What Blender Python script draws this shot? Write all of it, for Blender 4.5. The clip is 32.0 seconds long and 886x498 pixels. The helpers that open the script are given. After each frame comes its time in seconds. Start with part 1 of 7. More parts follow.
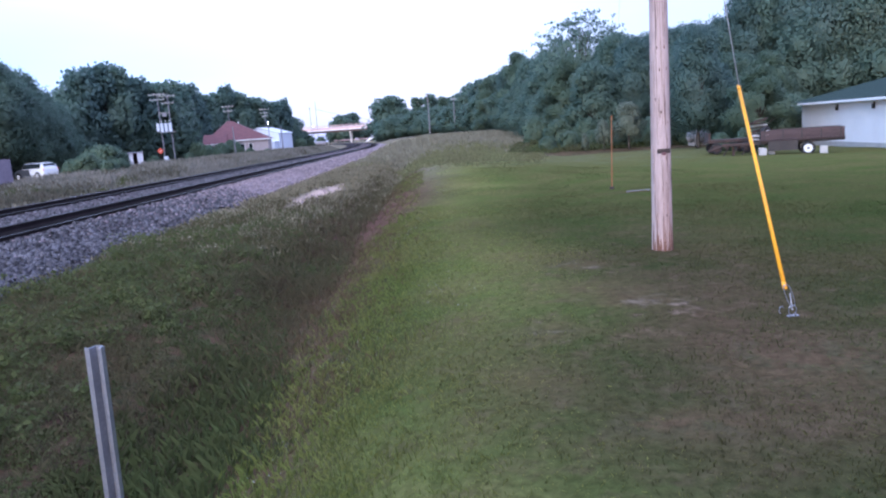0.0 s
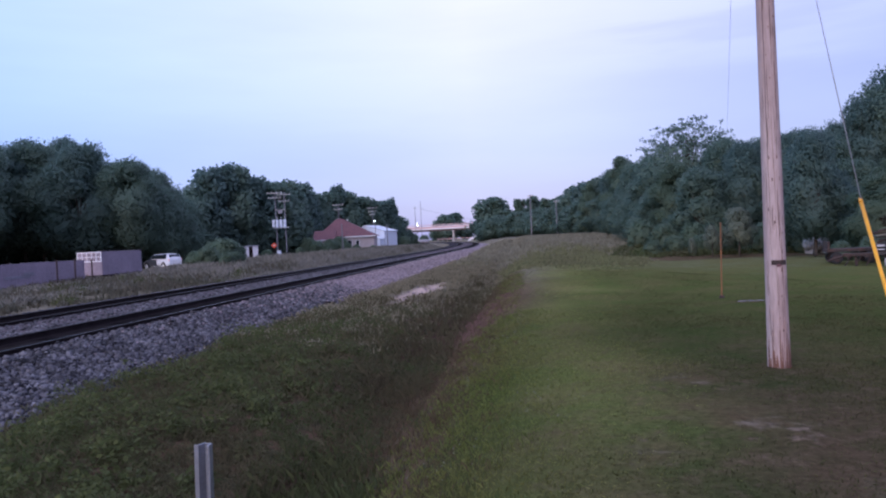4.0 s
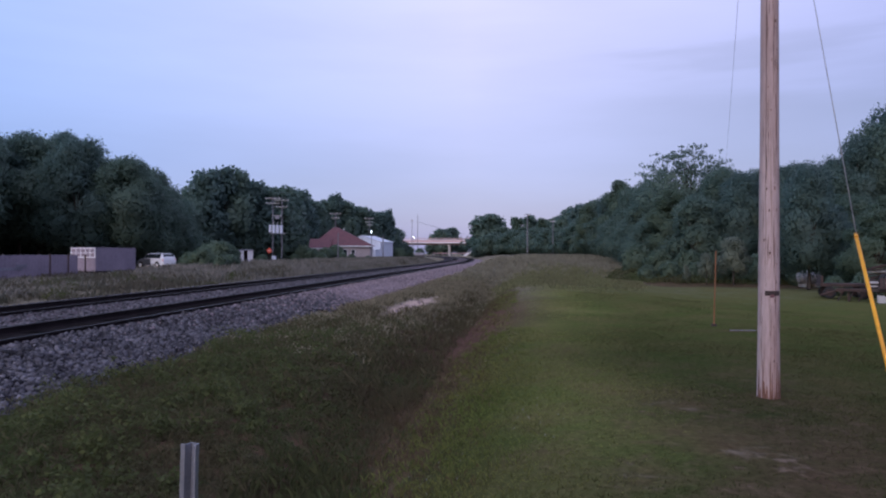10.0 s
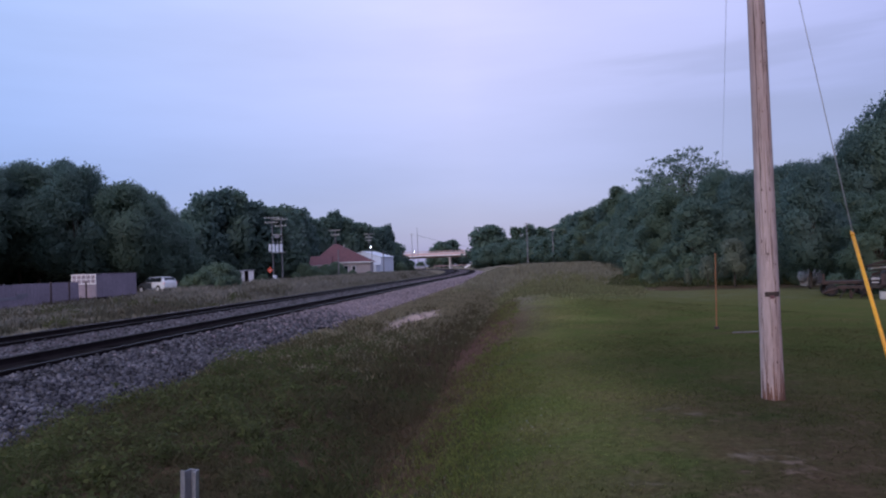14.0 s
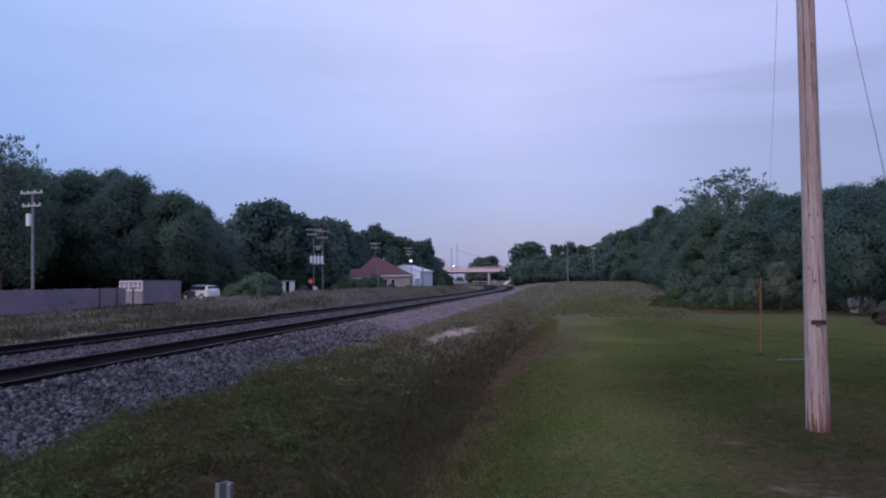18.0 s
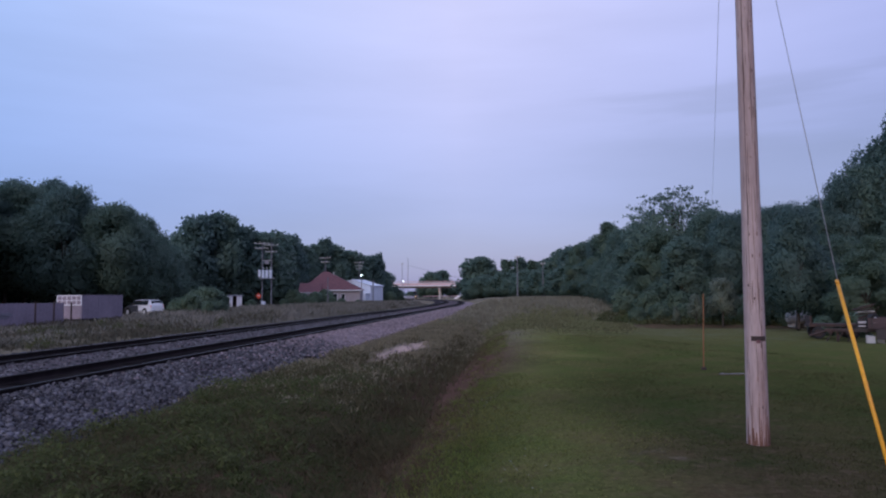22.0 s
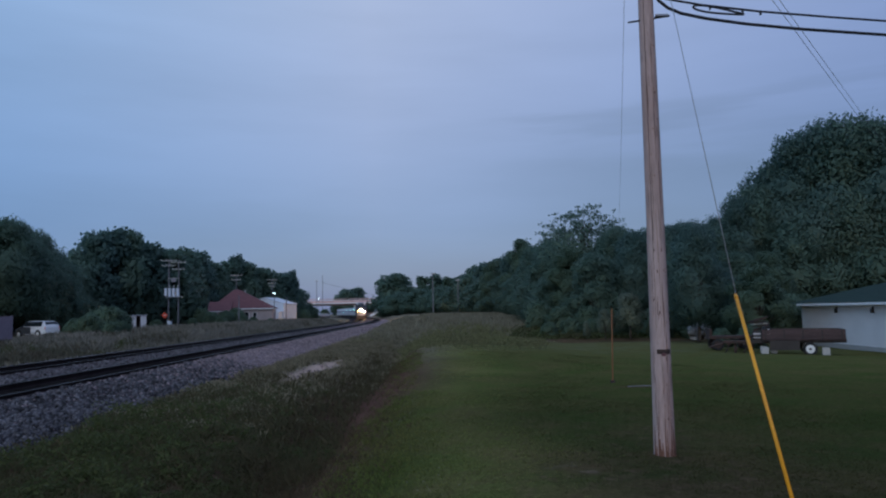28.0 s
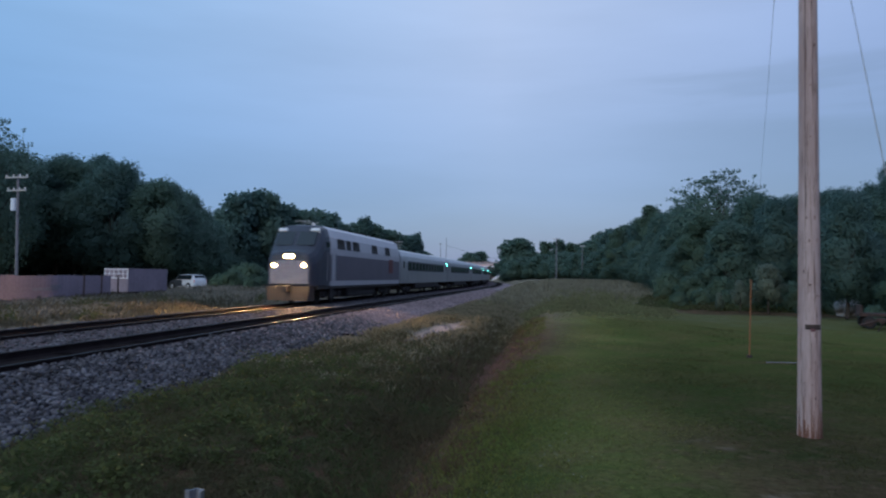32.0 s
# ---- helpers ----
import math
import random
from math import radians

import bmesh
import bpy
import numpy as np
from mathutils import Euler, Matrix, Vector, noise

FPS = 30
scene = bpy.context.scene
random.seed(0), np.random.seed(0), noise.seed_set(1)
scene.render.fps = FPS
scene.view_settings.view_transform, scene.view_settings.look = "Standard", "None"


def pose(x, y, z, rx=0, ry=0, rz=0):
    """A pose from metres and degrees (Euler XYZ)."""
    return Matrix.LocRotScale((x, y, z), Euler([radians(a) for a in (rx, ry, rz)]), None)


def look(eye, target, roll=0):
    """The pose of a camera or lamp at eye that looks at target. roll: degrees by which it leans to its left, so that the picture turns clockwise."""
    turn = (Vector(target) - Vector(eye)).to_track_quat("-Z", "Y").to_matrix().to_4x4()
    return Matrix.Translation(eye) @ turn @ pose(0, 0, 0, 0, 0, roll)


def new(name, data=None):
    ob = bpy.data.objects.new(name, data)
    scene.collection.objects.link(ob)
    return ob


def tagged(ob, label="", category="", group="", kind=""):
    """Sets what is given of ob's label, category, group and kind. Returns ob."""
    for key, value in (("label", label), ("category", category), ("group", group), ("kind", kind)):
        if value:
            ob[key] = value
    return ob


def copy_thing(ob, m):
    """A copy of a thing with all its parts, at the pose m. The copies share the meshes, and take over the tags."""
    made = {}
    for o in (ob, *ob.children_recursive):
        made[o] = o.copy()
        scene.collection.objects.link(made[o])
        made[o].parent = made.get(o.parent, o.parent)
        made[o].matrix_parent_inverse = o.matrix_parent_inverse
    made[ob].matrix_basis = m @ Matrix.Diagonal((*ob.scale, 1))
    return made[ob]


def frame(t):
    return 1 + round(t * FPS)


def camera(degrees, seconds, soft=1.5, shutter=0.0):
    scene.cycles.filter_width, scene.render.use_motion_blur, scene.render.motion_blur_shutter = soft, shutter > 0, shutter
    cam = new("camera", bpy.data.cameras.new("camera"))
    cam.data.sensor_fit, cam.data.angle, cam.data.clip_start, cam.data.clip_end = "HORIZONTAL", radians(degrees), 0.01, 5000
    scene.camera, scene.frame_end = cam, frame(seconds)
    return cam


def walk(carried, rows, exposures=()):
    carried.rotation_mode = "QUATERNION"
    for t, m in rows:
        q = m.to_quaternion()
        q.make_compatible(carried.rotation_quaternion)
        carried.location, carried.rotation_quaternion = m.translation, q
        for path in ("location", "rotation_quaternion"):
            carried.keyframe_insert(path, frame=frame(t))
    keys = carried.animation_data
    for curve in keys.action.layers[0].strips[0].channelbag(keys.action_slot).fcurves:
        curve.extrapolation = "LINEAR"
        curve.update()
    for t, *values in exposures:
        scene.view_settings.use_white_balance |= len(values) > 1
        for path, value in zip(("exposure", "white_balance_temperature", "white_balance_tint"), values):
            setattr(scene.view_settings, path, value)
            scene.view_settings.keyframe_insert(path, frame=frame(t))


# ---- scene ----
from math import sin, cos, pi, atan2, hypot

# the path
PATH = [  # seconds, x, y, z, pitch, roll, yaw
    (0.0, 0.005, 0.039, 1.599, -9.34, 4.18, -1.29),
    (0.5, 0.018, 0.034, 1.601, -10.67, 3.24, -1.27),
    (1.0, -0.005, 0.044, 1.614, -4.92, 0.37, 0.37),
    (1.5, 0.006, 0.039, 1.612, -6.12, 0.17, 0.53),
    (2.0, 0.007, 0.035, 1.614, -5.99, 0.92, 1.27),
    (2.5, 0.010, 0.032, 1.607, -8.53, 1.85, 2.84),
    (3.0, -0.001, 0.042, 1.607, -9.56, 5.22, 2.47),
    (3.5, -0.012, 0.045, 1.628, -5.45, 3.71, 6.42),
    (4.0, -0.007, 0.026, 1.656, -0.81, 2.91, 6.91),
    (4.5, -0.013, 0.024, 1.650, -1.68, 1.13, 6.74),
    (6.5, -0.020, 0.012, 1.640, -2.25, 0.66, 6.58),
    (7.0, -0.012, 0.013, 1.641, -1.99, 1.31, 6.83),
    (7.5, -0.012, 0.006, 1.641, -1.54, 0.88, 6.36),
    (8.0, -0.023, 0.013, 1.640, -1.44, 0.85, 6.56),
    (8.5, -0.004, 0.002, 1.646, -1.18, 0.52, 6.70),
    (9.0, -0.000, -0.000, 1.650, -0.34, -0.00, 5.58),
    (9.5, -0.018, 0.021, 1.643, 0.03, -0.13, 5.71),
    (10.0, -0.017, 0.012, 1.646, 0.34, -0.11, 6.54),
    (10.5, -0.006, 0.005, 1.650, 0.52, 0.21, 6.66),
    (11.0, 0.003, -0.000, 1.655, 0.83, -0.60, 6.51),
    (11.5, -0.006, 0.008, 1.650, 1.02, -0.47, 6.78),
    (12.0, 0.001, 0.006, 1.657, 1.08, -0.79, 6.97),
    (12.5, 0.045, -0.022, 1.654, 1.33, -0.35, 5.63),
    (13.0, -0.009, 0.026, 1.637, 0.35, -0.54, 5.18),
    (13.5, 0.019, 0.004, 1.654, 1.34, 1.13, 6.31),
    (14.0, 0.014, 0.016, 1.658, 1.36, 2.12, 6.61),
    (14.5, 0.010, 0.013, 1.656, 1.92, 2.02, 8.29),
    (16.5, 0.008, 0.021, 1.679, 2.90, 1.21, 9.75),
    (17.0, 0.008, 0.007, 1.682, 2.66, 1.62, 10.65),
    (17.5, 0.027, -0.002, 1.686, 2.07, 1.21, 10.89),
    (18.0, 0.031, -0.001, 1.687, 2.67, 0.57, 9.77),
    (18.5, 0.003, 0.054, 1.683, 1.67, 1.83, 9.79),
    (19.0, 0.025, 0.057, 1.693, 3.11, 2.09, 9.85),
    (19.5, 0.017, 0.032, 1.692, 3.56, 1.14, 10.27),
    (20.0, 0.032, 0.003, 1.686, 3.59, 1.32, 10.52),
    (20.5, 0.011, 0.019, 1.688, 3.14, 1.00, 10.20),
    (21.0, 0.037, -0.011, 1.712, 3.75, 0.73, 7.79),
    (21.5, 0.018, 0.011, 1.714, 3.93, 0.28, 6.89),
    (22.0, 0.041, 0.026, 1.711, 3.81, 0.49, 5.78),
    (22.5, 0.044, 0.069, 1.722, 3.84, -0.62, 5.71),
    (23.0, 0.041, 0.105, 1.713, 4.42, -1.52, 5.27),
    (23.5, 0.037, 0.084, 1.698, 3.32, -0.65, 5.20),
    (24.0, 0.031, 0.097, 1.703, 2.76, -0.43, 4.85),
    (24.5, 0.039, 0.118, 1.706, 3.42, -0.59, 3.52),
    (25.0, 0.046, 0.103, 1.707, 3.00, -1.00, 2.96),
    (25.5, 0.075, 0.102, 1.706, 3.62, 1.15, 2.21),
    (27.5, 0.051, 0.139, 1.732, 4.79, 1.26, -0.49),
    (28.0, 0.069, 0.133, 1.713, 5.08, 1.11, -1.02),
    (28.5, 0.088, 0.155, 1.727, 4.47, 2.28, -2.44),
    (29.0, 0.099, 0.143, 1.722, 4.96, 2.24, -3.32),
    (29.5, 0.072, 0.186, 1.742, 4.60, 1.60, -0.21),
    (30.0, 0.066, 0.182, 1.745, 3.58, 1.23, 0.87),
    (30.5, 0.058, 0.141, 1.740, 3.33, 1.85, 2.08),
    (31.0, 0.000, 0.128, 1.704, 3.90, -0.05, 3.83),
    (31.2, 0.040, 0.150, 1.708, 3.95, 0.90, 4.66),
    (31.5, 0.030, 0.145, 1.694, 4.12, 0.00, 8.14),
    (31.8, 0.050, 0.180, 1.690, 2.57, -0.43, 8.16),
    (32.0, -0.010, 0.184, 1.700, 2.23, -0.69, 8.84),
]

EXPOSURES = [(0, 1.33, 5650, 9), (0.6, 1.18, 5680, 10), (1.0, 1.0, 5700, 15), (2.0, 0.70, 5570, 27), (3.2, 0.82, 5630, 25), (4.0, 0.47, 5880, 18), (9, 0.1, 6150, 16), (14, 0.0, 6100, 16),
             (20, -0.15, 5950, 15), (22.5, -0.15, 5950, 15), (24, -0.15, 5950, 14), (25.5, -0.35, 5900, 10), (27.5, -0.65, 5550, -3), (29, -0.68, 5450, -6), (30.2, -0.55, 5400, -8), (31.2, -0.42, 5450, -8), (32, -0.38, 5500, -8)]

cam = camera(64.2, 32.0, soft=2.1, shutter=0.45)
walk(cam, [(t, pose(x, y, z, 90 + p, r, w)) for t, x, y, z, p, r, w in PATH], exposures=EXPOSURES)

# ---------------------------------------------------------------- sky and light
SKY_GAIN = 0.87


def make_world():
    w = bpy.data.worlds.new("dusk_sky")
    scene.world = w
    w.use_nodes = True
    nt = w.node_tree
    nt.nodes.clear()
    N, Lk = nt.nodes.new, nt.links.new
    out = N("ShaderNodeOutputWorld")
    add = N("ShaderNodeAddShader")
    sky = N("ShaderNodeTexSky")
    sky.sky_type = "NISHITA"
    sky.sun_disc = False
    sky.sun_elevation = radians(5)
    sky.sun_rotation = radians(201)
    b1 = N("ShaderNodeBackground")
    b1.inputs["Strength"].default_value = 0.05
    Lk(sky.outputs[0], b1.inputs["Color"])
    tc = N("ShaderNodeTexCoord")
    sep = N("ShaderNodeSeparateXYZ")
    Lk(tc.outputs["Generated"], sep.inputs[0])
    ramp = N("ShaderNodeValToRGB")
    els = ramp.color_ramp.elements
    stops = [(0.0, (0.31, 0.35, 0.64)), (0.12, (0.42, 0.45, 0.78)), (0.27, (0.66, 0.65, 0.96)), (0.42, (0.80, 0.77, 1.04)), (1.0, (0.74, 0.78, 1.06))]
    els[0].position, els[0].color = stops[0][0], (*stops[0][1], 1)
    els[1].position, els[1].color = stops[-1][0], (*stops[-1][1], 1)
    for p, c in stops[1:-1]:
        e = els.new(p)
        e.color = (*c, 1)
    Lk(sep.outputs["Z"], ramp.inputs[0])
    # bluer towards the west, duller violet towards the east
    side = N("ShaderNodeMapRange")
    side.inputs["From Min"].default_value = -0.75
    side.inputs["From Max"].default_value = 0.6
    Lk(sep.outputs["X"], side.inputs["Value"])
    tint = N("ShaderNodeValToRGB")
    te = tint.color_ramp.elements
    te[0].position, te[0].color = 0.0, (0.56, 0.84, 1.0, 1)
    te[1].position, te[1].color = 1.0, (0.56, 0.61, 0.78, 1)
    m = te.new(0.5)
    m.color = (1.0, 1.0, 1.0, 1)
    Lk(side.outputs[0], tint.inputs[0])
    mul = N("ShaderNodeMix")
    mul.data_type, mul.blend_type = "RGBA", "MULTIPLY"
    mul.inputs["Factor"].default_value = 1.0
    Lk(ramp.outputs[0], mul.inputs["A"])
    Lk(tint.outputs[0], mul.inputs["B"])
    # long soft cloud bands
    mp = N("ShaderNodeMapping")
    mp.inputs["Scale"].default_value = (1.1, 1.1, 6.5)
    mp.inputs["Location"].default_value = (2.3, 0.4, 1.7)
    Lk(tc.outputs["Generated"], mp.inputs["Vector"])
    nz = N("ShaderNodeTexNoise")
    nz.inputs["Scale"].default_value = 1.6
    nz.inputs["Detail"].default_value = 5
    nz.inputs["Roughness"].default_value = 0.5
    Lk(mp.outputs[0], nz.inputs["Vector"])
    cr = N("ShaderNodeMapRange")
    cr.inputs["From Min"].default_value = 0.40
    cr.inputs["From Max"].default_value = 0.68
    cr.inputs["To Min"].default_value = 1.03
    cr.inputs["To Max"].default_value = 0.90
    Lk(nz.outputs["Fac"], cr.inputs["Value"])
    # a grey-violet bank of cloud low in the north-east, its edge drawn out in streaks

    def ramp01(v, lo, hi):
        n = N("ShaderNodeMapRange")
        n.interpolation_type = "SMOOTHSTEP"
        n.inputs["From Min"].default_value, n.inputs["From Max"].default_value = lo, hi
        Lk(v, n.inputs["Value"])
        return n.outputs[0]

    def calc(op, a, b):
        n = N("ShaderNodeMath")
        n.operation = op
        for sock, v in zip(n.inputs, (a, b)):
            if isinstance(v, float):
                sock.default_value = v
            else:
                Lk(v, sock)
        return n.outputs[0]

    mp2 = N("ShaderNodeMapping")
    mp2.inputs["Scale"].default_value = (2.2, 2.2, 24.0)
    Lk(tc.outputs["Generated"], mp2.inputs["Vector"])
    nz2 = N("ShaderNodeTexNoise")
    nz2.inputs["Scale"].default_value = 1.3
    nz2.inputs["Detail"].default_value = 6
    Lk(mp2.outputs[0], nz2.inputs["Vector"])
    wob = calc("MULTIPLY", calc("SUBTRACT", nz2.outputs["Fac"], 0.5), 0.16)
    high = calc("ADD", sep.outputs["Z"], wob)
    body = calc("MULTIPLY", calc("SUBTRACT", 1.0, ramp01(high, 0.185, 0.245)), ramp01(sep.outputs["X"], 0.0, 0.34))
    thin = calc("MULTIPLY", calc("MULTIPLY", ramp01(high, 0.235, 0.262), calc("SUBTRACT", 1.0, ramp01(high, 0.262, 0.29))), ramp01(sep.outputs["X"], 0.02, 0.2))
    dim = calc("SUBTRACT", 1.0, calc("ADD", calc("MULTIPLY", body, 0.17), calc("MULTIPLY", thin, 0.12)))
    sc = N("ShaderNodeVectorMath")
    sc.operation = "SCALE"
    Lk(mul.outputs["Result"], sc.inputs[0])
    Lk(calc("MULTIPLY", cr.outputs[0], dim), sc.inputs["Scale"])
    b2 = N("ShaderNodeBackground")
    b2.inputs["Strength"].default_value = SKY_GAIN
    Lk(sc.outputs[0], b2.inputs["Color"])
    Lk(b1.outputs[0], add.inputs[0])
    Lk(b2.outputs[0], add.inputs[1])
    Lk(add.outputs[0], out.inputs["Surface"])


make_world()
sun_data = bpy.data.lights.new("dusk_glow", "SUN")
sun_data.energy, sun_data.angle, sun_data.color = 1.35, radians(55), (1.0, 0.90, 0.90)
sun_ob = new("dusk_glow", sun_data)
sun_ob.matrix_world = look((-21, -54, 17), (0, 0, 0))

# ---------------------------------------------------------------- materials


def mat(name, color, rough=0.8, vary=0.25, scale=4.0, fine=40.0, bump=0.25, metal=0.0, dist=0.01, tint=None, island=0.0, objrand=0.0, coord="Object", spec=0.35, stretch=None):
    """A surface with two scales of uneven colour and a fine relief. tint: a second colour that stains it in patches."""
    m = bpy.data.materials.new(name)
    m.use_nodes = True
    nt = m.node_tree
    N, Lk = nt.nodes.new, nt.links.new
    b = nt.nodes["Principled BSDF"]
    b.inputs["Roughness"].default_value = rough
    b.inputs["Metallic"].default_value = metal
    b.inputs["Specular IOR Level"].default_value = spec
    tc = N("ShaderNodeTexCoord")
    vec = tc.outputs[coord]
    if stretch:
        mp = N("ShaderNodeMapping")
        mp.inputs["Scale"].default_value = stretch
        Lk(vec, mp.inputs["Vector"])
        vec = mp.outputs[0]
    n1, n2 = N("ShaderNodeTexNoise"), N("ShaderNodeTexNoise")
    for n, s, d in ((n1, scale, 4), (n2, fine, 3)):
        n.inputs["Scale"].default_value = s
        n.inputs["Detail"].default_value = d
        Lk(vec, n.inputs["Vector"])
    base = N("ShaderNodeMix")
    base.data_type = "RGBA"
    second = tint or tuple(c * (1 - vary) for c in color)
    base.inputs["A"].default_value = (*color, 1)
    base.inputs["B"].default_value = (*second, 1)
    r = N("ShaderNodeMapRange")
    r.inputs["From Min"].default_value, r.inputs["From Max"].default_value = 0.38, 0.66
    Lk(n1.outputs["Fac"], r.inputs["Value"])
    Lk(r.outputs[0], base.inputs["Factor"])
    r2 = N("ShaderNodeMapRange")
    r2.inputs["From Min"].default_value, r2.inputs["From Max"].default_value = 0.25, 0.75
    r2.inputs["To Min"].default_value, r2.inputs["To Max"].default_value = 1 - vary, 1 + vary
    Lk(n2.outputs["Fac"], r2.inputs["Value"])
    fac = r2.outputs[0]
    for k, amount in (("island", island), ("obj", objrand)):
        if amount:
            src = N("ShaderNodeNewGeometry").outputs["Random Per Island"] if k == "island" else N("ShaderNodeObjectInfo").outputs["Random"]
            r3 = N("ShaderNodeMapRange")
            r3.inputs["To Min"].default_value, r3.inputs["To Max"].default_value = 1 - amount, 1 + amount
            Lk(src, r3.inputs["Value"])
            mm = N("ShaderNodeMath")
            mm.operation = "MULTIPLY"
            Lk(fac, mm.inputs[0])
            Lk(r3.outputs[0], mm.inputs[1])
            fac = mm.outputs[0]
    sc = N("ShaderNodeVectorMath")
    sc.operation = "SCALE"
    Lk(base.outputs["Result"], sc.inputs[0])
    Lk(fac, sc.inputs["Scale"])
    Lk(sc.outputs[0], b.inputs["Base Color"])
    if bump:
        bp = N("ShaderNodeBump")
        bp.inputs["Strength"].default_value = bump
        bp.inputs["Distance"].default_value = dist
        Lk(n2.outputs["Fac"], bp.inputs["Height"])
        Lk(bp.outputs[0], b.inputs["Normal"])
    return m


def leaf_mat(name, color, tint, rough=0.6, vary=0.3, spec=0.05, through_light=0.25):
    m = mat(name, color, rough, 0.18, 0.35, 6.0, 0, 0, 0.01, tint, vary, spec=spec)
    nt = m.node_tree
    b = nt.nodes["Principled BSDF"]
    tr = nt.nodes.new("ShaderNodeBsdfTranslucent")
    mx = nt.nodes.new("ShaderNodeMixShader")
    mx.inputs[0].default_value = through_light
    src = b.inputs["Base Color"].links[0].from_socket
    nt.links.new(src, tr.inputs["Color"])
    out = nt.nodes["Material Output"]
    nt.links.new(b.outputs[0], mx.inputs[1])
    nt.links.new(tr.outputs[0], mx.inputs[2])
    nt.links.new(mx.outputs[0], out.inputs["Surface"])
    return m


def glow(name, color, strength):
    m = bpy.data.materials.new(name)
    m.use_nodes = True
    b = m.node_tree.nodes["Principled BSDF"]
    b.inputs["Base Color"].default_value = (0.8, 0.8, 0.8, 1)
    b.inputs["Emission Color"].default_value = (*color, 1)
    b.inputs["Emission Strength"].default_value = strength
    return m


def glass_mat(name, color=(0.02, 0.025, 0.03), rough=0.06):
    m = bpy.data.materials.new(name)
    m.use_nodes = True
    b = m.node_tree.nodes["Principled BSDF"]
    b.inputs["Base Color"].default_value = (*color, 1)
    b.inputs["Roughness"].default_value = rough
    b.inputs["Specular IOR Level"].default_value = 0.6
    return m


LEAF_SOFT = 0.94
M = {}
M["ballast"] = mat("ballast_stone", (0.112, 0.105, 0.113), 0.9, 0.3, 1.5, 18, 0.3, island=0.8, tint=(0.062, 0.058, 0.064), spec=0.15)
# stone colour paled to stand for haze over the distant ballast
M["ballast_far"] = mat("hazed_and_washed_stone", (0.27, 0.21, 0.215), 0.9, 0.3, 1.5, 18, 0.3, island=0.4, tint=(0.20, 0.16, 0.168), spec=0.15)
M["oily"] = mat("oily_ballast", (0.018, 0.015, 0.016), 1.0, 0.3, 1.2, 22, 0.5, tint=(0.026, 0.022, 0.022), spec=0.0)
M["tie"] = mat("creosote_timber", (0.022, 0.018, 0.017), 1.0, 0.3, 2, 30, 0.6, objrand=0.35, spec=0.0)
M["rail_side"] = mat("rusty_rail", (0.022, 0.016, 0.016), 0.9, 0.3, 3, 40, 0.2, spec=0.1)
M["rail_top"] = mat("worn_rail_head", (0.02, 0.018, 0.02), 0.22, 0.15, 2, 20, 0.05, spec=0.12)
M["pole"] = mat("weathered_pole_timber", (0.43, 0.335, 0.32), 0.9, 0.18, 1.1, 12, 0.5, dist=0.008, tint=(0.33, 0.24, 0.225), spec=0.1, stretch=(4, 4, 0.5))
M["pole_far"] = mat("old_pole_timber", (0.21, 0.205, 0.23), 0.9, 0.25, 2, 20, 0.3)
M["check"] = mat("dark_split", (0.10, 0.062, 0.052), 0.95, 0.3, 6, 40, 0.2)
M["galv"] = mat("galvanised_steel", (0.31, 0.32, 0.36), 0.42, 0.12, 8, 60, 0.1, metal=0.75)
M["yellow"] = mat("yellow_guard_plastic", (0.78, 0.36, 0.02), 0.5, 0.1, 3, 30, 0.05, tint=(0.68, 0.30, 0.03))
M["black"] = mat("black_cable_sheath", (0.022, 0.022, 0.026), 0.55, 0.15, 4, 30, 0.05)
M["steel_dark"] = mat("dark_steel", (0.05, 0.045, 0.045), 0.6, 0.2, 4, 30, 0.1, metal=0.5)
M["rust"] = mat("rusty_iron", (0.06, 0.036, 0.030), 0.85, 0.35, 3, 25, 0.4, tint=(0.035, 0.027, 0.025))
M["orange"] = mat("orange_marker_paint", (0.24, 0.105, 0.045), 0.7, 0.15, 4, 30, 0.1)
M["wire"] = mat("grey_wire", (0.10, 0.10, 0.12), 0.5, 0.1, 3, 30, 0, metal=0.5)
M["strand"] = mat("galvanised_strand", (0.34, 0.36, 0.40), 0.5, 0.1, 3, 30, 0, metal=0.4)
M["bark"] = mat("tree_bark", (0.07, 0.055, 0.045), 0.95, 0.35, 2, 14, 0.8, dist=0.03)
# deep and mid leaf greens carry a blue tint put in for haze
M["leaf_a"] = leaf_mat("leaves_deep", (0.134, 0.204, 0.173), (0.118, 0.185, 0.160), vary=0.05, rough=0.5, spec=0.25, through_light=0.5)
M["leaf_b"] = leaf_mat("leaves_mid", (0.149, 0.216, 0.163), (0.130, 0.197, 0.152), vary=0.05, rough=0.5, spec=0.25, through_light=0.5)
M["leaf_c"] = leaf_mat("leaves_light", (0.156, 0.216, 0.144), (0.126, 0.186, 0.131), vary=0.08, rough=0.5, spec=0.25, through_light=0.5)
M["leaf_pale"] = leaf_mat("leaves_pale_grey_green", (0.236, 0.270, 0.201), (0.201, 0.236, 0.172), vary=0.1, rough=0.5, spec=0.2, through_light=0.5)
M["weed"] = leaf_mat("weed_leaves", (0.118, 0.140, 0.052), (0.122, 0.112, 0.052), vary=0.12, spec=0.05, through_light=0.5)
M["weed_brown"] = leaf_mat("dry_weeds", (0.195, 0.142, 0.078), (0.160, 0.114, 0.064), vary=0.15, spec=0.05, through_light=0.5)
M["stem"] = leaf_mat("fine_brown_stems", (0.172, 0.152, 0.084), (0.150, 0.124, 0.068), vary=0.12, spec=0.0, through_light=0.5)
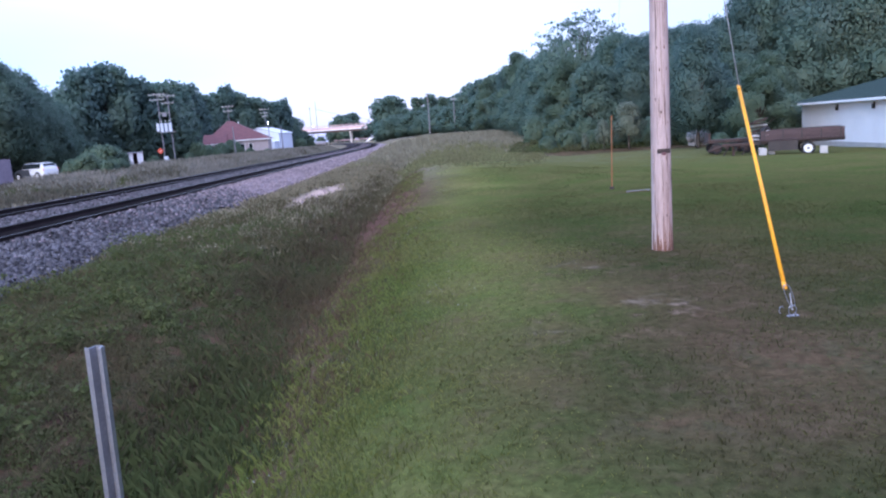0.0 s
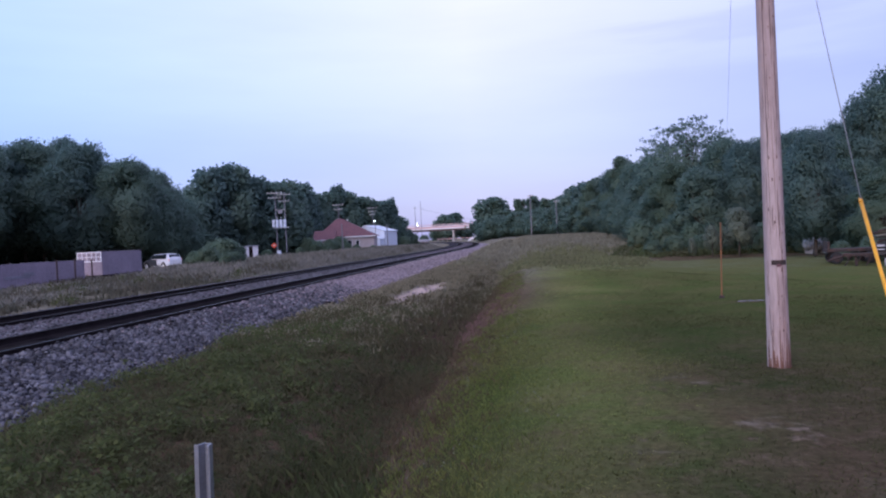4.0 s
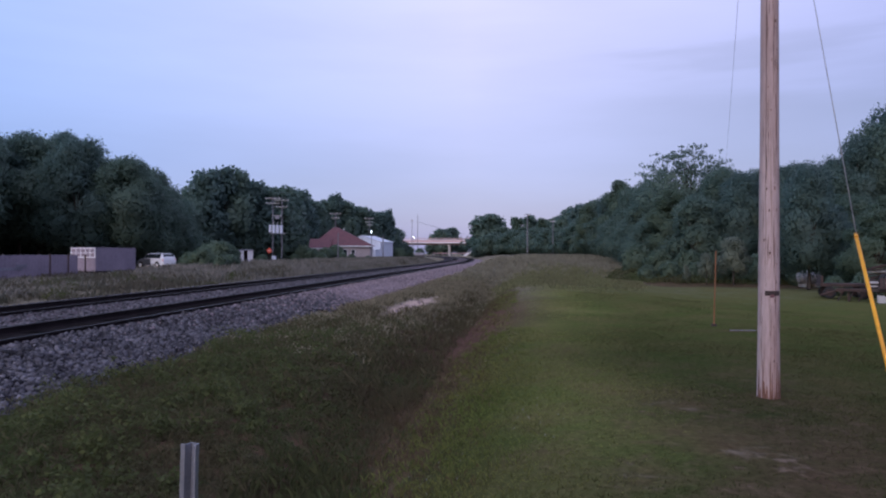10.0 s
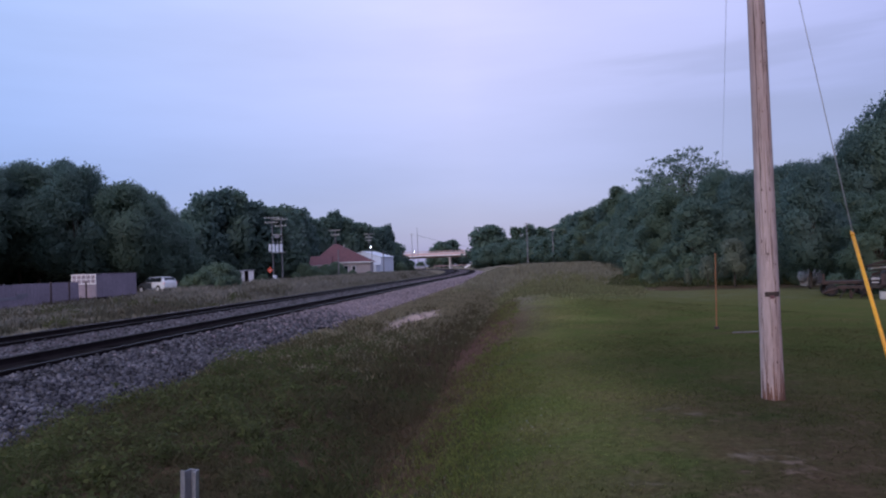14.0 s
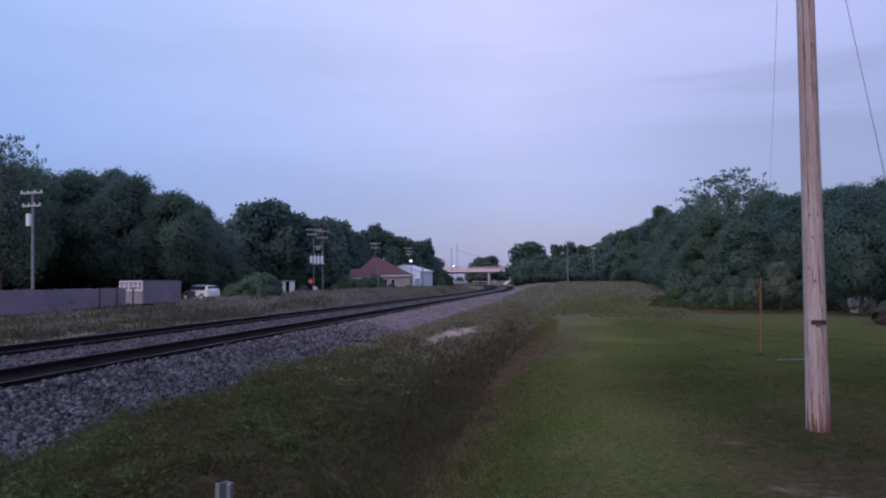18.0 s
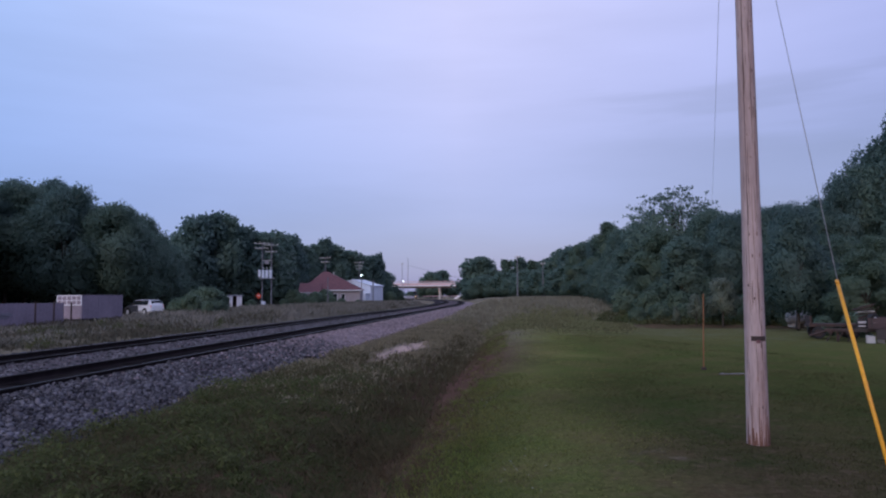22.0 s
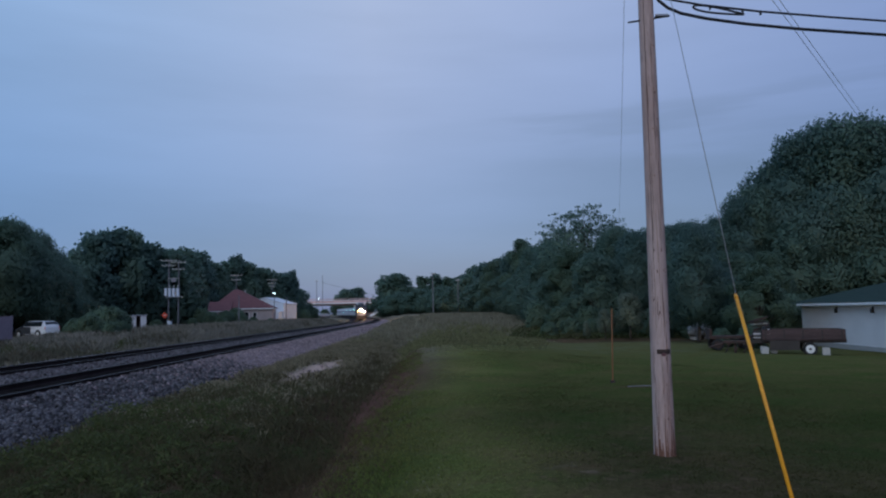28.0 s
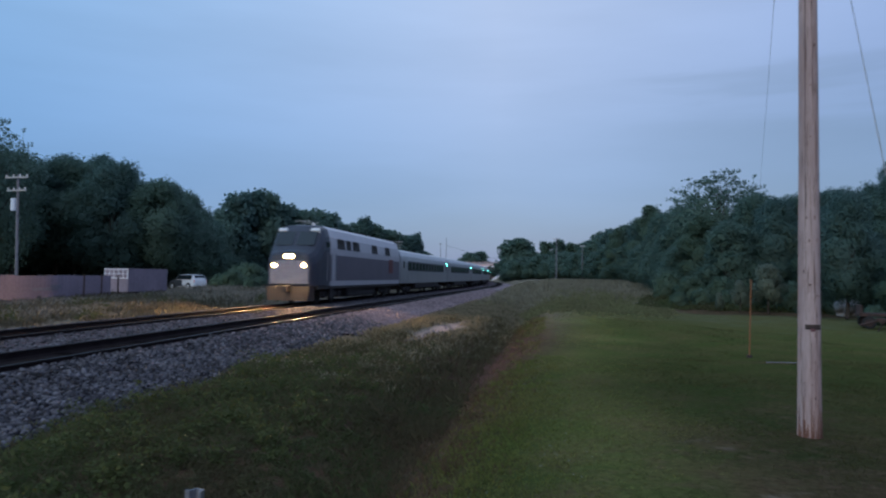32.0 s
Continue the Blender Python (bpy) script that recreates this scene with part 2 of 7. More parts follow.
M["weed_dull"] = leaf_mat("half_dry_weeds", (0.122, 0.122, 0.056), (0.124, 0.102, 0.056), vary=0.12, spec=0.05, through_light=0.5)
# red-brown dead weeds, darkened further in colour for lens vignetting
M["weed_red"] = leaf_mat("dead_red_weeds", (0.074, 0.042, 0.038), (0.062, 0.040, 0.031), vary=0.15, spec=0.03, through_light=0.5)
M["weed_light"] = leaf_mat("fresh_weed_leaves", (0.132, 0.148, 0.054), (0.112, 0.122, 0.048), vary=0.15, spec=0.08, through_light=0.5)
M["lush"] = leaf_mat("lush_ditch_blades", (0.225, 0.262, 0.072), (0.275, 0.250, 0.090), vary=0.12, spec=0.0, through_light=0.5)
M["blade"] = leaf_mat("lawn_blades", (0.108, 0.122, 0.041), (0.136, 0.116, 0.049), vary=0.12, spec=0.0, through_light=0.5)
M["tall"] = leaf_mat("tall_grass_blades", (0.43, 0.38, 0.265), (0.34, 0.305, 0.20), vary=0.25, through_light=0.5)
M["straw"] = leaf_mat("dry_straw_blades", (0.42, 0.355, 0.235), (0.33, 0.285, 0.175), vary=0.2, through_light=0.5)
M["verge"] = leaf_mat("verge_grass_blades", (0.385, 0.345, 0.285), (0.295, 0.272, 0.212), vary=0.25, through_light=0.5)
M["verge_green"] = leaf_mat("verge_green_blades", (0.190, 0.178, 0.122), (0.200, 0.172, 0.124), vary=0.25, through_light=0.5)
M["rough"] = leaf_mat("rough_grass_blades", (0.33, 0.325, 0.150), (0.29, 0.265, 0.135), vary=0.2, through_light=0.5)
M["clover"] = mat("clover_flowers", (0.42, 0.42, 0.36), 0.8, 0.1, 5, 30, 0)
M["siding"] = mat("white_siding", (0.78, 0.76, 0.78), 0.6, 0.06, 1, 20, 0.05)
M["trim"] = mat("white_trim", (0.8, 0.8, 0.82), 0.5, 0.05, 2, 20, 0.05)
M["roof_green"] = mat("green_shingles", (0.034, 0.056, 0.050), 0.95, 0.2, 3, 60, 0.5, spec=0.1)
M["roof_red"] = mat("red_roofing", (0.17, 0.082, 0.088), 0.85, 0.2, 1.5, 20, 0.3, tint=(0.135, 0.070, 0.078), spec=0.15)
M["stucco"] = mat("cream_stucco", (0.40, 0.345, 0.35), 0.9, 0.12, 1, 15, 0.3)
M["metal_white"] = mat("white_sheet_metal", (0.66, 0.70, 0.78), 0.45, 0.08, 1, 12, 0.1)
M["metal_grey"] = mat("grey_sheet_metal", (0.25, 0.24, 0.27), 0.55, 0.15, 0.7, 9, 0.15, tint=(0.20, 0.185, 0.21))
M["fence_metal"] = mat("stained_fence_metal", (0.30, 0.245, 0.285), 0.75, 0.12, 0.5, 7, 0.12, tint=(0.24, 0.20, 0.235), spec=0.15)
M["concrete"] = mat("pale_concrete", (0.5, 0.47, 0.44), 0.9, 0.15, 1, 14, 0.3)
M["concrete_red"] = mat("pink_bridge_concrete", (0.58, 0.41, 0.41), 0.9, 0.12, 0.3, 4, 0.2)
M["girder"] = mat("weathered_girder", (0.12, 0.08, 0.075), 0.8, 0.2, 0.5, 5, 0.2)
M["block"] = mat("cinder_block", (0.42, 0.41, 0.40), 0.95, 0.15, 3, 30, 0.4)
M["plank"] = mat("dark_trailer_planks", (0.070, 0.048, 0.048), 0.9, 0.25, 2, 18, 0.4, objrand=0.2, stretch=(1, 1, 6))
M["rubber"] = mat("tyre_rubber", (0.025, 0.025, 0.026), 0.85, 0.2, 6, 40, 0.2)
M["hubwhite"] = mat("white_wheel_paint", (0.7, 0.7, 0.7), 0.5, 0.1, 6, 30, 0.1)
M["carwhite"] = mat("white_car_paint", (0.72, 0.74, 0.78), 0.25, 0.04, 2, 20, 0, spec=0.6)
M["cardark"] = mat("dark_car_paint", (0.05, 0.055, 0.065), 0.3, 0.1, 2, 20, 0, spec=0.6)
M["glass"] = glass_mat("dark_glass")
M["redsign"] = mat("red_sign_face", (0.72, 0.10, 0.05), 0.5, 0.1, 4, 20, 0)
M["silver"] = mat("silver_loco_paint", (0.52, 0.50, 0.53), 0.42, 0.08, 0.8, 8, 0.03, metal=0.2)
M["blue"] = mat("dark_slate_blue_paint", (0.045, 0.05, 0.07), 0.45, 0.1, 1, 10, 0.02)
M["band"] = mat("violet_grey_paint", (0.13, 0.115, 0.14), 0.5, 0.1, 0.8, 8, 0.02)
M["redstripe"] = mat("dull_red_paint", (0.13, 0.03, 0.032), 0.5, 0.1, 1, 10, 0.02)
M["stainless"] = mat("ribbed_stainless", (0.50, 0.50, 0.52), 0.4, 0.1, 0.6, 9, 0.05, metal=0.7)
M["grill"] = mat("dark_grille", (0.035, 0.033, 0.035), 0.7, 0.2, 5, 40, 0.2)
M["under"] = mat("grimy_underframe", (0.04, 0.034, 0.032), 0.85, 0.3, 2, 18, 0.3)
M["headlamp"] = glow("headlamp_bulb", (1.0, 0.52, 0.22), 100000.0)
M["ditchlamp"] = glow("headlamp_reflector", (1.0, 0.42, 0.06), 45.0)
M["doorlamp"] = glow("green_door_lamp", (0.25, 1.0, 0.72), 26.0)
M["yardlamp"] = glow("yard_lamp_glow", (0.86, 1.0, 0.95), 16.0)

# ---------------------------------------------------------------- mesh helpers


def mesh_of(name, verts, faces, material, smooth=False, normals=None):
    """A mesh from arrays: verts (n, 3), faces (m, k) or a list of tuples. normals: soft shading directions of leaves."""
    me = bpy.data.meshes.new(name)
    if isinstance(faces, np.ndarray):
        n, k = faces.shape
        me.vertices.add(len(verts))
        me.vertices.foreach_set("co", np.asarray(verts, dtype=np.float32).ravel())
        me.loops.add(n * k)
        me.loops.foreach_set("vertex_index", faces.astype(np.int32).ravel())
        me.polygons.add(n)
        me.polygons.foreach_set("loop_start", np.arange(0, n * k, k, dtype=np.int32))
        me.update(calc_edges=True)
    else:
        me.from_pydata([tuple(v) for v in verts], [], faces)
        me.update()
    if smooth or normals is not None:
        me.polygons.foreach_set("use_smooth", [True] * len(me.polygons))
    if normals is not None:
        me.normals_split_custom_set_from_vertices(normals)
    if material:
        me.materials.append(material)
    return me


def part(name, bm, material, parent, label="", smooth=False):
    """One mesh object under a thing or a part. bm: a bmesh or a mesh."""
    if isinstance(bm, bmesh.types.BMesh):
        me = bpy.data.meshes.new(name)
        bm.to_mesh(me)
        bm.free()
        me.materials.append(material)
        if smooth:
            me.polygons.foreach_set("use_smooth", [True] * len(me.polygons))
    else:
        me = bm
    ob = new(name, me)
    if parent:
        ob.parent = parent
    if label:
        ob["label"] = label
    return ob


def thing(name, m, label, category, group="", kind=""):
    ob = new(name)
    ob.matrix_world = m
    return tagged(ob, label, category, group, kind)


def box(cx, cy, cz, sx, sy, sz, bevel=0.0, bm=None, turn=None):
    bm = bm or bmesh.new()
    r = bmesh.ops.create_cube(bm, size=1.0)
    vs = r["verts"]
    bmesh.ops.scale(bm, vec=(sx, sy, sz), verts=vs)
    if bevel:
        es = list({e for v in vs for e in v.link_edges})
        r2 = bmesh.ops.bevel(bm, geom=es, offset=bevel, segments=2, affect="EDGES", profile=0.5)
        vs = list({v for f in r2["faces"] for v in f.verts} | {v for v in vs if v.is_valid})
    if turn:
        bmesh.ops.rotate(bm, cent=(0, 0, 0), matrix=turn.to_3x3(), verts=vs)
    bmesh.ops.translate(bm, vec=(cx, cy, cz), verts=vs)
    return bm


def cyl(p0, p1, r0, r1=None, seg=12, bm=None, cap=True):
    bm = bm or bmesh.new()
    p0, p1 = Vector(p0), Vector(p1)
    d = p1 - p0
    r = bmesh.ops.create_cone(bm, cap_ends=cap, segments=seg, radius1=r0, radius2=r0 if r1 is None else r1, depth=d.length)
    m = Matrix.Translation((p0 + p1) / 2) @ d.to_track_quat("Z", "Y").to_matrix().to_4x4()
    bmesh.ops.transform(bm, matrix=m, verts=r["verts"])
    return bm


def tube(points, radius, seg=6, closed=False):
    """Verts and faces of a round bar along points."""
    pts = [Vector(p) for p in points]
    n = len(pts)
    V, F = [], []
    for i, p in enumerate(pts):
        a = pts[(i - 1) % n] if (i or closed) else p
        b = pts[(i + 1) % n] if (i < n - 1 or closed) else p
        t = (b - a).normalized()
        s = t.cross(Vector((0, 0, 1)))
        if s.length < 1e-3:
            s = t.cross(Vector((1, 0, 0)))
        s.normalize()
        u = s.cross(t)
        rad = radius(i / max(n - 1, 1)) if callable(radius) else radius
        for k in range(seg):
            c = 2 * pi * k / seg
            V.append(p + s * (rad * cos(c)) + u * (rad * sin(c)))
    for i in range(n if closed else n - 1):
        j = (i + 1) % n
        for k in range(seg):
            k2 = (k + 1) % seg
            F.append((i * seg + k, i * seg + k2, j * seg + k2, j * seg + k))
    if not closed:
        F.append(tuple(range(seg))[::-1])
        F.append(tuple((n - 1) * seg + k for k in range(seg)))
    return V, F


def span(p, q, sag, n=14):
    """Points of a wire that hangs from p to q."""
    return [(p[0] + (q[0] - p[0]) * t, p[1] + (q[1] - p[1]) * t, p[2] + (q[2] - p[2]) * t - sag * 4 * t * (1 - t)) for t in (i / n for i in range(n + 1))]


def wire(name, p, q, sag, radius, material, label, group="overhead wires", n=14):
    V, F = tube(span(p, q, sag, n), radius, 5)
    return tagged(part(name, mesh_of(name, V, F, material, True), None, None), label, "cable", group)


def polar(az, d):
    """Ground place at an azimuth, degrees left of the line's direction, and a distance from the start."""
    return -d * sin(radians(az)), d * cos(radians(az))


# ---------------------------------------------------------------- the line and the ground
BEND_AT, BEND_R, BEND_END = 90.0, 1200.0, 760.0
NEAR_TRACK, FAR_TRACK = -10.05, -14.2
RAIL_TOP = 0.08


def line(L, u):
    """Place and heading at L metres along the railway and u metres to the right of the reference line."""
    if L <= BEND_AT:
        return u, L, 0.0
    th = (min(L, BEND_END) - BEND_AT) / BEND_R
    x, y = -BEND_R + (BEND_R + u) * cos(th), BEND_AT + (BEND_R + u) * sin(th)
    rest = max(0.0, L - BEND_END)
    return x - rest * sin(th), y + rest * cos(th), th


def line_inverse(x, y):
    if y <= BEND_AT:
        return y, x
    th = atan2(y - BEND_AT, x + BEND_R)
    return BEND_AT + th * BEND_R, hypot(x + BEND_R, y - BEND_AT) - BEND_R


PROFILE_U = (-1100, -60, -30, -20, -18.4, -17.5, -16.4, -15.08, -14.83, -13.57, -13.32, -12.1, -10.93, -10.68, -9.42, -9.17, -8.5, -7.4, -6.6, -5.2, -3.7, -3.0, -2.5, -2.1, -1.7, -1.2, -0.7, -0.2, 0.4, 14, 22, 45, 3000)
PROFILE_Z = (0.1, 0.1, 0.0, -0.08, -0.25, -0.3, -0.10, 0.0, -0.13, -0.13, 0.0, -0.02, 0.0, -0.13, -0.13, 0.0, -0.04, -0.28, -0.46, -0.43, -0.46, -0.58, -0.84, -0.90, -0.82, -0.52, -0.24, -0.05, 0.0, 0.0, -0.2, -0.5, -0.5)


def smooth_step(a, b, v):
    t = np.clip((v - a) / (b - a), 0, 1)
    return t * t * (3 - 2 * t)


def ground_z(u, L):
    u, L = np.asarray(u, float), np.asarray(L, float)
    z = np.interp(u, PROFILE_U, PROFILE_Z)
    ditch = smooth_step(-6.9, -6.0, u) * (1 - smooth_step(-1.2, -0.4, u))
    z = z + ditch * smooth_step(45, 90, L) * 0.35
    z = z - 0.42 * smooth_step(13, 34, L) * smooth_step(2, 9, u) * (1 - smooth_step(44, 60, L))
    hump = smooth_step(46, 105, L) * (0.15 + 0.85 * smooth_step(-6.5, -2.0, u)) * (1 - 0.75 * smooth_step(9, 26, u)) * smooth_step(-6.9, -5.5, u)
    z = z + hump * 1.15 * (1 - smooth_step(200, 420, L))
    # hummocks of the weedy bank
    bank = smooth_step(-6.8, -5.6, u) * (1 - smooth_step(-2.9, -2.3, u)) * (1 - smooth_step(30, 45, L))
    z = z + bank * 0.07 * (np.sin(u * 2.6 + 1.4 * np.sin(L * 0.7)) * np.sin(L * 1.55 + 0.9 * np.sin(u * 1.3)) + 0.5 * np.sin(u * 4.7 + L * 2.9))
    rough = (np.sin(u * 1.7 + np.sin(L * 0.6) * 1.3) + np.sin(L * 1.1 + u * 0.4)) * 0.018
    rough = rough * (1 - smooth_step(-17.6, -16.6, u) * (1 - smooth_step(-8.6, -7.4, u)))
    return z + rough


def gz(x, y):
    L, u = line_inverse(x, y)
    return float(ground_z(u, L))


def ground_material():
    m = bpy.data.materials.new("ground_cover")
    m.use_nodes = True
    nt = m.node_tree
    N, Lk = nt.nodes.new, nt.links.new
    b = nt.nodes["Principled BSDF"]
    b.inputs["Roughness"].default_value = 1.0
    b.inputs["Specular IOR Level"].default_value = 0.0
    tc = N("ShaderNodeTexCoord")
    at = N("ShaderNodeAttribute")
    at.attribute_name = "cover"
    sep = N("ShaderNodeSeparateColor")
    Lk(at.outputs["Color"], sep.inputs[0])

    def nz(scale, detail=4, rough=0.55):
        n = N("ShaderNodeTexNoise")
        n.inputs["Scale"].default_value = scale
        n.inputs["Detail"].default_value = detail
        n.inputs["Roughness"].default_value = rough
        Lk(tc.outputs["Object"], n.inputs["Vector"])
        return n.outputs["Fac"]

    def mixc(f, a, c2):
        n = N("ShaderNodeMix")
        n.data_type = "RGBA"
        for sock, v in (("Factor", f), ("A", a), ("B", c2)):
            if isinstance(v, tuple):
                n.inputs[sock].default_value = (*v, 1)
            elif isinstance(v, float):
                n.inputs[sock].default_value = v
            else:
                Lk(v, n.inputs[sock])
        return n.outputs["Result"]

    def band(v, lo, hi):
        n = N("ShaderNodeMapRange")
        n.inputs["From Min"].default_value, n.inputs["From Max"].default_value = lo, hi
        Lk(v, n.inputs["Value"])
        return n.outputs[0]

    def edge(channel, noise_out, amount=0.8):
        a = N("ShaderNodeMath")
        a.operation = "MULTIPLY_ADD"
        Lk(noise_out, a.inputs[0])
        a.inputs[1].default_value = amount
        Lk(channel, a.inputs[2])
        return band(a.outputs[0], 0.5 + amount * 0.5 - 0.34, 0.5 + amount * 0.5 + 0.34)

    at2 = N("ShaderNodeAttribute")
    at2.attribute_name = "marks"
    sep2 = N("ShaderNodeSeparateColor")
    Lk(at2.outputs["Color"], sep2.inputs[0])
    edge_in = band(sep.outputs[0], 0.0, 0.6)
    worn_in = band(sep.outputs[0], 0.62, 1.0)
    mid, fine, blot, speck = nz(1.3, 5), nz(14, 5, 0.7), nz(0.65, 5, 0.6), nz(3.6, 5, 0.65)
    lawn = mixc(band(blot, 0.36, 0.62), (0.036, 0.050, 0.016), (0.054, 0.058, 0.021))
    lawn = mixc(band(speck, 0.52, 0.72), lawn, (0.066, 0.060, 0.028))
    worn = mixc(band(blot, 0.38, 0.62), (0.044, 0.047, 0.020), (0.077, 0.055, 0.033))
    worn = mixc(band(speck, 0.5, 0.75), worn, (0.108, 0.076, 0.050))
    lawn = mixc(worn_in, lawn, worn)
    lush = mixc(band(blot, 0.35, 0.65), (0.122, 0.150, 0.040), (0.175, 0.156, 0.060))
    lush = mixc(band(speck, 0.5, 0.75), lush, (0.118, 0.098, 0.044))
    lawn = mixc(at.outputs["Alpha"], lawn, lush)
    field = mixc(band(mid, 0.35, 0.65), (0.235, 0.198, 0.145), (0.17, 0.148, 0.105))
    soil = mixc(band(blot, 0.35, 0.65), (0.122, 0.078, 0.048), (0.092, 0.062, 0.040))
    soil = mixc(band(speck, 0.46, 0.62), soil, (0.056, 0.058, 0.030))
    soil = mixc(sep2.outputs[2], soil, (0.118, 0.064, 0.052))
    # bed coloured dark for the shaded gaps between loose stones
    gravel = mixc(band(fine, 0.35, 0.65), (0.024, 0.021, 0.025), (0.065, 0.058, 0.065))
    # distant gravel bed lightened in colour for haze
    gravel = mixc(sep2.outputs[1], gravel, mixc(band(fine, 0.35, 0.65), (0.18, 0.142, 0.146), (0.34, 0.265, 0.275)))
    col = mixc(edge(edge_in, blot), mixc(at2.outputs["Alpha"], soil, field), lawn)
    col = mixc(edge(sep.outputs[1], blot), col, soil)
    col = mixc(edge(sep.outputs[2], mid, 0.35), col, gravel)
    col = mixc(edge(sep2.outputs[0], speck, 0.9), col, mixc(band(fine, 0.3, 0.7), (0.56, 0.41, 0.34), (0.36, 0.26, 0.21)))
    f = N("ShaderNodeMapRange")
    f.inputs["To Min"].default_value, f.inputs["To Max"].default_value = 0.55, 1.45
    f.inputs["From Min"].default_value, f.inputs["From Max"].default_value = 0.25, 0.75
    Lk(fine, f.inputs["Value"])
    sc = N("ShaderNodeVectorMath")
    sc.operation = "SCALE"
    Lk(col, sc.inputs[0])
    Lk(f.outputs[0], sc.inputs["Scale"])
    Lk(sc.outputs[0], b.inputs["Base Color"])
    bp = N("ShaderNodeBump")
    bp.inputs["Strength"].default_value = 0.7
    bp.inputs["Distance"].default_value = 0.04
    Lk(fine, bp.inputs["Height"])
    Lk(bp.outputs[0], b.inputs["Normal"])
    return m


def build_ground():
    us = np.unique(np.concatenate([np.linspace(-1100, -100, 14), np.linspace(-100, -22, 27), np.linspace(-22, 12, 137), np.array([-15.08, -14.83, -13.57, -13.32, -10.93, -10.68, -9.42, -9.17]), np.linspace(12, 60, 25), np.linspace(60, 300, 13), np.geomspace(300, 3000, 9)]).round(3))
    Ls = np.unique(np.concatenate([np.linspace(-400, -10, 14), np.linspace(-10, 40, 126), np.linspace(40, 130, 91), np.linspace(130, 760, 80), np.geomspace(760, 3600, 8)]).round(3))
    U, LL = np.meshgrid(us, Ls)
    Z = ground_z(U, LL)
    XY = np.array([line(L, u)[:2] for L, u in zip(LL.ravel(), U.ravel())])
    V = np.column_stack([XY, Z.ravel()])
    nu = len(us)
    i, j = np.meshgrid(np.arange(len(Ls) - 1), np.arange(nu - 1), indexing="ij")
    a = (i * nu + j).ravel()
    F = np.column_stack([a, a + 1, a + nu + 1, a + nu])
    me = mesh_of("ground", V, F, ground_material(), True)
    u, L = U.ravel(), LL.ravel()
    side = smooth_step(0.13, 0.19, u / np.maximum(L, 1.0)) * smooth_step(20, 40, L)
    lawn = smooth_step(-2.0, 0.2 + 1.9 * smooth_step(9, 20, L), u) * (1 - smooth_step(45, 49, L))
    soil = smooth_step(-3.4, -2.0, u) * (1 - smooth_step(-1.7, -0.5, u)) * 0.8 + smooth_step(-6.6, -5.0, u) * (1 - smooth_step(-3.0, -2.0, u)) * 0.45
    soil = np.maximum(soil, smooth_step(-6.9, -6.2, u) * (1 - smooth_step(-2.6, -1.6, u)) * 0.75 * (1 - smooth_step(10, 26, L)))
    soil = soil * (1 - 0.92 * smooth_step(10, 32, L) * (1 - smooth_step(-3.6, -2.6, u))) * (1 - smooth_step(44, 60, L))
    # dark soil colour laid below the trees in place of their shade
    soil = np.maximum(soil, 0.95 * side * smooth_step(43.5, 46.5, L) * (1 - smooth_step(60, 90, u)) * (1 - smooth_step(140, 200, L)))
    # worn patches in the lawn and a heap of washed-out sand on the bank
    for px, py, rx, ry in ((1.57, 7.8, 0.45, 0.35), (0.86, 5.36, 0.4, 0.3), (1.72, 6.12, 0.6, 0.35), (2.8, 8.66, 0.3, 0.3), (4.6, 15.6, 0.8, 0.25), (2.4, 4.3, 0.8, 0.5), (1.2, 3.6, 0.5, 0.3), (3.6, 5.2, 0.7, 0.4)):
        soil = np.maximum(soil, 0.64 * np.exp(-(((u - px) / rx) ** 2 + ((L - py) / ry) ** 2)))
    lawn = lawn * (0.6 + 0.4 * np.exp(-(((u - 2.2) / 2.4) ** 2 + ((L - 5.5) / 5.0) ** 2) * 0.7))
    lawn = lawn * (1 - 0.3 * smooth_step(14, 44, L))
    gravel = smooth_step(-18.2, -17.2, u) * (1 - smooth_step(-7.0, -6.3, u))
    sway = u + 0.35 * np.sin(L * 0.55) + 0.2 * np.sin(L * 1.7 + 1.0)
    # lush strip by the ditch; far lawn also lightened for haze and grazing view
    lush = smooth_step(-1.6, 0.7, sway) * (1 - smooth_step(-0.5, 1.7 + 0.06 * np.maximum(L, 0), sway)) * (0.75 + 0.25 * np.sin(L * 0.9 + u)) + 0.5 * smooth_step(6, 24, L) * smooth_step(-0.5, 2, u)
    sand = 1.0 * np.exp(-(((u + 4.45 - 0.05 * (L - 28)) / 0.6) ** 2 + ((L - 28.5) / 5.2) ** 2))
    # far gravel paled in place of haze, plus the greyer strip between tracks
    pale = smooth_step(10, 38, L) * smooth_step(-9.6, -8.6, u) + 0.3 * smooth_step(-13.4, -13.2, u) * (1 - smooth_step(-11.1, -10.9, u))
    red = 0.9 * np.exp(-(((u + 1.6 - 0.05 * (L - 20)) / 1.7) ** 2 + ((L - 20.5) / 7.5) ** 2))
    red = np.maximum(red, 0.06 * smooth_step(-2.8, -2.0, u) * (1 - smooth_step(-1.5, -0.8, u)) * (1 - smooth_step(30, 44, L)))
    soil = np.maximum(soil, red * smooth_step(14, 20, L))
    wild = np.clip(smooth_step(12, 36, L) * smooth_step(-1.2, 0.2, u) + smooth_step(36, 52, L) + (1 - smooth_step(-18, -17, u)) + 0.9 * smooth_step(10, 30, L) * (1 - smooth_step(-3.6, -2.6, u)), 0, 1)
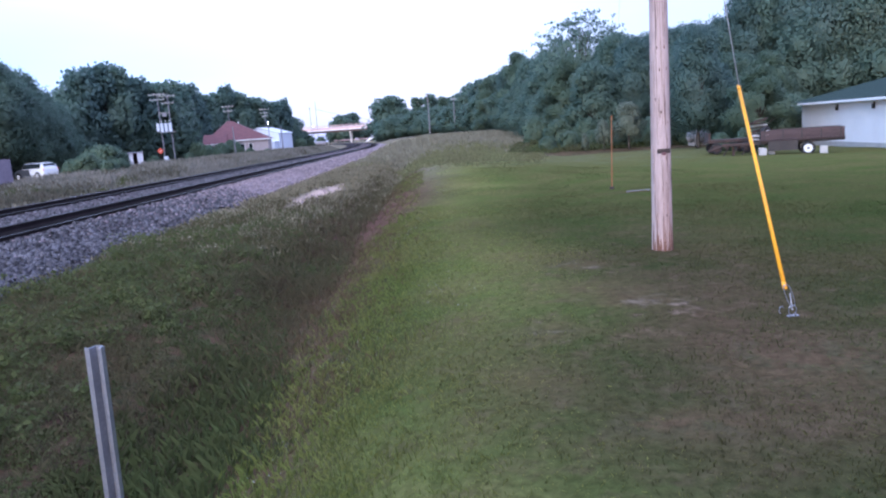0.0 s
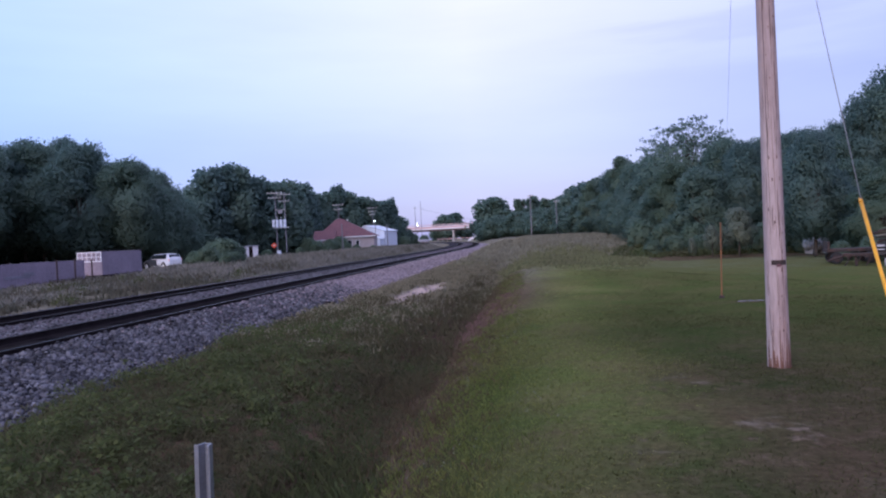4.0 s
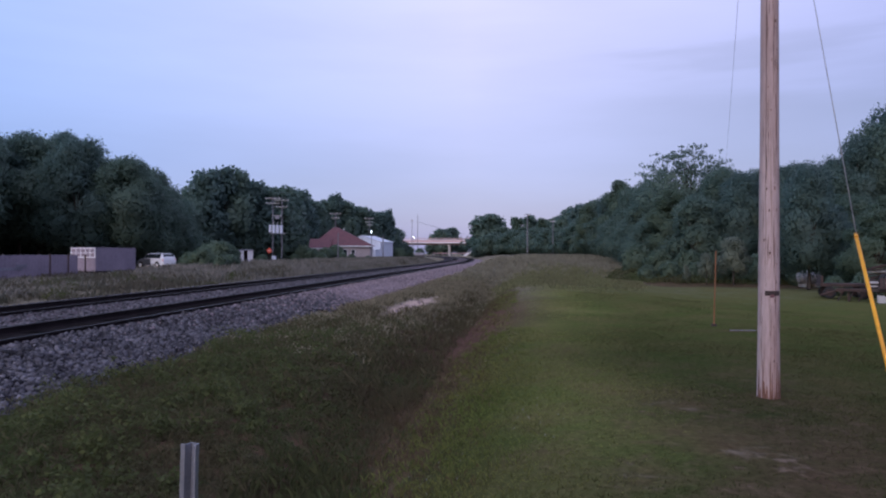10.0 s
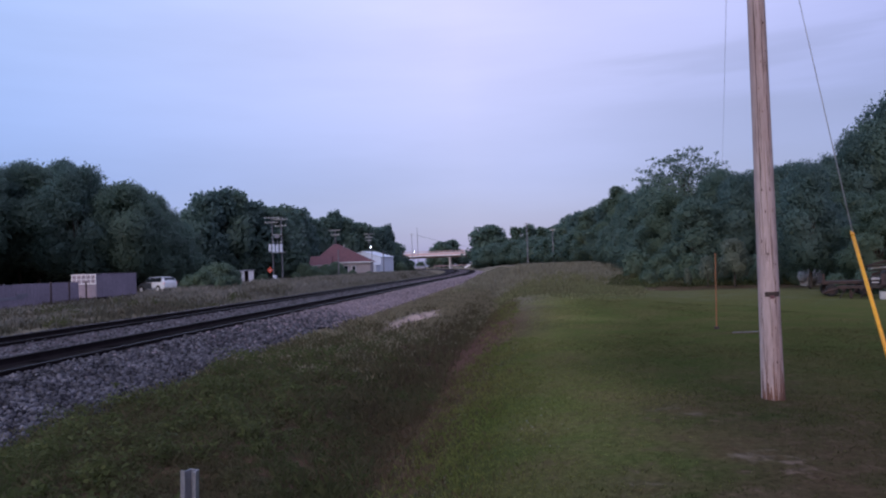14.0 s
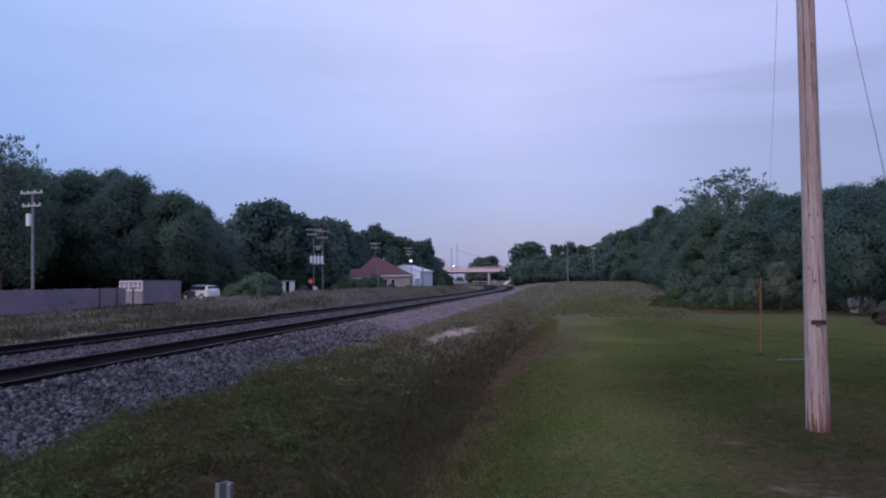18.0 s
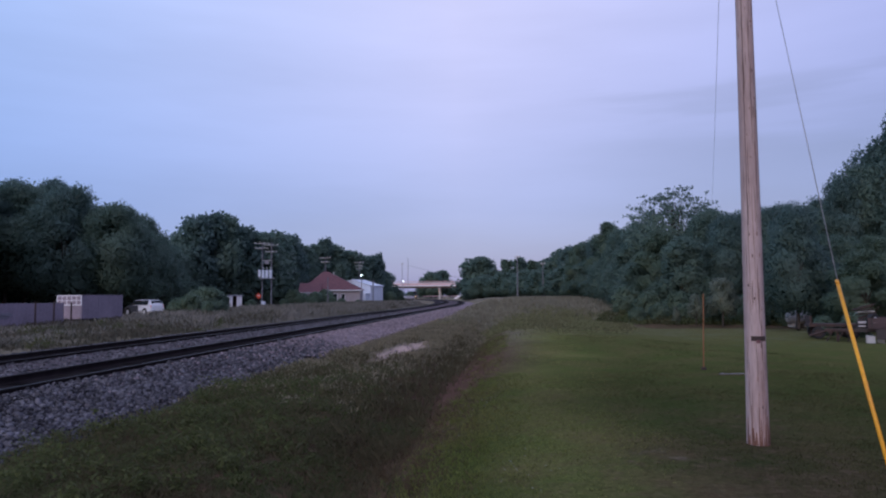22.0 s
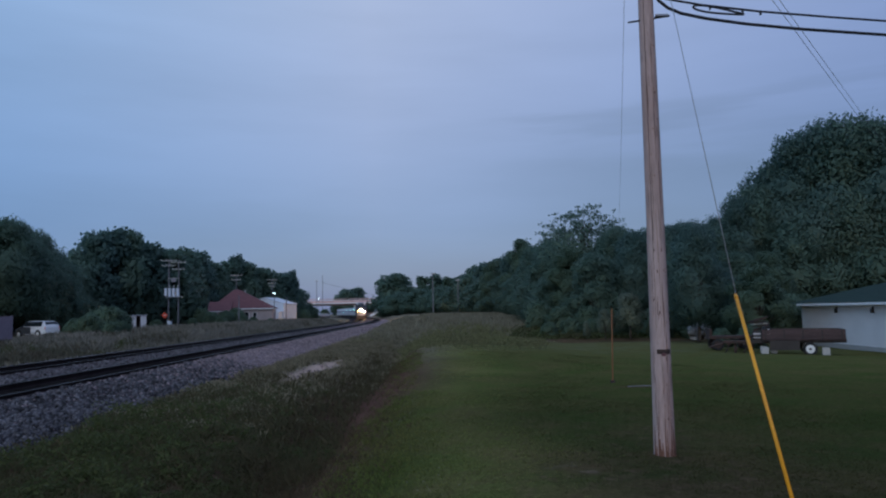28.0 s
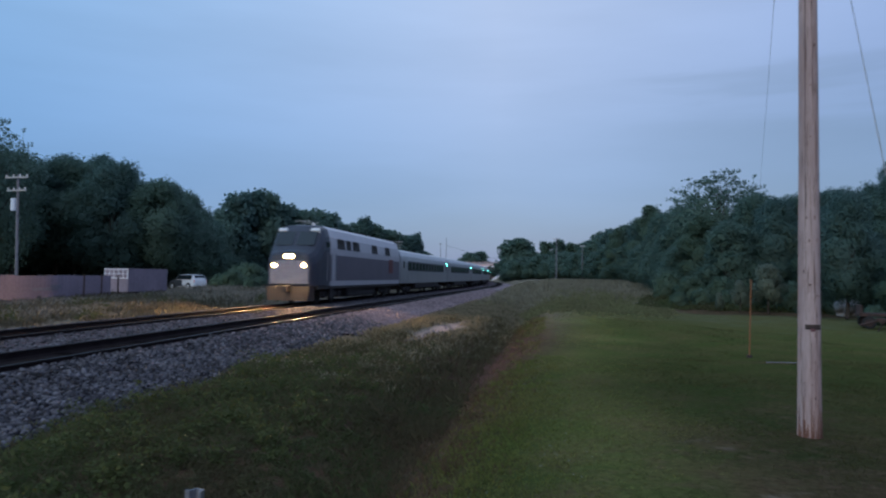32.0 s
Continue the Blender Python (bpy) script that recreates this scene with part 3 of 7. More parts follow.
    # pale worn spots of the lawn
    for px, py, rx, ry in ((1.57, 7.8, 0.36, 0.26), (0.86, 5.36, 0.28, 0.2), (1.72, 6.12, 0.45, 0.24), (1.9, 5.5, 0.25, 0.2)):
        sand = np.maximum(sand, 0.27 * np.exp(-(((u - px) / rx) ** 2 + ((L - py) / ry) ** 2)))
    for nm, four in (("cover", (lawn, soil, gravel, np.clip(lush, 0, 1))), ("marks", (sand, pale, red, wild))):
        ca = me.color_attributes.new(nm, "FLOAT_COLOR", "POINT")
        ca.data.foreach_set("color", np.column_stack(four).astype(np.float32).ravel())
    tagged(part("ground", me, None, None), "mown lawn, weedy ditch and gravel railway bed", "ground", kind="structure")


build_ground()


def sweep_line(profile, L0, L1, u, step=6.0):
    """A profile of (across, up) points carried along the railway."""
    Ls = np.arange(L0, L1 + 0.01, step)
    V, F = [], []
    k = len(profile)
    for L in Ls:
        for a, z in profile:
            x, y, _ = line(L, u + a)
            V.append((x, y, z))
    for i in range(len(Ls) - 1):
        for q in range(k):
            q2 = (q + 1) % k
            F.append((i * k + q, (i + 1) * k + q, (i + 1) * k + q2, i * k + q2))
    F.append(tuple(range(k)))
    F.append(tuple((len(Ls) - 1) * k + q for q in range(k))[::-1])
    return V, F


def build_track(u, label):
    t = RAIL_TOP
    tr = thing("railway_track", Matrix(), label, "railway track", "main line tracks")
    prof = [(-0.075, t - 0.17), (0.075, t - 0.17), (0.07, t - 0.155), (0.012, t - 0.135), (0.012, t - 0.045), (0.036, t - 0.032), (0.036, t - 0.006), (-0.036, t - 0.006), (-0.036, t - 0.032), (-0.012, t - 0.045), (-0.012, t - 0.135), (-0.07, t - 0.155)]
    top = [(-0.034, t - 0.0055), (0.034, t - 0.0055), (0.028, t), (-0.028, t)]
    for side in (-0.755, 0.755):
        V, F = sweep_line(prof, -60, 640, u + side)
        r = part("rail", mesh_of("rail", V, F, M["rail_side"]), None, tr, "rusty steel rail")
        V, F = sweep_line(top, -60, 640, u + side)
        part("rail_head", mesh_of("rail_head", V, F, M["rail_top"]), None, r, "polished running surface")
    V, F = sweep_line([(-0.72, -0.17), (0.72, -0.17), (0.70, -0.085), (-0.70, -0.085)], -60, 640, u)
    part("crib_ballast", mesh_of("crib_ballast", V, F, M["oily"]), None, tr, "oil-darkened ballast between the rails")
    return tr


NEAR = build_track(NEAR_TRACK, "railway track with rusty rails on dark timber ties")
FAR = build_track(FAR_TRACK, "railway track beyond the first, dark ties in grey ballast")

# ---------------------------------------------------------------- trees


def quads(centres, size, rng, flat=0.0, aspect=0.7, out=None):
    """Small leaf blades at centres, turned at random. flat: how far they lie level. out: the way that they face, for soft shading."""
    n = len(centres)
    a = rng.normal(size=(n, 3))
    a[:, 2] *= 1 - flat
    a /= np.linalg.norm(a, axis=1)[:, None]
    b = rng.normal(size=(n, 3))
    b -= (b * a).sum(1)[:, None] * a
    b /= np.linalg.norm(b, axis=1)[:, None]
    s = (np.asarray(size) * rng.uniform(0.6, 1.3, n))[:, None]
    own = np.cross(a, b)
    if out is not None:
        turn = np.where((own * out).sum(1) < 0, -1.0, 1.0)[:, None]
        b, own = b * turn, own * turn
    a, b = a * s * 0.5, b * s * 0.5 * aspect
    V = np.stack([centres - a, centres - b + a * 0.1, centres + a, centres + b + a * 0.1], 1).reshape(-1, 3)
    F = np.arange(4 * n).reshape(-1, 4)
    if out is None:
        return V, F
    nm = out * LEAF_SOFT + own * (1 - LEAF_SOFT)
    nm /= np.linalg.norm(nm, axis=1)[:, None]
    return V, F, np.repeat(nm, 4, 0)


def make_tree(name, seed, height, width, trunk_h, material, leaves=5200, leaf=0.42, lobes=16, airy=0.0, base=0.25, m=None, label="", category="tree", group=""):
    """A tapered trunk with limbs and a ragged crown of small leaves."""
    rng = np.random.default_rng(seed)
    top = thing(name, m or Matrix(), label, category, group)
    crown_h = height - trunk_h
    cen = []
    for i in range(lobes):
        f = (i + 0.5) / lobes
        h = trunk_h + crown_h * (base * 0.3 + (0.97 - base * 0.3) * f)
        span_r = width * 0.5 * (sin(pi * min(1, 0.22 + 0.74 * f)) ** 0.7)
        th = i * 2.4 + rng.uniform(-0.5, 0.5)
        rr = span_r * rng.uniform(0.35, 0.8) * (1 - 0.3 * f)
        rad = width * rng.uniform(0.19, 0.27) * (1.1 - 0.35 * f)
        cen.append((rr * cos(th), rr * sin(th), min(h, height - rad * 0.75), rad))
    cen = np.array(cen)
    w = cen[:, 3] ** 2
    pick = rng.choice(len(cen), leaves, p=w / w.sum())
    d = rng.normal(size=(leaves, 3))
    d /= np.linalg.norm(d, axis=1)[:, None]
    rad = cen[pick, 3] * (rng.uniform(0.3, 1.0, leaves) ** 0.4)
    lump = 1 + 0.15 * np.sin(d[:, 0] * 7 + pick * 1.7) * np.sin(d[:, 1] * 6 + pick) + 0.09 * np.sin(d[:, 2] * 11 + d[:, 0] * 5 + pick)
    P = cen[pick, :3] + d * (rad * lump)[:, None] * np.array([1, 1, 0.85])
    if airy:
        upper = np.clip((P[:, 2] - trunk_h - 0.5 * crown_h) / (0.4 * crown_h), 0, 1)
        keep = np.sin(P[:, 0] * 1.9) * np.sin(P[:, 1] * 1.7) * np.sin(P[:, 2] * 2.1) > -1.2 + (0.6 + airy * 0.2) * upper
        P = P[keep]
        high = np.nonzero(P[:, 2] > trunk_h + (0.5 + rng.uniform(0, 0.12, len(P))) * crown_h)[0]
        twig = P[rng.choice(high, 460)]
        P[high] = twig[rng.integers(0, 460, len(high))] + rng.normal(0, 1, (len(high), 3)) * np.array([0.2, 0.2, 0.1])
    whole = P - np.array([0, 0, trunk_h + crown_h * 0.4])
    facing = d[keep] if airy else d
    facing = facing * 0.3 + whole / np.linalg.norm(whole, axis=1)[:, None] + np.array([0, 0, 0.25])
    facing /= np.linalg.norm(facing, axis=1)[:, None]
    V, F, nm = quads(P, leaf, rng, 0.25, 0.7, facing)
    # larger shaded leaves further in
    n2 = leaves // 3
    pick2 = rng.choice(len(cen), n2, p=w / w.sum())
    d2 = rng.normal(size=(n2, 3))
    d2 /= np.linalg.norm(d2, axis=1)[:, None]
    P2 = cen[pick2, :3] + d2 * (cen[pick2, 3] * rng.uniform(0.5, 0.86, n2))[:, None] * np.array([1, 1, 0.85])
    rel = P2 - np.array([0, 0, trunk_h + crown_h * 0.4])
    f2 = d2 * 0.2 + rel / np.linalg.norm(rel, axis=1)[:, None] + np.array([0, 0, 0.25])
    if airy:
        low = P2[:, 2] < trunk_h + crown_h * 0.6
        P2, f2, n2 = P2[low], f2[low], int(low.sum())
    V2, F2, nm2 = quads(P2, leaf * 1.35, rng, 0.2, 0.75, f2 / np.linalg.norm(f2, axis=1)[:, None])
    F, V, nm = np.vstack([F, F2 + len(V)]), np.vstack([V, V2]), np.vstack([nm, nm2])
    # the dense inside of each bough: few, large, shaded leaves
    if not airy and leaf > 0.15:
        n3 = lobes * 46
        pick3 = np.repeat(np.arange(len(cen)), 46)
        d3 = rng.normal(size=(n3, 3))
        d3 /= np.linalg.norm(d3, axis=1)[:, None]
        P3 = cen[pick3, :3] + d3 * (cen[pick3, 3] * rng.uniform(0.15, 0.55, n3))[:, None] * np.array([1, 1, 0.85])
        V3, F3, nm3 = quads(P3, cen[pick3, 3] * 0.55, rng, 0.2, 0.8, d3)
        F, V, nm = np.vstack([F, F3 + len(V)]), np.vstack([V, V3]), np.vstack([nm, nm3])
    part("crown", mesh_of("crown", V, F, material, normals=nm), None, top)
    V, F = [], []

    def limb(pts, r0, r1):
        v, f = tube(pts, lambda s: r0 + (r1 - r0) * s, 7)
        o = len(V)
        V.extend(v)
        F.extend(tuple(o + q for q in face) for face in f)

    r = height * 0.02
    lean = rng.uniform(-0.03, 0.03, 2) * height
    mid = (lean[0], lean[1], trunk_h + crown_h * 0.55)
    limb([(0, 0, -0.3), (0, 0, 0.25), (lean[0] * 0.3, lean[1] * 0.3, trunk_h), mid, (mid[0] * 1.2, mid[1], trunk_h + crown_h * 0.85)], r * 1.25, r * 0.15)
    for c in ([] if height < 4 else cen[:: 1 if airy else max(1, lobes // 9)]):
        s = rng.uniform(0.0, 0.5)
        st = (lean[0] * 0.4, lean[1] * 0.4, trunk_h * 0.9 + s * crown_h * 0.4)
        limb([st, ((st[0] + c[0]) * 0.5, (st[1] + c[1]) * 0.5, (st[2] + c[2]) * 0.5 + 0.2), (c[0], c[1], c[2])], r * 0.45, r * 0.08)
    part("trunk", mesh_of("trunk", V, F, M["bark"], True), None, top)
    return top


BROAD = "broad leafy tree with a dense dark green crown"
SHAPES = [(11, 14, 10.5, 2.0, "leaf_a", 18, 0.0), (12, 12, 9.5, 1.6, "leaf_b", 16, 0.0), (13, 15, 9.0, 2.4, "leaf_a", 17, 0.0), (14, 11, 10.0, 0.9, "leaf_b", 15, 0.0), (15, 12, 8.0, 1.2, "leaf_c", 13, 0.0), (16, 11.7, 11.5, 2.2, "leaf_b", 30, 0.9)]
WORDS = [BROAD, BROAD, BROAD, BROAD, "leafy tree with a paler green, looser crown", "tall tree with an airy, ragged top"]
FIRST = [(34, 86, 0), (30.6, 84, 40), (37.5, 92, 80), (23.5, 136, 80), (-7.6, 112, 0), (-12.2, 72, 0)]
KINDS, FAR_KINDS = [], []
for (sd, h, w, th, mt, lb, air), words, (az, d, turn) in zip(SHAPES, WORDS, FIRST):
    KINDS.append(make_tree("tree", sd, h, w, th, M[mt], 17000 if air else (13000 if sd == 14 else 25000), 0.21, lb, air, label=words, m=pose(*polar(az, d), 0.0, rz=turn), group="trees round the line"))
for k, (az, d) in enumerate(((18.6, 172), (16.4, 196), (13.8, 204), (11.9, 210), (-2.0, 232), (-3.9, 172))):
    sd, h, w, th, mt, lb, air = SHAPES[k]
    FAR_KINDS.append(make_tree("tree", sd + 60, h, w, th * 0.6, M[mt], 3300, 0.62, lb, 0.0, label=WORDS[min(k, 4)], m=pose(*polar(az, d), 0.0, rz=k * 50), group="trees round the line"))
HEIGHTS = [14, 12, 15, 11, 12, 11.7]
for k in KINDS + FAR_KINDS:
    p = k.matrix_world.translation
    k.location.z = gz(p.x, p.y)


def plant(kind, az, d, top, wide=1.0, group="trees round the line"):
    """Another tree of a kind, as high as it needs to reach the height angle top, degrees."""
    x, y = polar(az, d)
    z = gz(x, y)
    h = 1.65 + d * math.tan(radians(top)) - z
    s = h / (HEIGHTS[kind] * 0.99)
    t = copy_thing((KINDS if d < 128 else FAR_KINDS)[kind], pose(x, y, z, rz=(az * 47 + d * 13) % 360) @ Matrix.Diagonal((s * wide, s * wide, s, 1)))
    return tagged(t, group=group)


# west side: azimuth, distance, height angle of the top, width, kind
WEST_NEAR = [
    (46.5, 78, 11.4, 1.0, 0), (44, 92, 10.4, 1.0, 2), (41.8, 74, 10.5, 0.6, 5), (40.2, 88, 8.6, 1.1, 1), (38.6, 96, 8.0, 1.1, 0), (36.4, 92, 8.3, 1.15, 1), (35.0, 100, 8.7, 1.0, 2),
    (49, 80, 11, 1.1, 1), (52, 84, 11, 1.1, 0), (47, 100, 10, 1.3, 3), (38, 116, 6.0, 1.4, 3), (42.5, 104, 7, 1.4, 3), (45, 112, 8, 1.4, 3),
]
WEST_MIDDLE = [
    (33.2, 92, 7.5, 1.0, 3), (32.0, 88, 7.0, 1.1, 1), (30.3, 96, 7.1, 1.0, 0), (29.0, 94, 6.5, 0.9, 1), (28.0, 100, 5.2, 1.0, 3), (27.2, 120, 4.3, 1.1, 1), (26.0, 130, 4.9, 0.9, 3),
    (25.2, 132, 6.4, 0.8, 0), (24.0, 134, 6.6, 0.85, 2), (22.8, 136, 6.6, 0.8, 1), (21.6, 140, 5.7, 1.0, 0), (29.6, 112, 5.0, 1.3, 3), (33.9, 114, 6.0, 1.3, 3), (22, 170, 4.0, 1.4, 3),
    (25, 160, 4.0, 1.4, 3),
]
WEST_FAR = [
    (20.4, 144, 5.2, 1.1, 3), (19.2, 168, 5.3, 1.0, 1), (18.0, 180, 5.1, 0.9, 0), (17.0, 186, 4.3, 1.0, 1), (16.2, 190, 4.3, 1.0, 3), (15.2, 192, 4.8, 0.7, 2), (14.4, 194, 4.3, 1.0, 1),
    (13.4, 198, 3.8, 1.1, 3), (12.4, 200, 3.5, 1.1, 1), (11.5, 204, 3.45, 0.9, 0), (10.95, 206, 3.6, 0.6, 2), (10.6, 222, 2.2, 0.7, 3), (12.9, 240, 3.0, 1.3, 1), (14.8, 236, 3.2, 1.4, 3),
    (19, 180, 4.0, 1.4, 3), (17.4, 205, 3.4, 1.4, 3),
]
for az, d, e, w, k in WEST_NEAR + WEST_MIDDLE + WEST_FAR:
    plant(k, az, d, e - (0.3 if az > 26 else 0.12), w)
for i in range(40):
    az = 50 - i * 1.0
    d = float(np.interp(az, (9, 13, 18, 26, 28, 50), (250, 215, 186, 142, 112, 100)))
    plant(3, az, d + (i % 3) * 5, float(np.interp(az, (9, 18, 28, 50), (1.6, 2.6, 3.8, 5.0))) * (0.85 + 0.1 * (i % 4)), 1.7)
# east side
EAST_FAR = [
    (2.8, 262, 3.25, 1.25, 3), (3.4, 275, 2.3, 0.8, 1), (1.6, 250, 2.2, 0.9, 1), (0.6, 240, 3.0, 1.0, 4), (-0.4, 236, 3.15, 0.9, 1), (-1.5, 226, 2.9, 1.0, 4), (-2.5, 214, 3.0, 1.0, 1),
    (-3.3, 180, 3.4, 0.9, 0), (-4.4, 160, 4.0, 0.9, 0), (-5.6, 140, 4.3, 0.9, 1), (-6.6, 124, 4.7, 0.9, 0), (-5.0, 118, 4.1, 0.9, 4), (-7.0, 150, 3.0, 1.3, 3),
]
EAST_MIDDLE = [
    (-8.5, 96, 5.3, 0.9, 1), (-9.6, 82, 5.7, 0.9, 0), (-10.5, 78, 6.7, 0.6, 5), (-11.4, 62, 5.2, 1.1, 4), (-14.6, 76, 6.9, 0.7, 5), (-15.0, 66, 6.6, 0.9, 1), (-16.4, 60, 6.3, 0.9, 0),
    (-17.8, 62, 6.4, 0.9, 1), (-19.2, 64, 6.6, 0.9, 0), (-20.6, 66, 6.7, 0.9, 2), (-13.2, 58, 4.6, 1.1, 3), (-17.0, 70, 5.2, 1.3, 3), (-20.0, 76, 5.6, 1.3, 3), (-9.9, 70, 4.4, 1.2, 3),
    (-12.6, 90, 5.0, 1.3, 3), (-15.6, 90, 5.0, 1.3, 3), (-19, 56, 4.4, 1.0, 4),
]
EAST_NEAR = [
    (-21.9, 64, 6.0, 0.9, 1), (-22.9, 66, 7.0, 0.8, 0), (-24.0, 66, 8.3, 0.8, 2), (-25.3, 68, 9.0, 0.8, 1), (-26.6, 70, 10.8, 0.8, 0), (-28.0, 70, 12.3, 0.85, 2), (-29.6, 70, 12.9, 0.9, 0),
    (-31.4, 70, 13.0, 0.9, 1), (-33.2, 70, 12.8, 0.9, 0), (-35.0, 70, 12.0, 0.9, 2), (-37.0, 70, 11.3, 0.9, 1), (-39.5, 72, 11.3, 1.0, 0), (-42, 72, 11, 1.1, 2), (-23.4, 62, 4.4, 1.2, 3),
    (-27.4, 66, 6.4, 1.0, 3), (-30.5, 68, 8.0, 1.0, 3), (-34, 68, 8.0, 1.0, 3), (-25.6, 56, 4.2, 1.0, 4), (-21.6, 54, 3.6, 1.0, 1),
]
for az, d, e, w, k in EAST_FAR + EAST_MIDDLE + EAST_NEAR:
    plant(k, az, d, e - (0.22 if az < -8 else 0.1), w)
for i in range(34):
    az = 3.6 - i * 0.42
    d = float(np.interp(az, (-10.5, -8, -5, -3, 0, 4), (70, 100, 142, 185, 232, 262)))
    plant(3, az, d - 6 - (i % 3) * 4, float(np.interp(az, (-10.5, -5, 0, 4), (3.2, 2.2, 1.7, 1.3))) * (0.85 + 0.1 * (i % 4)), 1.5)
plant(3, 6.7, 560, 1.95, 1.35)
plant(1, 5.9, 570, 2.05, 1.2)
plant(3, 7.1, 580, 1.6, 1.0)
plant(1, 4.95, 600, 1.1, 1.3)

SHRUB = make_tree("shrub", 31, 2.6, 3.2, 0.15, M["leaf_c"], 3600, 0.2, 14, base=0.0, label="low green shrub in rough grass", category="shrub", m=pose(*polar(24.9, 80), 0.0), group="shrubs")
SHRUB.location.z = gz(SHRUB.location.x, SHRUB.location.y)
for az, d, s in ((24.4, 76, 1.1), (24.0, 73, 1.1), (26.2, 70, 0.7), (23.6, 79, 1.0), (25.3, 68, 0.85), (24.6, 84, 0.75), (24.0, 66, 0.6), (23.3, 68, 0.6), (20.9, 96, 0.6), (17.1, 128, 0.9), (16.3, 124, 0.7), (12.6, 132, 0.5), (18.4, 118, 0.6), (17.7, 140, 1.25), (17.0, 138, 1.0), (15.2, 146, 1.3), (15.6, 144, 0.9), (-9.6, 51, 0.45), (-11.2, 52, 0.55), (-13.0, 53, 0.5), (-15.2, 51, 0.5), (-16.4, 53, 0.6), (-18.2, 51, 0.5), (-20.1, 52, 0.6), (18.0, 140, 0.9), (16.0, 142, 1.1), (13.9, 138, 0.6), (-23.4, 52, 1.2), (-24.8, 54, 1.4), (-26.1, 50, 1.3), (-27.4, 52, 1.2), (-17.5, 52, 0.8), (-19.0, 54, 0.9), (-8.8, 58, 0.9), (-10.5, 56, 0.8), (-12.6, 55, 0.8), (14.9, 144, 0.95), (14.6, 142, 0.7), (10.0, 190, 1.2), (9.3, 260, 1.6), (8.4, 300, 1.5)):
    x, y = polar(az, d)
    copy_thing(SHRUB, pose(x, y, gz(x, y) - 0.1, rz=(az * 61) % 360) @ Matrix.Diagonal((s, s, s, 1)))

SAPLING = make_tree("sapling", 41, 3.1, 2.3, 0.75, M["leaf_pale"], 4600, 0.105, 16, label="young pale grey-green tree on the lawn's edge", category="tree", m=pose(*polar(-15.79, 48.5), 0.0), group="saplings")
SAPLING.location.z = gz(SAPLING.location.x, SAPLING.location.y)
for az, d, sx, sz in ((-13.9, 48.5, 0.55, 0.66), (-12.46, 48.6, 0.25, 0.42)):
    x, y = polar(az, d)
    copy_thing(SAPLING, pose(x, y, gz(x, y), rz=az * 31) @ Matrix.Diagonal((sx, sx, sz, 1)))

# ---------------------------------------------------------------- utility pole with its guy, in the lawn
PX, PY = 2.814, 8.62


def pole_radius(z):
    return 0.120 - 0.0052 * z + 0.008 * math.exp(-max(0.0, z) * 1.6)


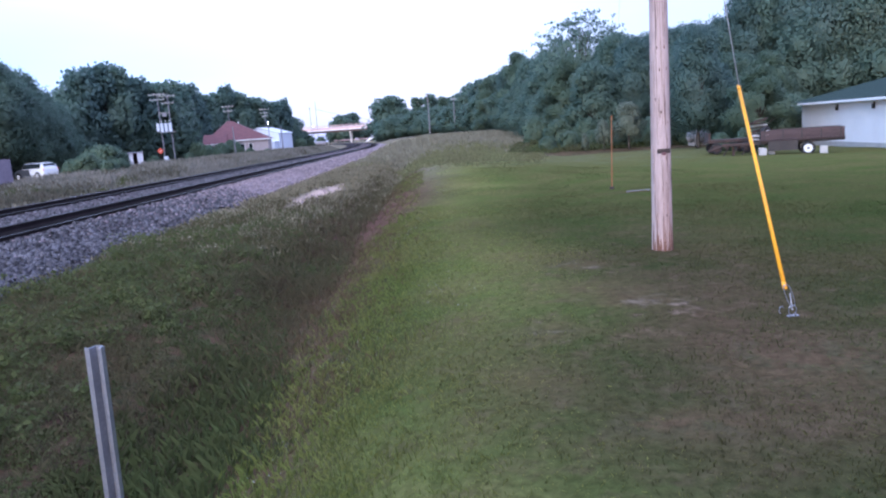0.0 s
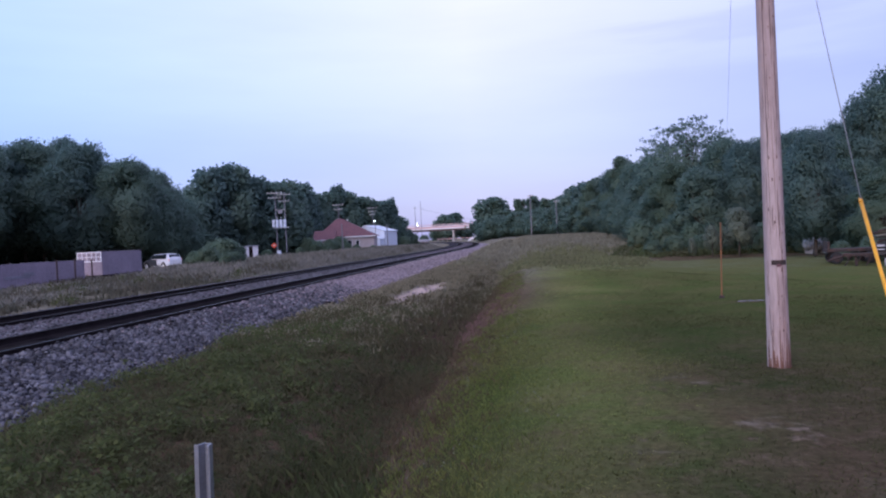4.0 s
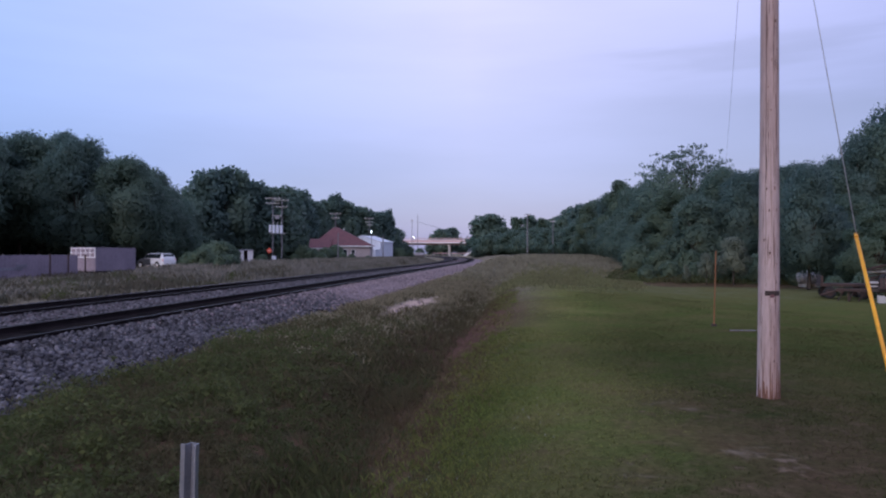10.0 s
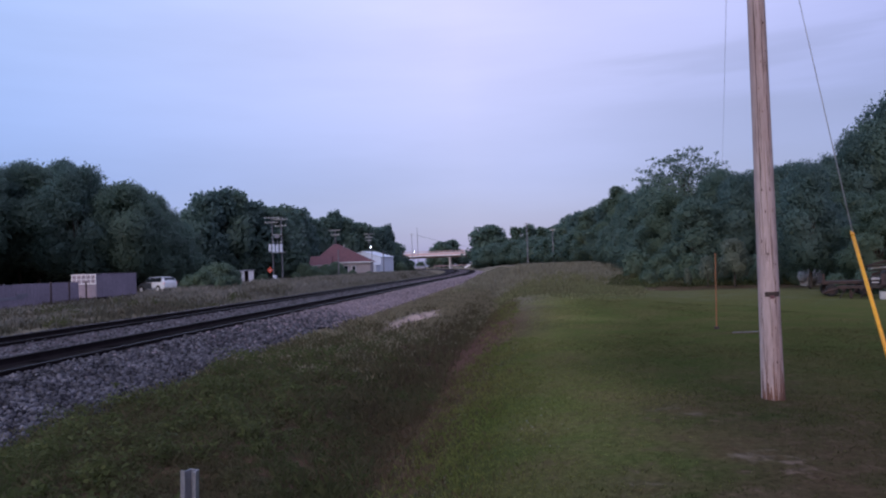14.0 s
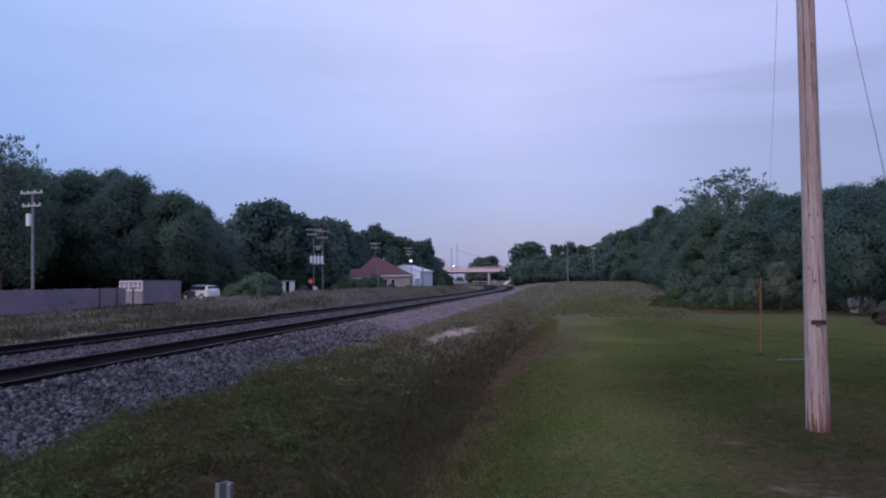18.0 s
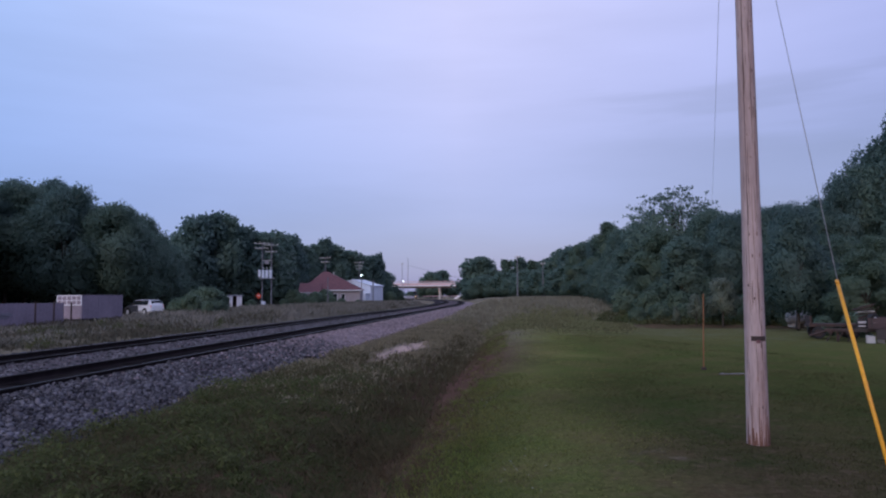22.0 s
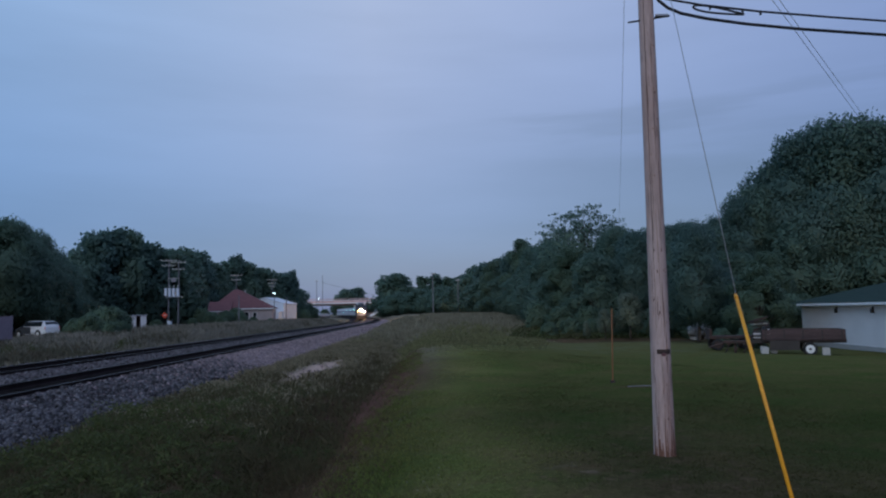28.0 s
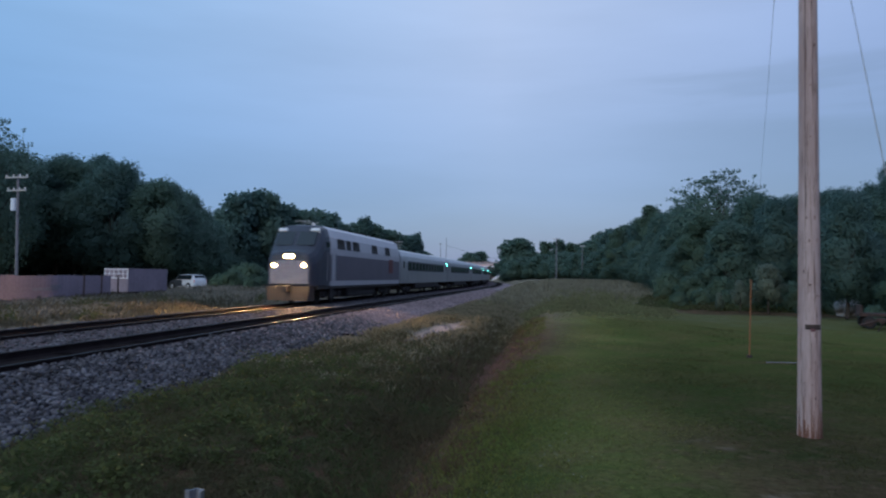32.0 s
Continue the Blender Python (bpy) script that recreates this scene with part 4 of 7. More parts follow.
def build_pole():
    t = thing("utility_pole", pose(PX, PY, gz(PX, PY)), "weathered timber utility pole standing in the lawn", "utility pole")
    V, F = [], []
    seg, rings = 28, 40
    for i in range(rings + 1):
        f = i / rings
        z = -0.3 + 11.3 * f
        r = pole_radius(z)
        for k in range(seg):
            a = 2 * pi * k / seg
            rr = r * (1 + 0.018 * sin(3 * a + z * 0.7) + 0.010 * sin(7 * a + 1.3 * z))
            V.append((rr * cos(a) + 0.003 * z, rr * sin(a), z))
    for i in range(rings):
        for k in range(seg):
            k2 = (k + 1) % seg
            F.append((i * seg + k, i * seg + k2, (i + 1) * seg + k2, (i + 1) * seg + k))
    F.append(tuple(rings * seg + k for k in range(seg)))
    shaft = part("shaft", mesh_of("shaft", V, F, M["pole"], True), None, t)
    rng = random.Random(5)
    # long drying splits and a scuffed foot
    for k in range(52):
        a = -1.75 + rng.uniform(-1.0, 1.2)
        z0, ln = rng.uniform(0.0, 5.2), rng.uniform(0.08, 0.5)
        if k == 0:
            a, z0, ln = -2.2, 1.3, 7.5
        bm = bmesh.new()
        n, wv = (60, 0.0045) if k == 0 else (6, rng.uniform(0.0015, 0.0035))
        vs = []
        for i in range(n + 1):
            z = z0 + ln * i / n
            rr = pole_radius(z) * (1 + 0.018 * sin(3 * a + z * 0.7) + 0.01 * sin(7 * a + 1.3 * z)) + 0.0015
            w2 = wv * sin(pi * (0.08 + 0.84 * i / n)) / rr
            j = rng.uniform(-0.02, 0.02)
            vs.append([bm.verts.new((rr * cos(a + s + j) + 0.003 * z, rr * sin(a + s + j), z)) for s in (-w2, w2)])
        for i in range(n):
            bm.faces.new((vs[i][0], vs[i][1], vs[i + 1][1], vs[i + 1][0]))
        part("split", bm, M["check"], shaft)
    # weather streaks down one flank, and knots
    streak = mat("brown_weather_streak", (0.25, 0.165, 0.148), 0.95, 0.3, 3, 20, 0.3, spec=0.05)
    for a0, w0, za, zb in ((-1.66, 0.005, 0.2, 1.1), (-1.70, 0.005, 1.9, 3.2), (-1.42, 0.008, 0.0, 0.8), (-1.35, 0.007, 1.4, 2.3), (-1.48, 0.006, 3.3, 5.2), (-1.15, 0.009, 0.4, 1.6), (-1.05, 0.008, 2.5, 3.9)):
        bm = bmesh.new()
        vs = []
        n = int((zb - za) / 0.07)
        for i in range(n + 1):
            z = za + (zb - za) * i / n
            a = a0 + 0.06 * sin(z * 2.3 + a0 * 9) + rng.uniform(-0.02, 0.02)
            rr = pole_radius(z) * (1 + 0.018 * sin(3 * a + z * 0.7) + 0.01 * sin(7 * a + 1.3 * z)) + 0.0008
            w2 = w0 * (0.25 + 0.75 * abs(sin(z * 3.1 + a0 * 5)) ** 0.8) * sin(pi * (0.03 + 0.94 * i / n)) * rng.uniform(0.6, 1.3) / rr
            vs.append([bm.verts.new((rr * cos(a + q) + 0.003 * z, rr * sin(a + q), z)) for q in (-w2, 0, w2)])
        for i in range(n):
            for q in (0, 1):
                bm.faces.new((vs[i][q], vs[i][q + 1], vs[i + 1][q + 1], vs[i + 1][q]))
        part("streak", bm, streak, shaft, "brown weather streak")
    for k in range(22):
        a, z = -1.85 + rng.uniform(-0.55, 0.85), rng.uniform(0.4, 5.2)
        rr = pole_radius(z) * (1 + 0.018 * sin(3 * a + z * 0.7) + 0.01 * sin(7 * a + 1.3 * z)) + 0.002
        bm = bmesh.new()
        r1, r2 = rng.uniform(0.005, 0.010), rng.uniform(0.01, 0.03)
        bm.faces.new([bm.verts.new((rr * cos(a + r1 * cos(q) / rr) + 0.003 * z, rr * sin(a + r1 * cos(q) / rr), z + r2 * sin(q))) for q in (2 * pi * i / 9 for i in range(9))])
        part("knot", bm, M["check"] if k % 3 == 0 else streak, shaft, "brown knot")
    stain = mat("reddish_scuff", (0.17, 0.085, 0.06), 0.9, 0.3, 8, 40, 0.2)
    for k in range(22):
        a = -pi / 2 + rng.uniform(-1.5, 1.5)
        ln, wv = rng.uniform(0.12, 0.5), rng.uniform(0.008, 0.022)
        bm = bmesh.new()
        vs = []
        for i in range(5):
            z = ln * i / 4 - 0.02
            rr = pole_radius(z) * (1 + 0.018 * sin(3 * a + z * 0.7) + 0.01 * sin(7 * a + 1.3 * z)) + 0.001 + 0.00005 * k
            w2 = wv * (1 - 0.8 * i / 4) / rr
            vs.append([bm.verts.new((rr * cos(a + q) + 0.003 * z, rr * sin(a + q), z)) for q in (-w2, w2)])
        for i in range(4):
            bm.faces.new((vs[i][0], vs[i][1], vs[i + 1][1], vs[i + 1][0]))
        part("foot_stain", bm, stain, shaft, "reddish scuffed streak at the foot")
    bm = bmesh.new()
    for k in range(12):
        a0, a1 = -2.24 + k * 0.122, -2.24 + (k + 1) * 0.122
        q = [bm.verts.new((0.1215 * cos(a) + 0.003, 0.1215 * sin(a), z)) for a, z in ((a0, 1.19), (a1, 1.19), (a1, 1.245), (a0, 1.245))]
        bm.faces.new(q)
    part("band", bm, M["rust"], t, "dark rusty steel band")
    part("band_clip", box(0.0, -0.122, 1.185, 0.05, 0.012, 0.035, 0.004), M["roof_red"], t)
    part("bolt", cyl((-0.22, -0.02, 5.28), (0.30, -0.02, 5.36), 0.012, seg=8), M["steel_dark"], t, "through bolt with cable hook")
    part("cable_bracket", box(0.2, -0.03, 5.36, 0.16, 0.05, 0.03, 0.006), M["galv"], t)
    part("guy_collar", cyl((0.02, 0, 7.24), (0.02, 0, 7.36), 0.098, seg=20), M["galv"], t)
    arm = part("crossarm", box(0, 0, 10.4, 0.1, 2.4, 0.12, 0.01), M["pole_far"], t)
    for s in (-1.1, -0.5, 0.5, 1.1):
        part("insulator", cyl((0, s, 10.46), (0, s, 10.62), 0.035, 0.05, 10), M["hubwhite"], arm)
    return t


build_pole()


def build_guy():
    foot, top = Vector((2.68, 5.2, 0.0)), Vector((PX, PY - 0.1, 7.3))
    foot.z = gz(foot.x, foot.y)
    t = thing("guy_wire", pose(*foot), "guy wire with a yellow guard tube and galvanised ground anchor", "guy wire")
    d = (top - foot)
    g0, g1 = Vector((0.02, 0.17, 0.22)), Vector((0.055, 1.06, 1.815))
    V, F = tube([g1 - (g1 - g0) * 0.05, d], 0.0046, 6)
    part("strand", mesh_of("strand", V, F, M["strand"], True), None, t, "thin steel strand")
    w = (g1 - g0).normalized()
    bm = cyl(g0, g1, 0.0155, 0.015, 14)
    cyl(g0 - w * 0.01, g0 + w * 0.05, 0.018, 0.018, 14, bm)
    cyl(g1 - w * 0.03, g1 + w * 0.015, 0.0165, 0.012, 14, bm)
    part("guard_tube", bm, M["yellow"], t, "yellow plastic guard tube", True)
    loop = [(0.045 + 0.028 * (1 if cos(a) > 0 else -1) * abs(cos(a)) ** 0.4 - 0.14 * 0.2 * sin(a), 0.15, 0.165 + 0.085 * sin(a)) for a in (2 * pi * i / 24 for i in range(24))]
    V, F = tube(loop, 0.004, 6, True)
    part("grip_loop", mesh_of("grip_loop", V, F, M["galv"], True), None, t, "bright steel strand loop")
    part("anchor_rod", cyl((0.06, 0.13, 0.05), (0.055, 0.16, 0.18), 0.006, seg=8), M["galv"], t)
    ring = [(0.06 + 0.03 * cos(a), 0.13, 0.05 + 0.04 * sin(a)) for a in (2 * pi * i / 14 for i in range(14))]
    V, F = tube(ring, 0.0045, 6, True)
    part("anchor_eye", mesh_of("anchor_eye", V, F, M["galv"], True), None, t)
    part("anchor_plate", box(0.06, 0.12, 0.008, 0.09, 0.025, 0.010, 0.002), M["galv"], t)
    hook = [(-0.03 + 0.02 * cos(a), 0.12, 0.06 + 0.03 * sin(a)) for a in (pi * (0.2 + 1.2 * i / 9) for i in range(10))]
    V, F = tube(hook, 0.004, 6)
    part("clip", mesh_of("clip", V, F, M["galv"], True), None, t)


build_guy()


def build_post():
    x, y = -1.408, 2.76
    z = gz(x, y)
    t = thing("sign_post", pose(x, y, z, ry=1.3) @ pose(0, 0, 0, rz=-15), "cut-off galvanised steel sign post in the ditch", "post")
    h = 0.862 - z
    bm = bmesh.new()
    prof = [(-0.042, 0.0), (-0.020, 0.0), (-0.016, 0.034), (0.016, 0.034), (0.022, 0.0), (0.036, 0.0), (0.036, 0.005), (0.026, 0.005), (0.020, 0.039), (-0.020, 0.039), (-0.024, 0.005), (-0.042, 0.005)]
    lo = [bm.verts.new((a, b, -0.4)) for a, b in prof]
    hi = [bm.verts.new((a, b, h)) for a, b in prof]
    n = len(prof)
    for i in range(n):
        j = (i + 1) % n
        bm.faces.new((lo[i], lo[j], hi[j], hi[i]))
    bm.faces.new(hi)
    bm.faces.new(lo[::-1])
    bmesh.ops.recalc_face_normals(bm, faces=bm.faces)
    c = part("channel", bm, M["galv"], t)
    zz = h - 0.05
    while zz > 0.1:
        part("hole", cyl((0, 0.0325, zz), (0, 0.0345, zz), 0.005, seg=8), M["check"], c)
        zz -= 0.1


build_post()


def build_stake():
    x, y = 4.23, 16.5
    t = thing("marker_stake", pose(x, y, gz(x, y), ry=1.5), "thin orange pipeline marker post on the lawn", "marker post")
    part("rod", cyl((0, 0, -0.2), (0, 0, 1.66), 0.015, 0.013, 10), M["orange"], t)
    part("cap", cyl((0, 0, 1.64), (0, 0, 1.7), 0.017, 0.012, 10), M["orange"], t)
    part("base_collar", cyl((0, 0, 0), (0, 0, 0.06), 0.06, 0.05, 10), M["rust"], t)
    t = thing("ground_slab", pose(4.75, 15.65, gz(4.75, 15.65) + 0.01, rz=4), "low tan timber strip in the grass", "slab")
    part("slab", box(0.05, 0, -0.01, 0.95, 0.024, 0.03, 0.008), M["pole_far"], t)


build_stake()

# cables and wires at the pole
# two thick cables leave the pole to the east; the lower one drips from its clamp before it runs level
DIRX, DIRY = 0.984, 0.177


def along(d, z):
    return (PX + 0.09 + DIRX * d, PY + DIRY * d, z)


def cable(pts, r, label):
    V, F = tube(pts, r, 7)
    return tagged(part("service_cable", mesh_of("service_cable", V, F, M["black"], True), None, None), label, "cable", "pole cables")


cable([along(d, z) for d, z in ((0, 5.63), (0.25, 5.575), (0.7, 5.535), (1.5, 5.505), (2.6, 5.496), (4.2, 5.50), (8, 5.53), (16, 5.72), (24, 6.0))], 0.014, "black telephone cable hung from the pole")
cable([along(d, z) for d, z in ((0, 5.78), (0.03, 5.66), (0.1, 5.55), (0.22, 5.465), (0.4, 5.405), (0.75, 5.36), (1.3, 5.325), (2.1, 5.305), (3.6, 5.303), (6, 5.32), (12, 5.43), (24, 5.8))], 0.02, "thick black telephone cable drooping from the pole")
coil = tagged(new("cable_coil"), "spare loop of black cable lashed to the line", "cable", "pole cables")
coil.matrix_world = pose(*along(0.93, 5.475), rz=10.2)
loop = [(0.36 * cos(a), 0, 0.035 * sin(a) * (1 - 0.6 * cos(a)) - 0.025 * cos(a)) for a in (2 * pi * i / 32 for i in range(32))]
V, F = tube(loop, 0.013, 6, True)
part("loop", mesh_of("loop", V, F, M["black"], True), None, coil)
for dx in (-0.12, 0.34, 0.6):
    part("tie", box(dx, 0, 0.03 - dx * 0.03, 0.014, 0.036, 0.06, 0.004), M["black"], coil)
wire("line_wire", (PX, PY, 9.6), polar(-15.25, 66) + (9.2,), 0.35, 0.006, M["wire"], "thin overhead wire running to the trees")
wire("line_wire", (PX, PY + 0.05, 8.08), (21.0, 31.2, 8.12), 0.0, 0.006, M["wire"], "thin overhead wire running to the house")
wire("line_wire", (PX, PY + 0.05, 8.28), (21.1, 31.1, 8.18), 0.0, 0.006, M["wire"], "thin overhead wire running to the house")

# ---------------------------------------------------------------- house, trailer and scrap beyond the lawn


def build_bungalow():
    cx, cy = polar(-27.84, 47.5)
    a = -95.7
    z = -0.52
    t = thing("bungalow", pose(cx, cy, z, rz=a), "low white bungalow with a green hipped roof", "house")
    Lh, D, H = 17.0, 9.0, 2.25
    part("wall_front", box(Lh / 2, 0.1, H / 2, Lh, 0.2, H), M["siding"], t, "white lap siding wall")
    part("wall_back", box(Lh / 2, D - 0.1, H / 2, Lh, 0.2, H), M["siding"], t)
    part("wall_side", box(0.1, D / 2, H / 2, 0.2, D - 0.4, H), M["siding"], t)
    part("wall_side", box(Lh - 0.1, D / 2, H / 2, 0.2, D - 0.4, H), M["siding"], t)
    part("foundation", box(Lh / 2, D / 2, -0.1, Lh + 0.1, D + 0.1, 0.5), M["block"], t)
    zz = 0.16
    while zz < H - 0.1:
        part("siding_board", box(Lh / 2, -0.008, zz, Lh, 0.016, 0.012), M["siding"], t)
        zz += 0.2
    o = 0.55
    bm = bmesh.new()
    rh = 1.5
    v = [bm.verts.new(p) for p in ((-o, -o, H + 0.06), (Lh + o, -o, H + 0.06), (Lh + o, D + o, H + 0.06), (-o, D + o, H + 0.06), (4.7, D / 2, H + rh), (Lh - 4.7, D / 2, H + rh), )]
    for f in ((0, 1, 5, 4), (1, 2, 5), (2, 3, 4, 5), (3, 0, 4), (3, 2, 1, 0)):
        bm.faces.new([v[i] for i in f])
    part("roof", bm, M["roof_green"], t, "green shingle roof")
    for c, s in (((Lh / 2, -o - 0.02, H - 0.02), (Lh + 2 * o, 0.04, 0.12)), ((-o - 0.02, D / 2, H - 0.02), (0.04, D + 2 * o, 0.12))):
        part("fascia", box(*c, *s, 0.005), M["trim"], t, "white fascia board")
    part("soffit", box(Lh / 2, D / 2, H - 0.03, Lh + 2 * o, D + 2 * o, 0.03), M["trim"], t)
    for x in (4.5, 8.2, 11.8, 15.0):
        w = part("wall_lamp", box(x, -0.07, H - 0.36, 0.13, 0.13, 0.24, 0.015), M["steel_dark"], t, "small dark wall fixture")
        part("bracket", box(x, -0.03, H - 0.2, 0.06, 0.06, 0.08), M["steel_dark"], w)


build_bungalow()


def wheel_parts(parent, x, y, z, r, w, rim_mat, axis="x", label=""):
    d = Vector((1, 0, 0)) if axis == "x" else Vector((0, 1, 0))
    c = Vector((x, y, z))
    bm = cyl(c - d * w / 2, c + d * w / 2, r, seg=24)
    bmesh.ops.bevel(bm, geom=[e for e in bm.edges if abs((e.verts[0].co - e.verts[1].co).dot(d)) < 1e-4], offset=r * 0.12, segments=2, affect="EDGES")
    wh = part("wheel", bm, M["rubber"], parent, label)
    part("rim", cyl(c - d * (w / 2 + 0.006), c + d * (w / 2 + 0.006), r * 0.62, seg=20), rim_mat, wh)
    part("hub", cyl(c - d * (w / 2 + 0.03), c + d * (w / 2 + 0.03), r * 0.18, seg=12), M["steel_dark"], wh)
    return wh


def build_trailer():
    x, y = polar(-27.75, 36.0)
    t = thing("farm_trailer", pose(x, y, gz(x, y), rz=-24), "old dark plank farm trailer with one white wheel", "trailer")
    for i in range(2):
        for q in (-0.85, 0.85):
            part("side_board", box(0, q, 0.83 + i * 0.205, 3.3, 0.035, 0.2, 0.006), M["plank"], t)
    part("tail_board", box(1.63, 0, 0.93, 0.035, 1.66, 0.4, 0.006), M["plank"], t)
    part("deck", box(0, 0, 0.69, 3.35, 1.72, 0.06), M["plank"], t)
    for q in (-0.5, 0.5):
        part("chassis_rail", box(-0.2, q, 0.6, 3.8, 0.09, 0.12), M["steel_dark"], t)
    for i in range(5):
        part("stake", box(-1.5 + i * 0.75, -0.885, 0.93, 0.05, 0.03, 0.42), M["steel_dark"], t)
    part("axle", cyl((0.24, -0.9, 0.29), (0.24, 0.9, 0.29), 0.035), M["steel_dark"], t)
    wheel_parts(t, 0.24, -0.98, 0.29, 0.29, 0.18, M["hubwhite"], "y", "tyre on a white painted rim")
    wheel_parts(t, 0.24, 0.98, 0.29, 0.29, 0.18, M["hubwhite"], "y")
    part("drawbar", box(-2.4, 0, 0.58, 1.2, 0.1, 0.1), M["steel_dark"], t)
    part("hanging_sheet", box(-0.75, -0.86, 0.44, 1.2, 0.03, 0.42), M["steel_dark"], t, "dark sheet under the deck")
    for dx, dy in ((0.85, -0.95), (-1.55, -0.95)):
        blk = thing("cinder_block", t.matrix_world @ pose(dx, dy, 0), "pale cinder block under the trailer", "block", "cinder blocks")
        part("block", box(0, 0, 0.18, 0.3, 0.2, 0.36, 0.01), M["block"], blk)
    # rusty implement beside it
    x, y = polar(-24.9, 36)
    s = thing("farm_implement", pose(x, y, gz(x, y), rz=-25), "rusty farm implement with a spare tyre, piled with scrap", "farm machine")
    for dy in (-0.25, 0.3):
        part("beam", box(-0.35, dy, 0.5, 2.3, 0.12, 0.12, 0.01), M["rust"], s)
    for dx in (-1.3, -0.6, 0.1, 0.7):
        part("cross_beam", box(dx, 0.02, 0.42, 0.1, 0.9, 0.1), M["rust"], s)
    part("drawbar", cyl((-1.4, -0.2, 0.48), (-2.1, -0.35, 0.25), 0.05, seg=8), M["rust"], s)
    part("engine_block", box(0.0, -0.1, 0.78, 0.5, 0.45, 0.42, 0.04), M["steel_dark"], s)
    part("pale_cover", box(0.0, -0.36, 0.86, 0.42, 0.05, 0.1, 0.015), M["galv"], s, "pale bent metal cover")
    part("pale_cover", box(-0.05, -0.35, 0.7, 0.3, 0.05, 0.06, 0.01), M["galv"], s)
    rng = random.Random(9)
    for k in range(7):
        part("scrap_plate", box(0.06 + rng.uniform(-0.12, 0.12), 0.05 + rng.uniform(-0.15, 0.15), 1.06 + k * 0.085, rng.uniform(0.45, 0.8), rng.uniform(0.35, 0.6), 0.05, 0.01, None, Matrix.Rotation(rng.uniform(-0.25, 0.25), 4, "Y") @ Matrix.Rotation(rng.uniform(-0.5, 0.5), 4, "Z")), M["rust"] if k != 3 else M["block"], s, "stacked scrap plate")
    c, d = Vector((0.36, -0.42, 0.93)), Vector((0.82, -0.57, 0.0))
    w = part("spare_tyre", cyl(c - d * 0.09, c + d * 0.09, 0.31, seg=24), M["rubber"], s, "upright spare tyre on a pale rim")
    part("rim", cyl(c - d * 0.095, c + d * 0.095, 0.17, seg=18), M["hubwhite"], w)
    part("hub", cyl(c - d * 0.11, c + d * 0.11, 0.06, seg=12), M["rust"], w)
    for dx in (-1.15, -0.75, -0.35):
        part("tine", cyl((dx, -0.25, 0.5), (dx - 0.28, -0.35, 0.02), 0.025, seg=6), M["rust"], s)
    for dx in (-1.0, 0.55):
        part("support_leg", box(dx, 0.1, 0.22, 0.1, 0.5, 0.44, 0.01), M["rust"], s)
    for dx in (0.2, 0.62):
        blk = thing("cinder_block", s.matrix_world @ pose(dx, -0.45, 0), "pale cinder block beside the rusty implement", "block", "cinder blocks")
        part("block", box(0, 0, 0.16, 0.28, 0.2, 0.32, 0.01), M["block"], blk)
    x, y = polar(-23.0, 38)
    r = thing("low_wagon", pose(x, y, gz(x, y), rz=-12), "low rusty flat wagon half hidden by weeds", "wagon")
    part("deck", box(0, 0, 0.62, 2.2, 1.2, 0.14, 0.01), M["rust"], r)
    part("headboard", box(-1.0, 0, 0.85, 0.08, 1.2, 0.4, 0.01), M["rust"], r)
    for dx in (-0.7, 0.7):
        for dy in (-0.6, 0.6):
            wheel_parts(r, dx, dy, 0.28, 0.28, 0.14, M["rust"], "y")
    x, y = polar(-20.85, 51)
    p = thing("propane_tank", pose(x, y, gz(x, y), rz=20), "dull pale propane tank under the trees", "tank")
    bm = cyl((-0.65, 0, 0.62), (0.65, 0, 0.62), 0.42, seg=20)
    cyl((0.65, 0, 0.62), (0.85, 0, 0.62), 0.42, 0.22, 20, bm)
    cyl((-0.85, 0, 0.62), (-0.65, 0, 0.62), 0.22, 0.42, 20, bm)
    part("shell", bm, M["block"], p, smooth=True)
    for s2 in (-0.5, 0.5):
        part("foot", box(s2, 0, 0.12, 0.14, 0.6, 0.24), M["concrete"], p)


build_trailer()
plant(0, -20.8, 47, 6.3, 0.9)
plant(4, -25.0, 44, 3.0, 1.3)
for az, d, q in ((-24.3, 40, 0.5), (-22.4, 41, 0.42)):
    x, y = polar(az, d)
    copy_thing(SHRUB, pose(x, y, gz(x, y) - 0.1, rz=(az * 61) % 360) @ Matrix.Diagonal((q, q, q, 1)))

# ---------------------------------------------------------------- west of the line


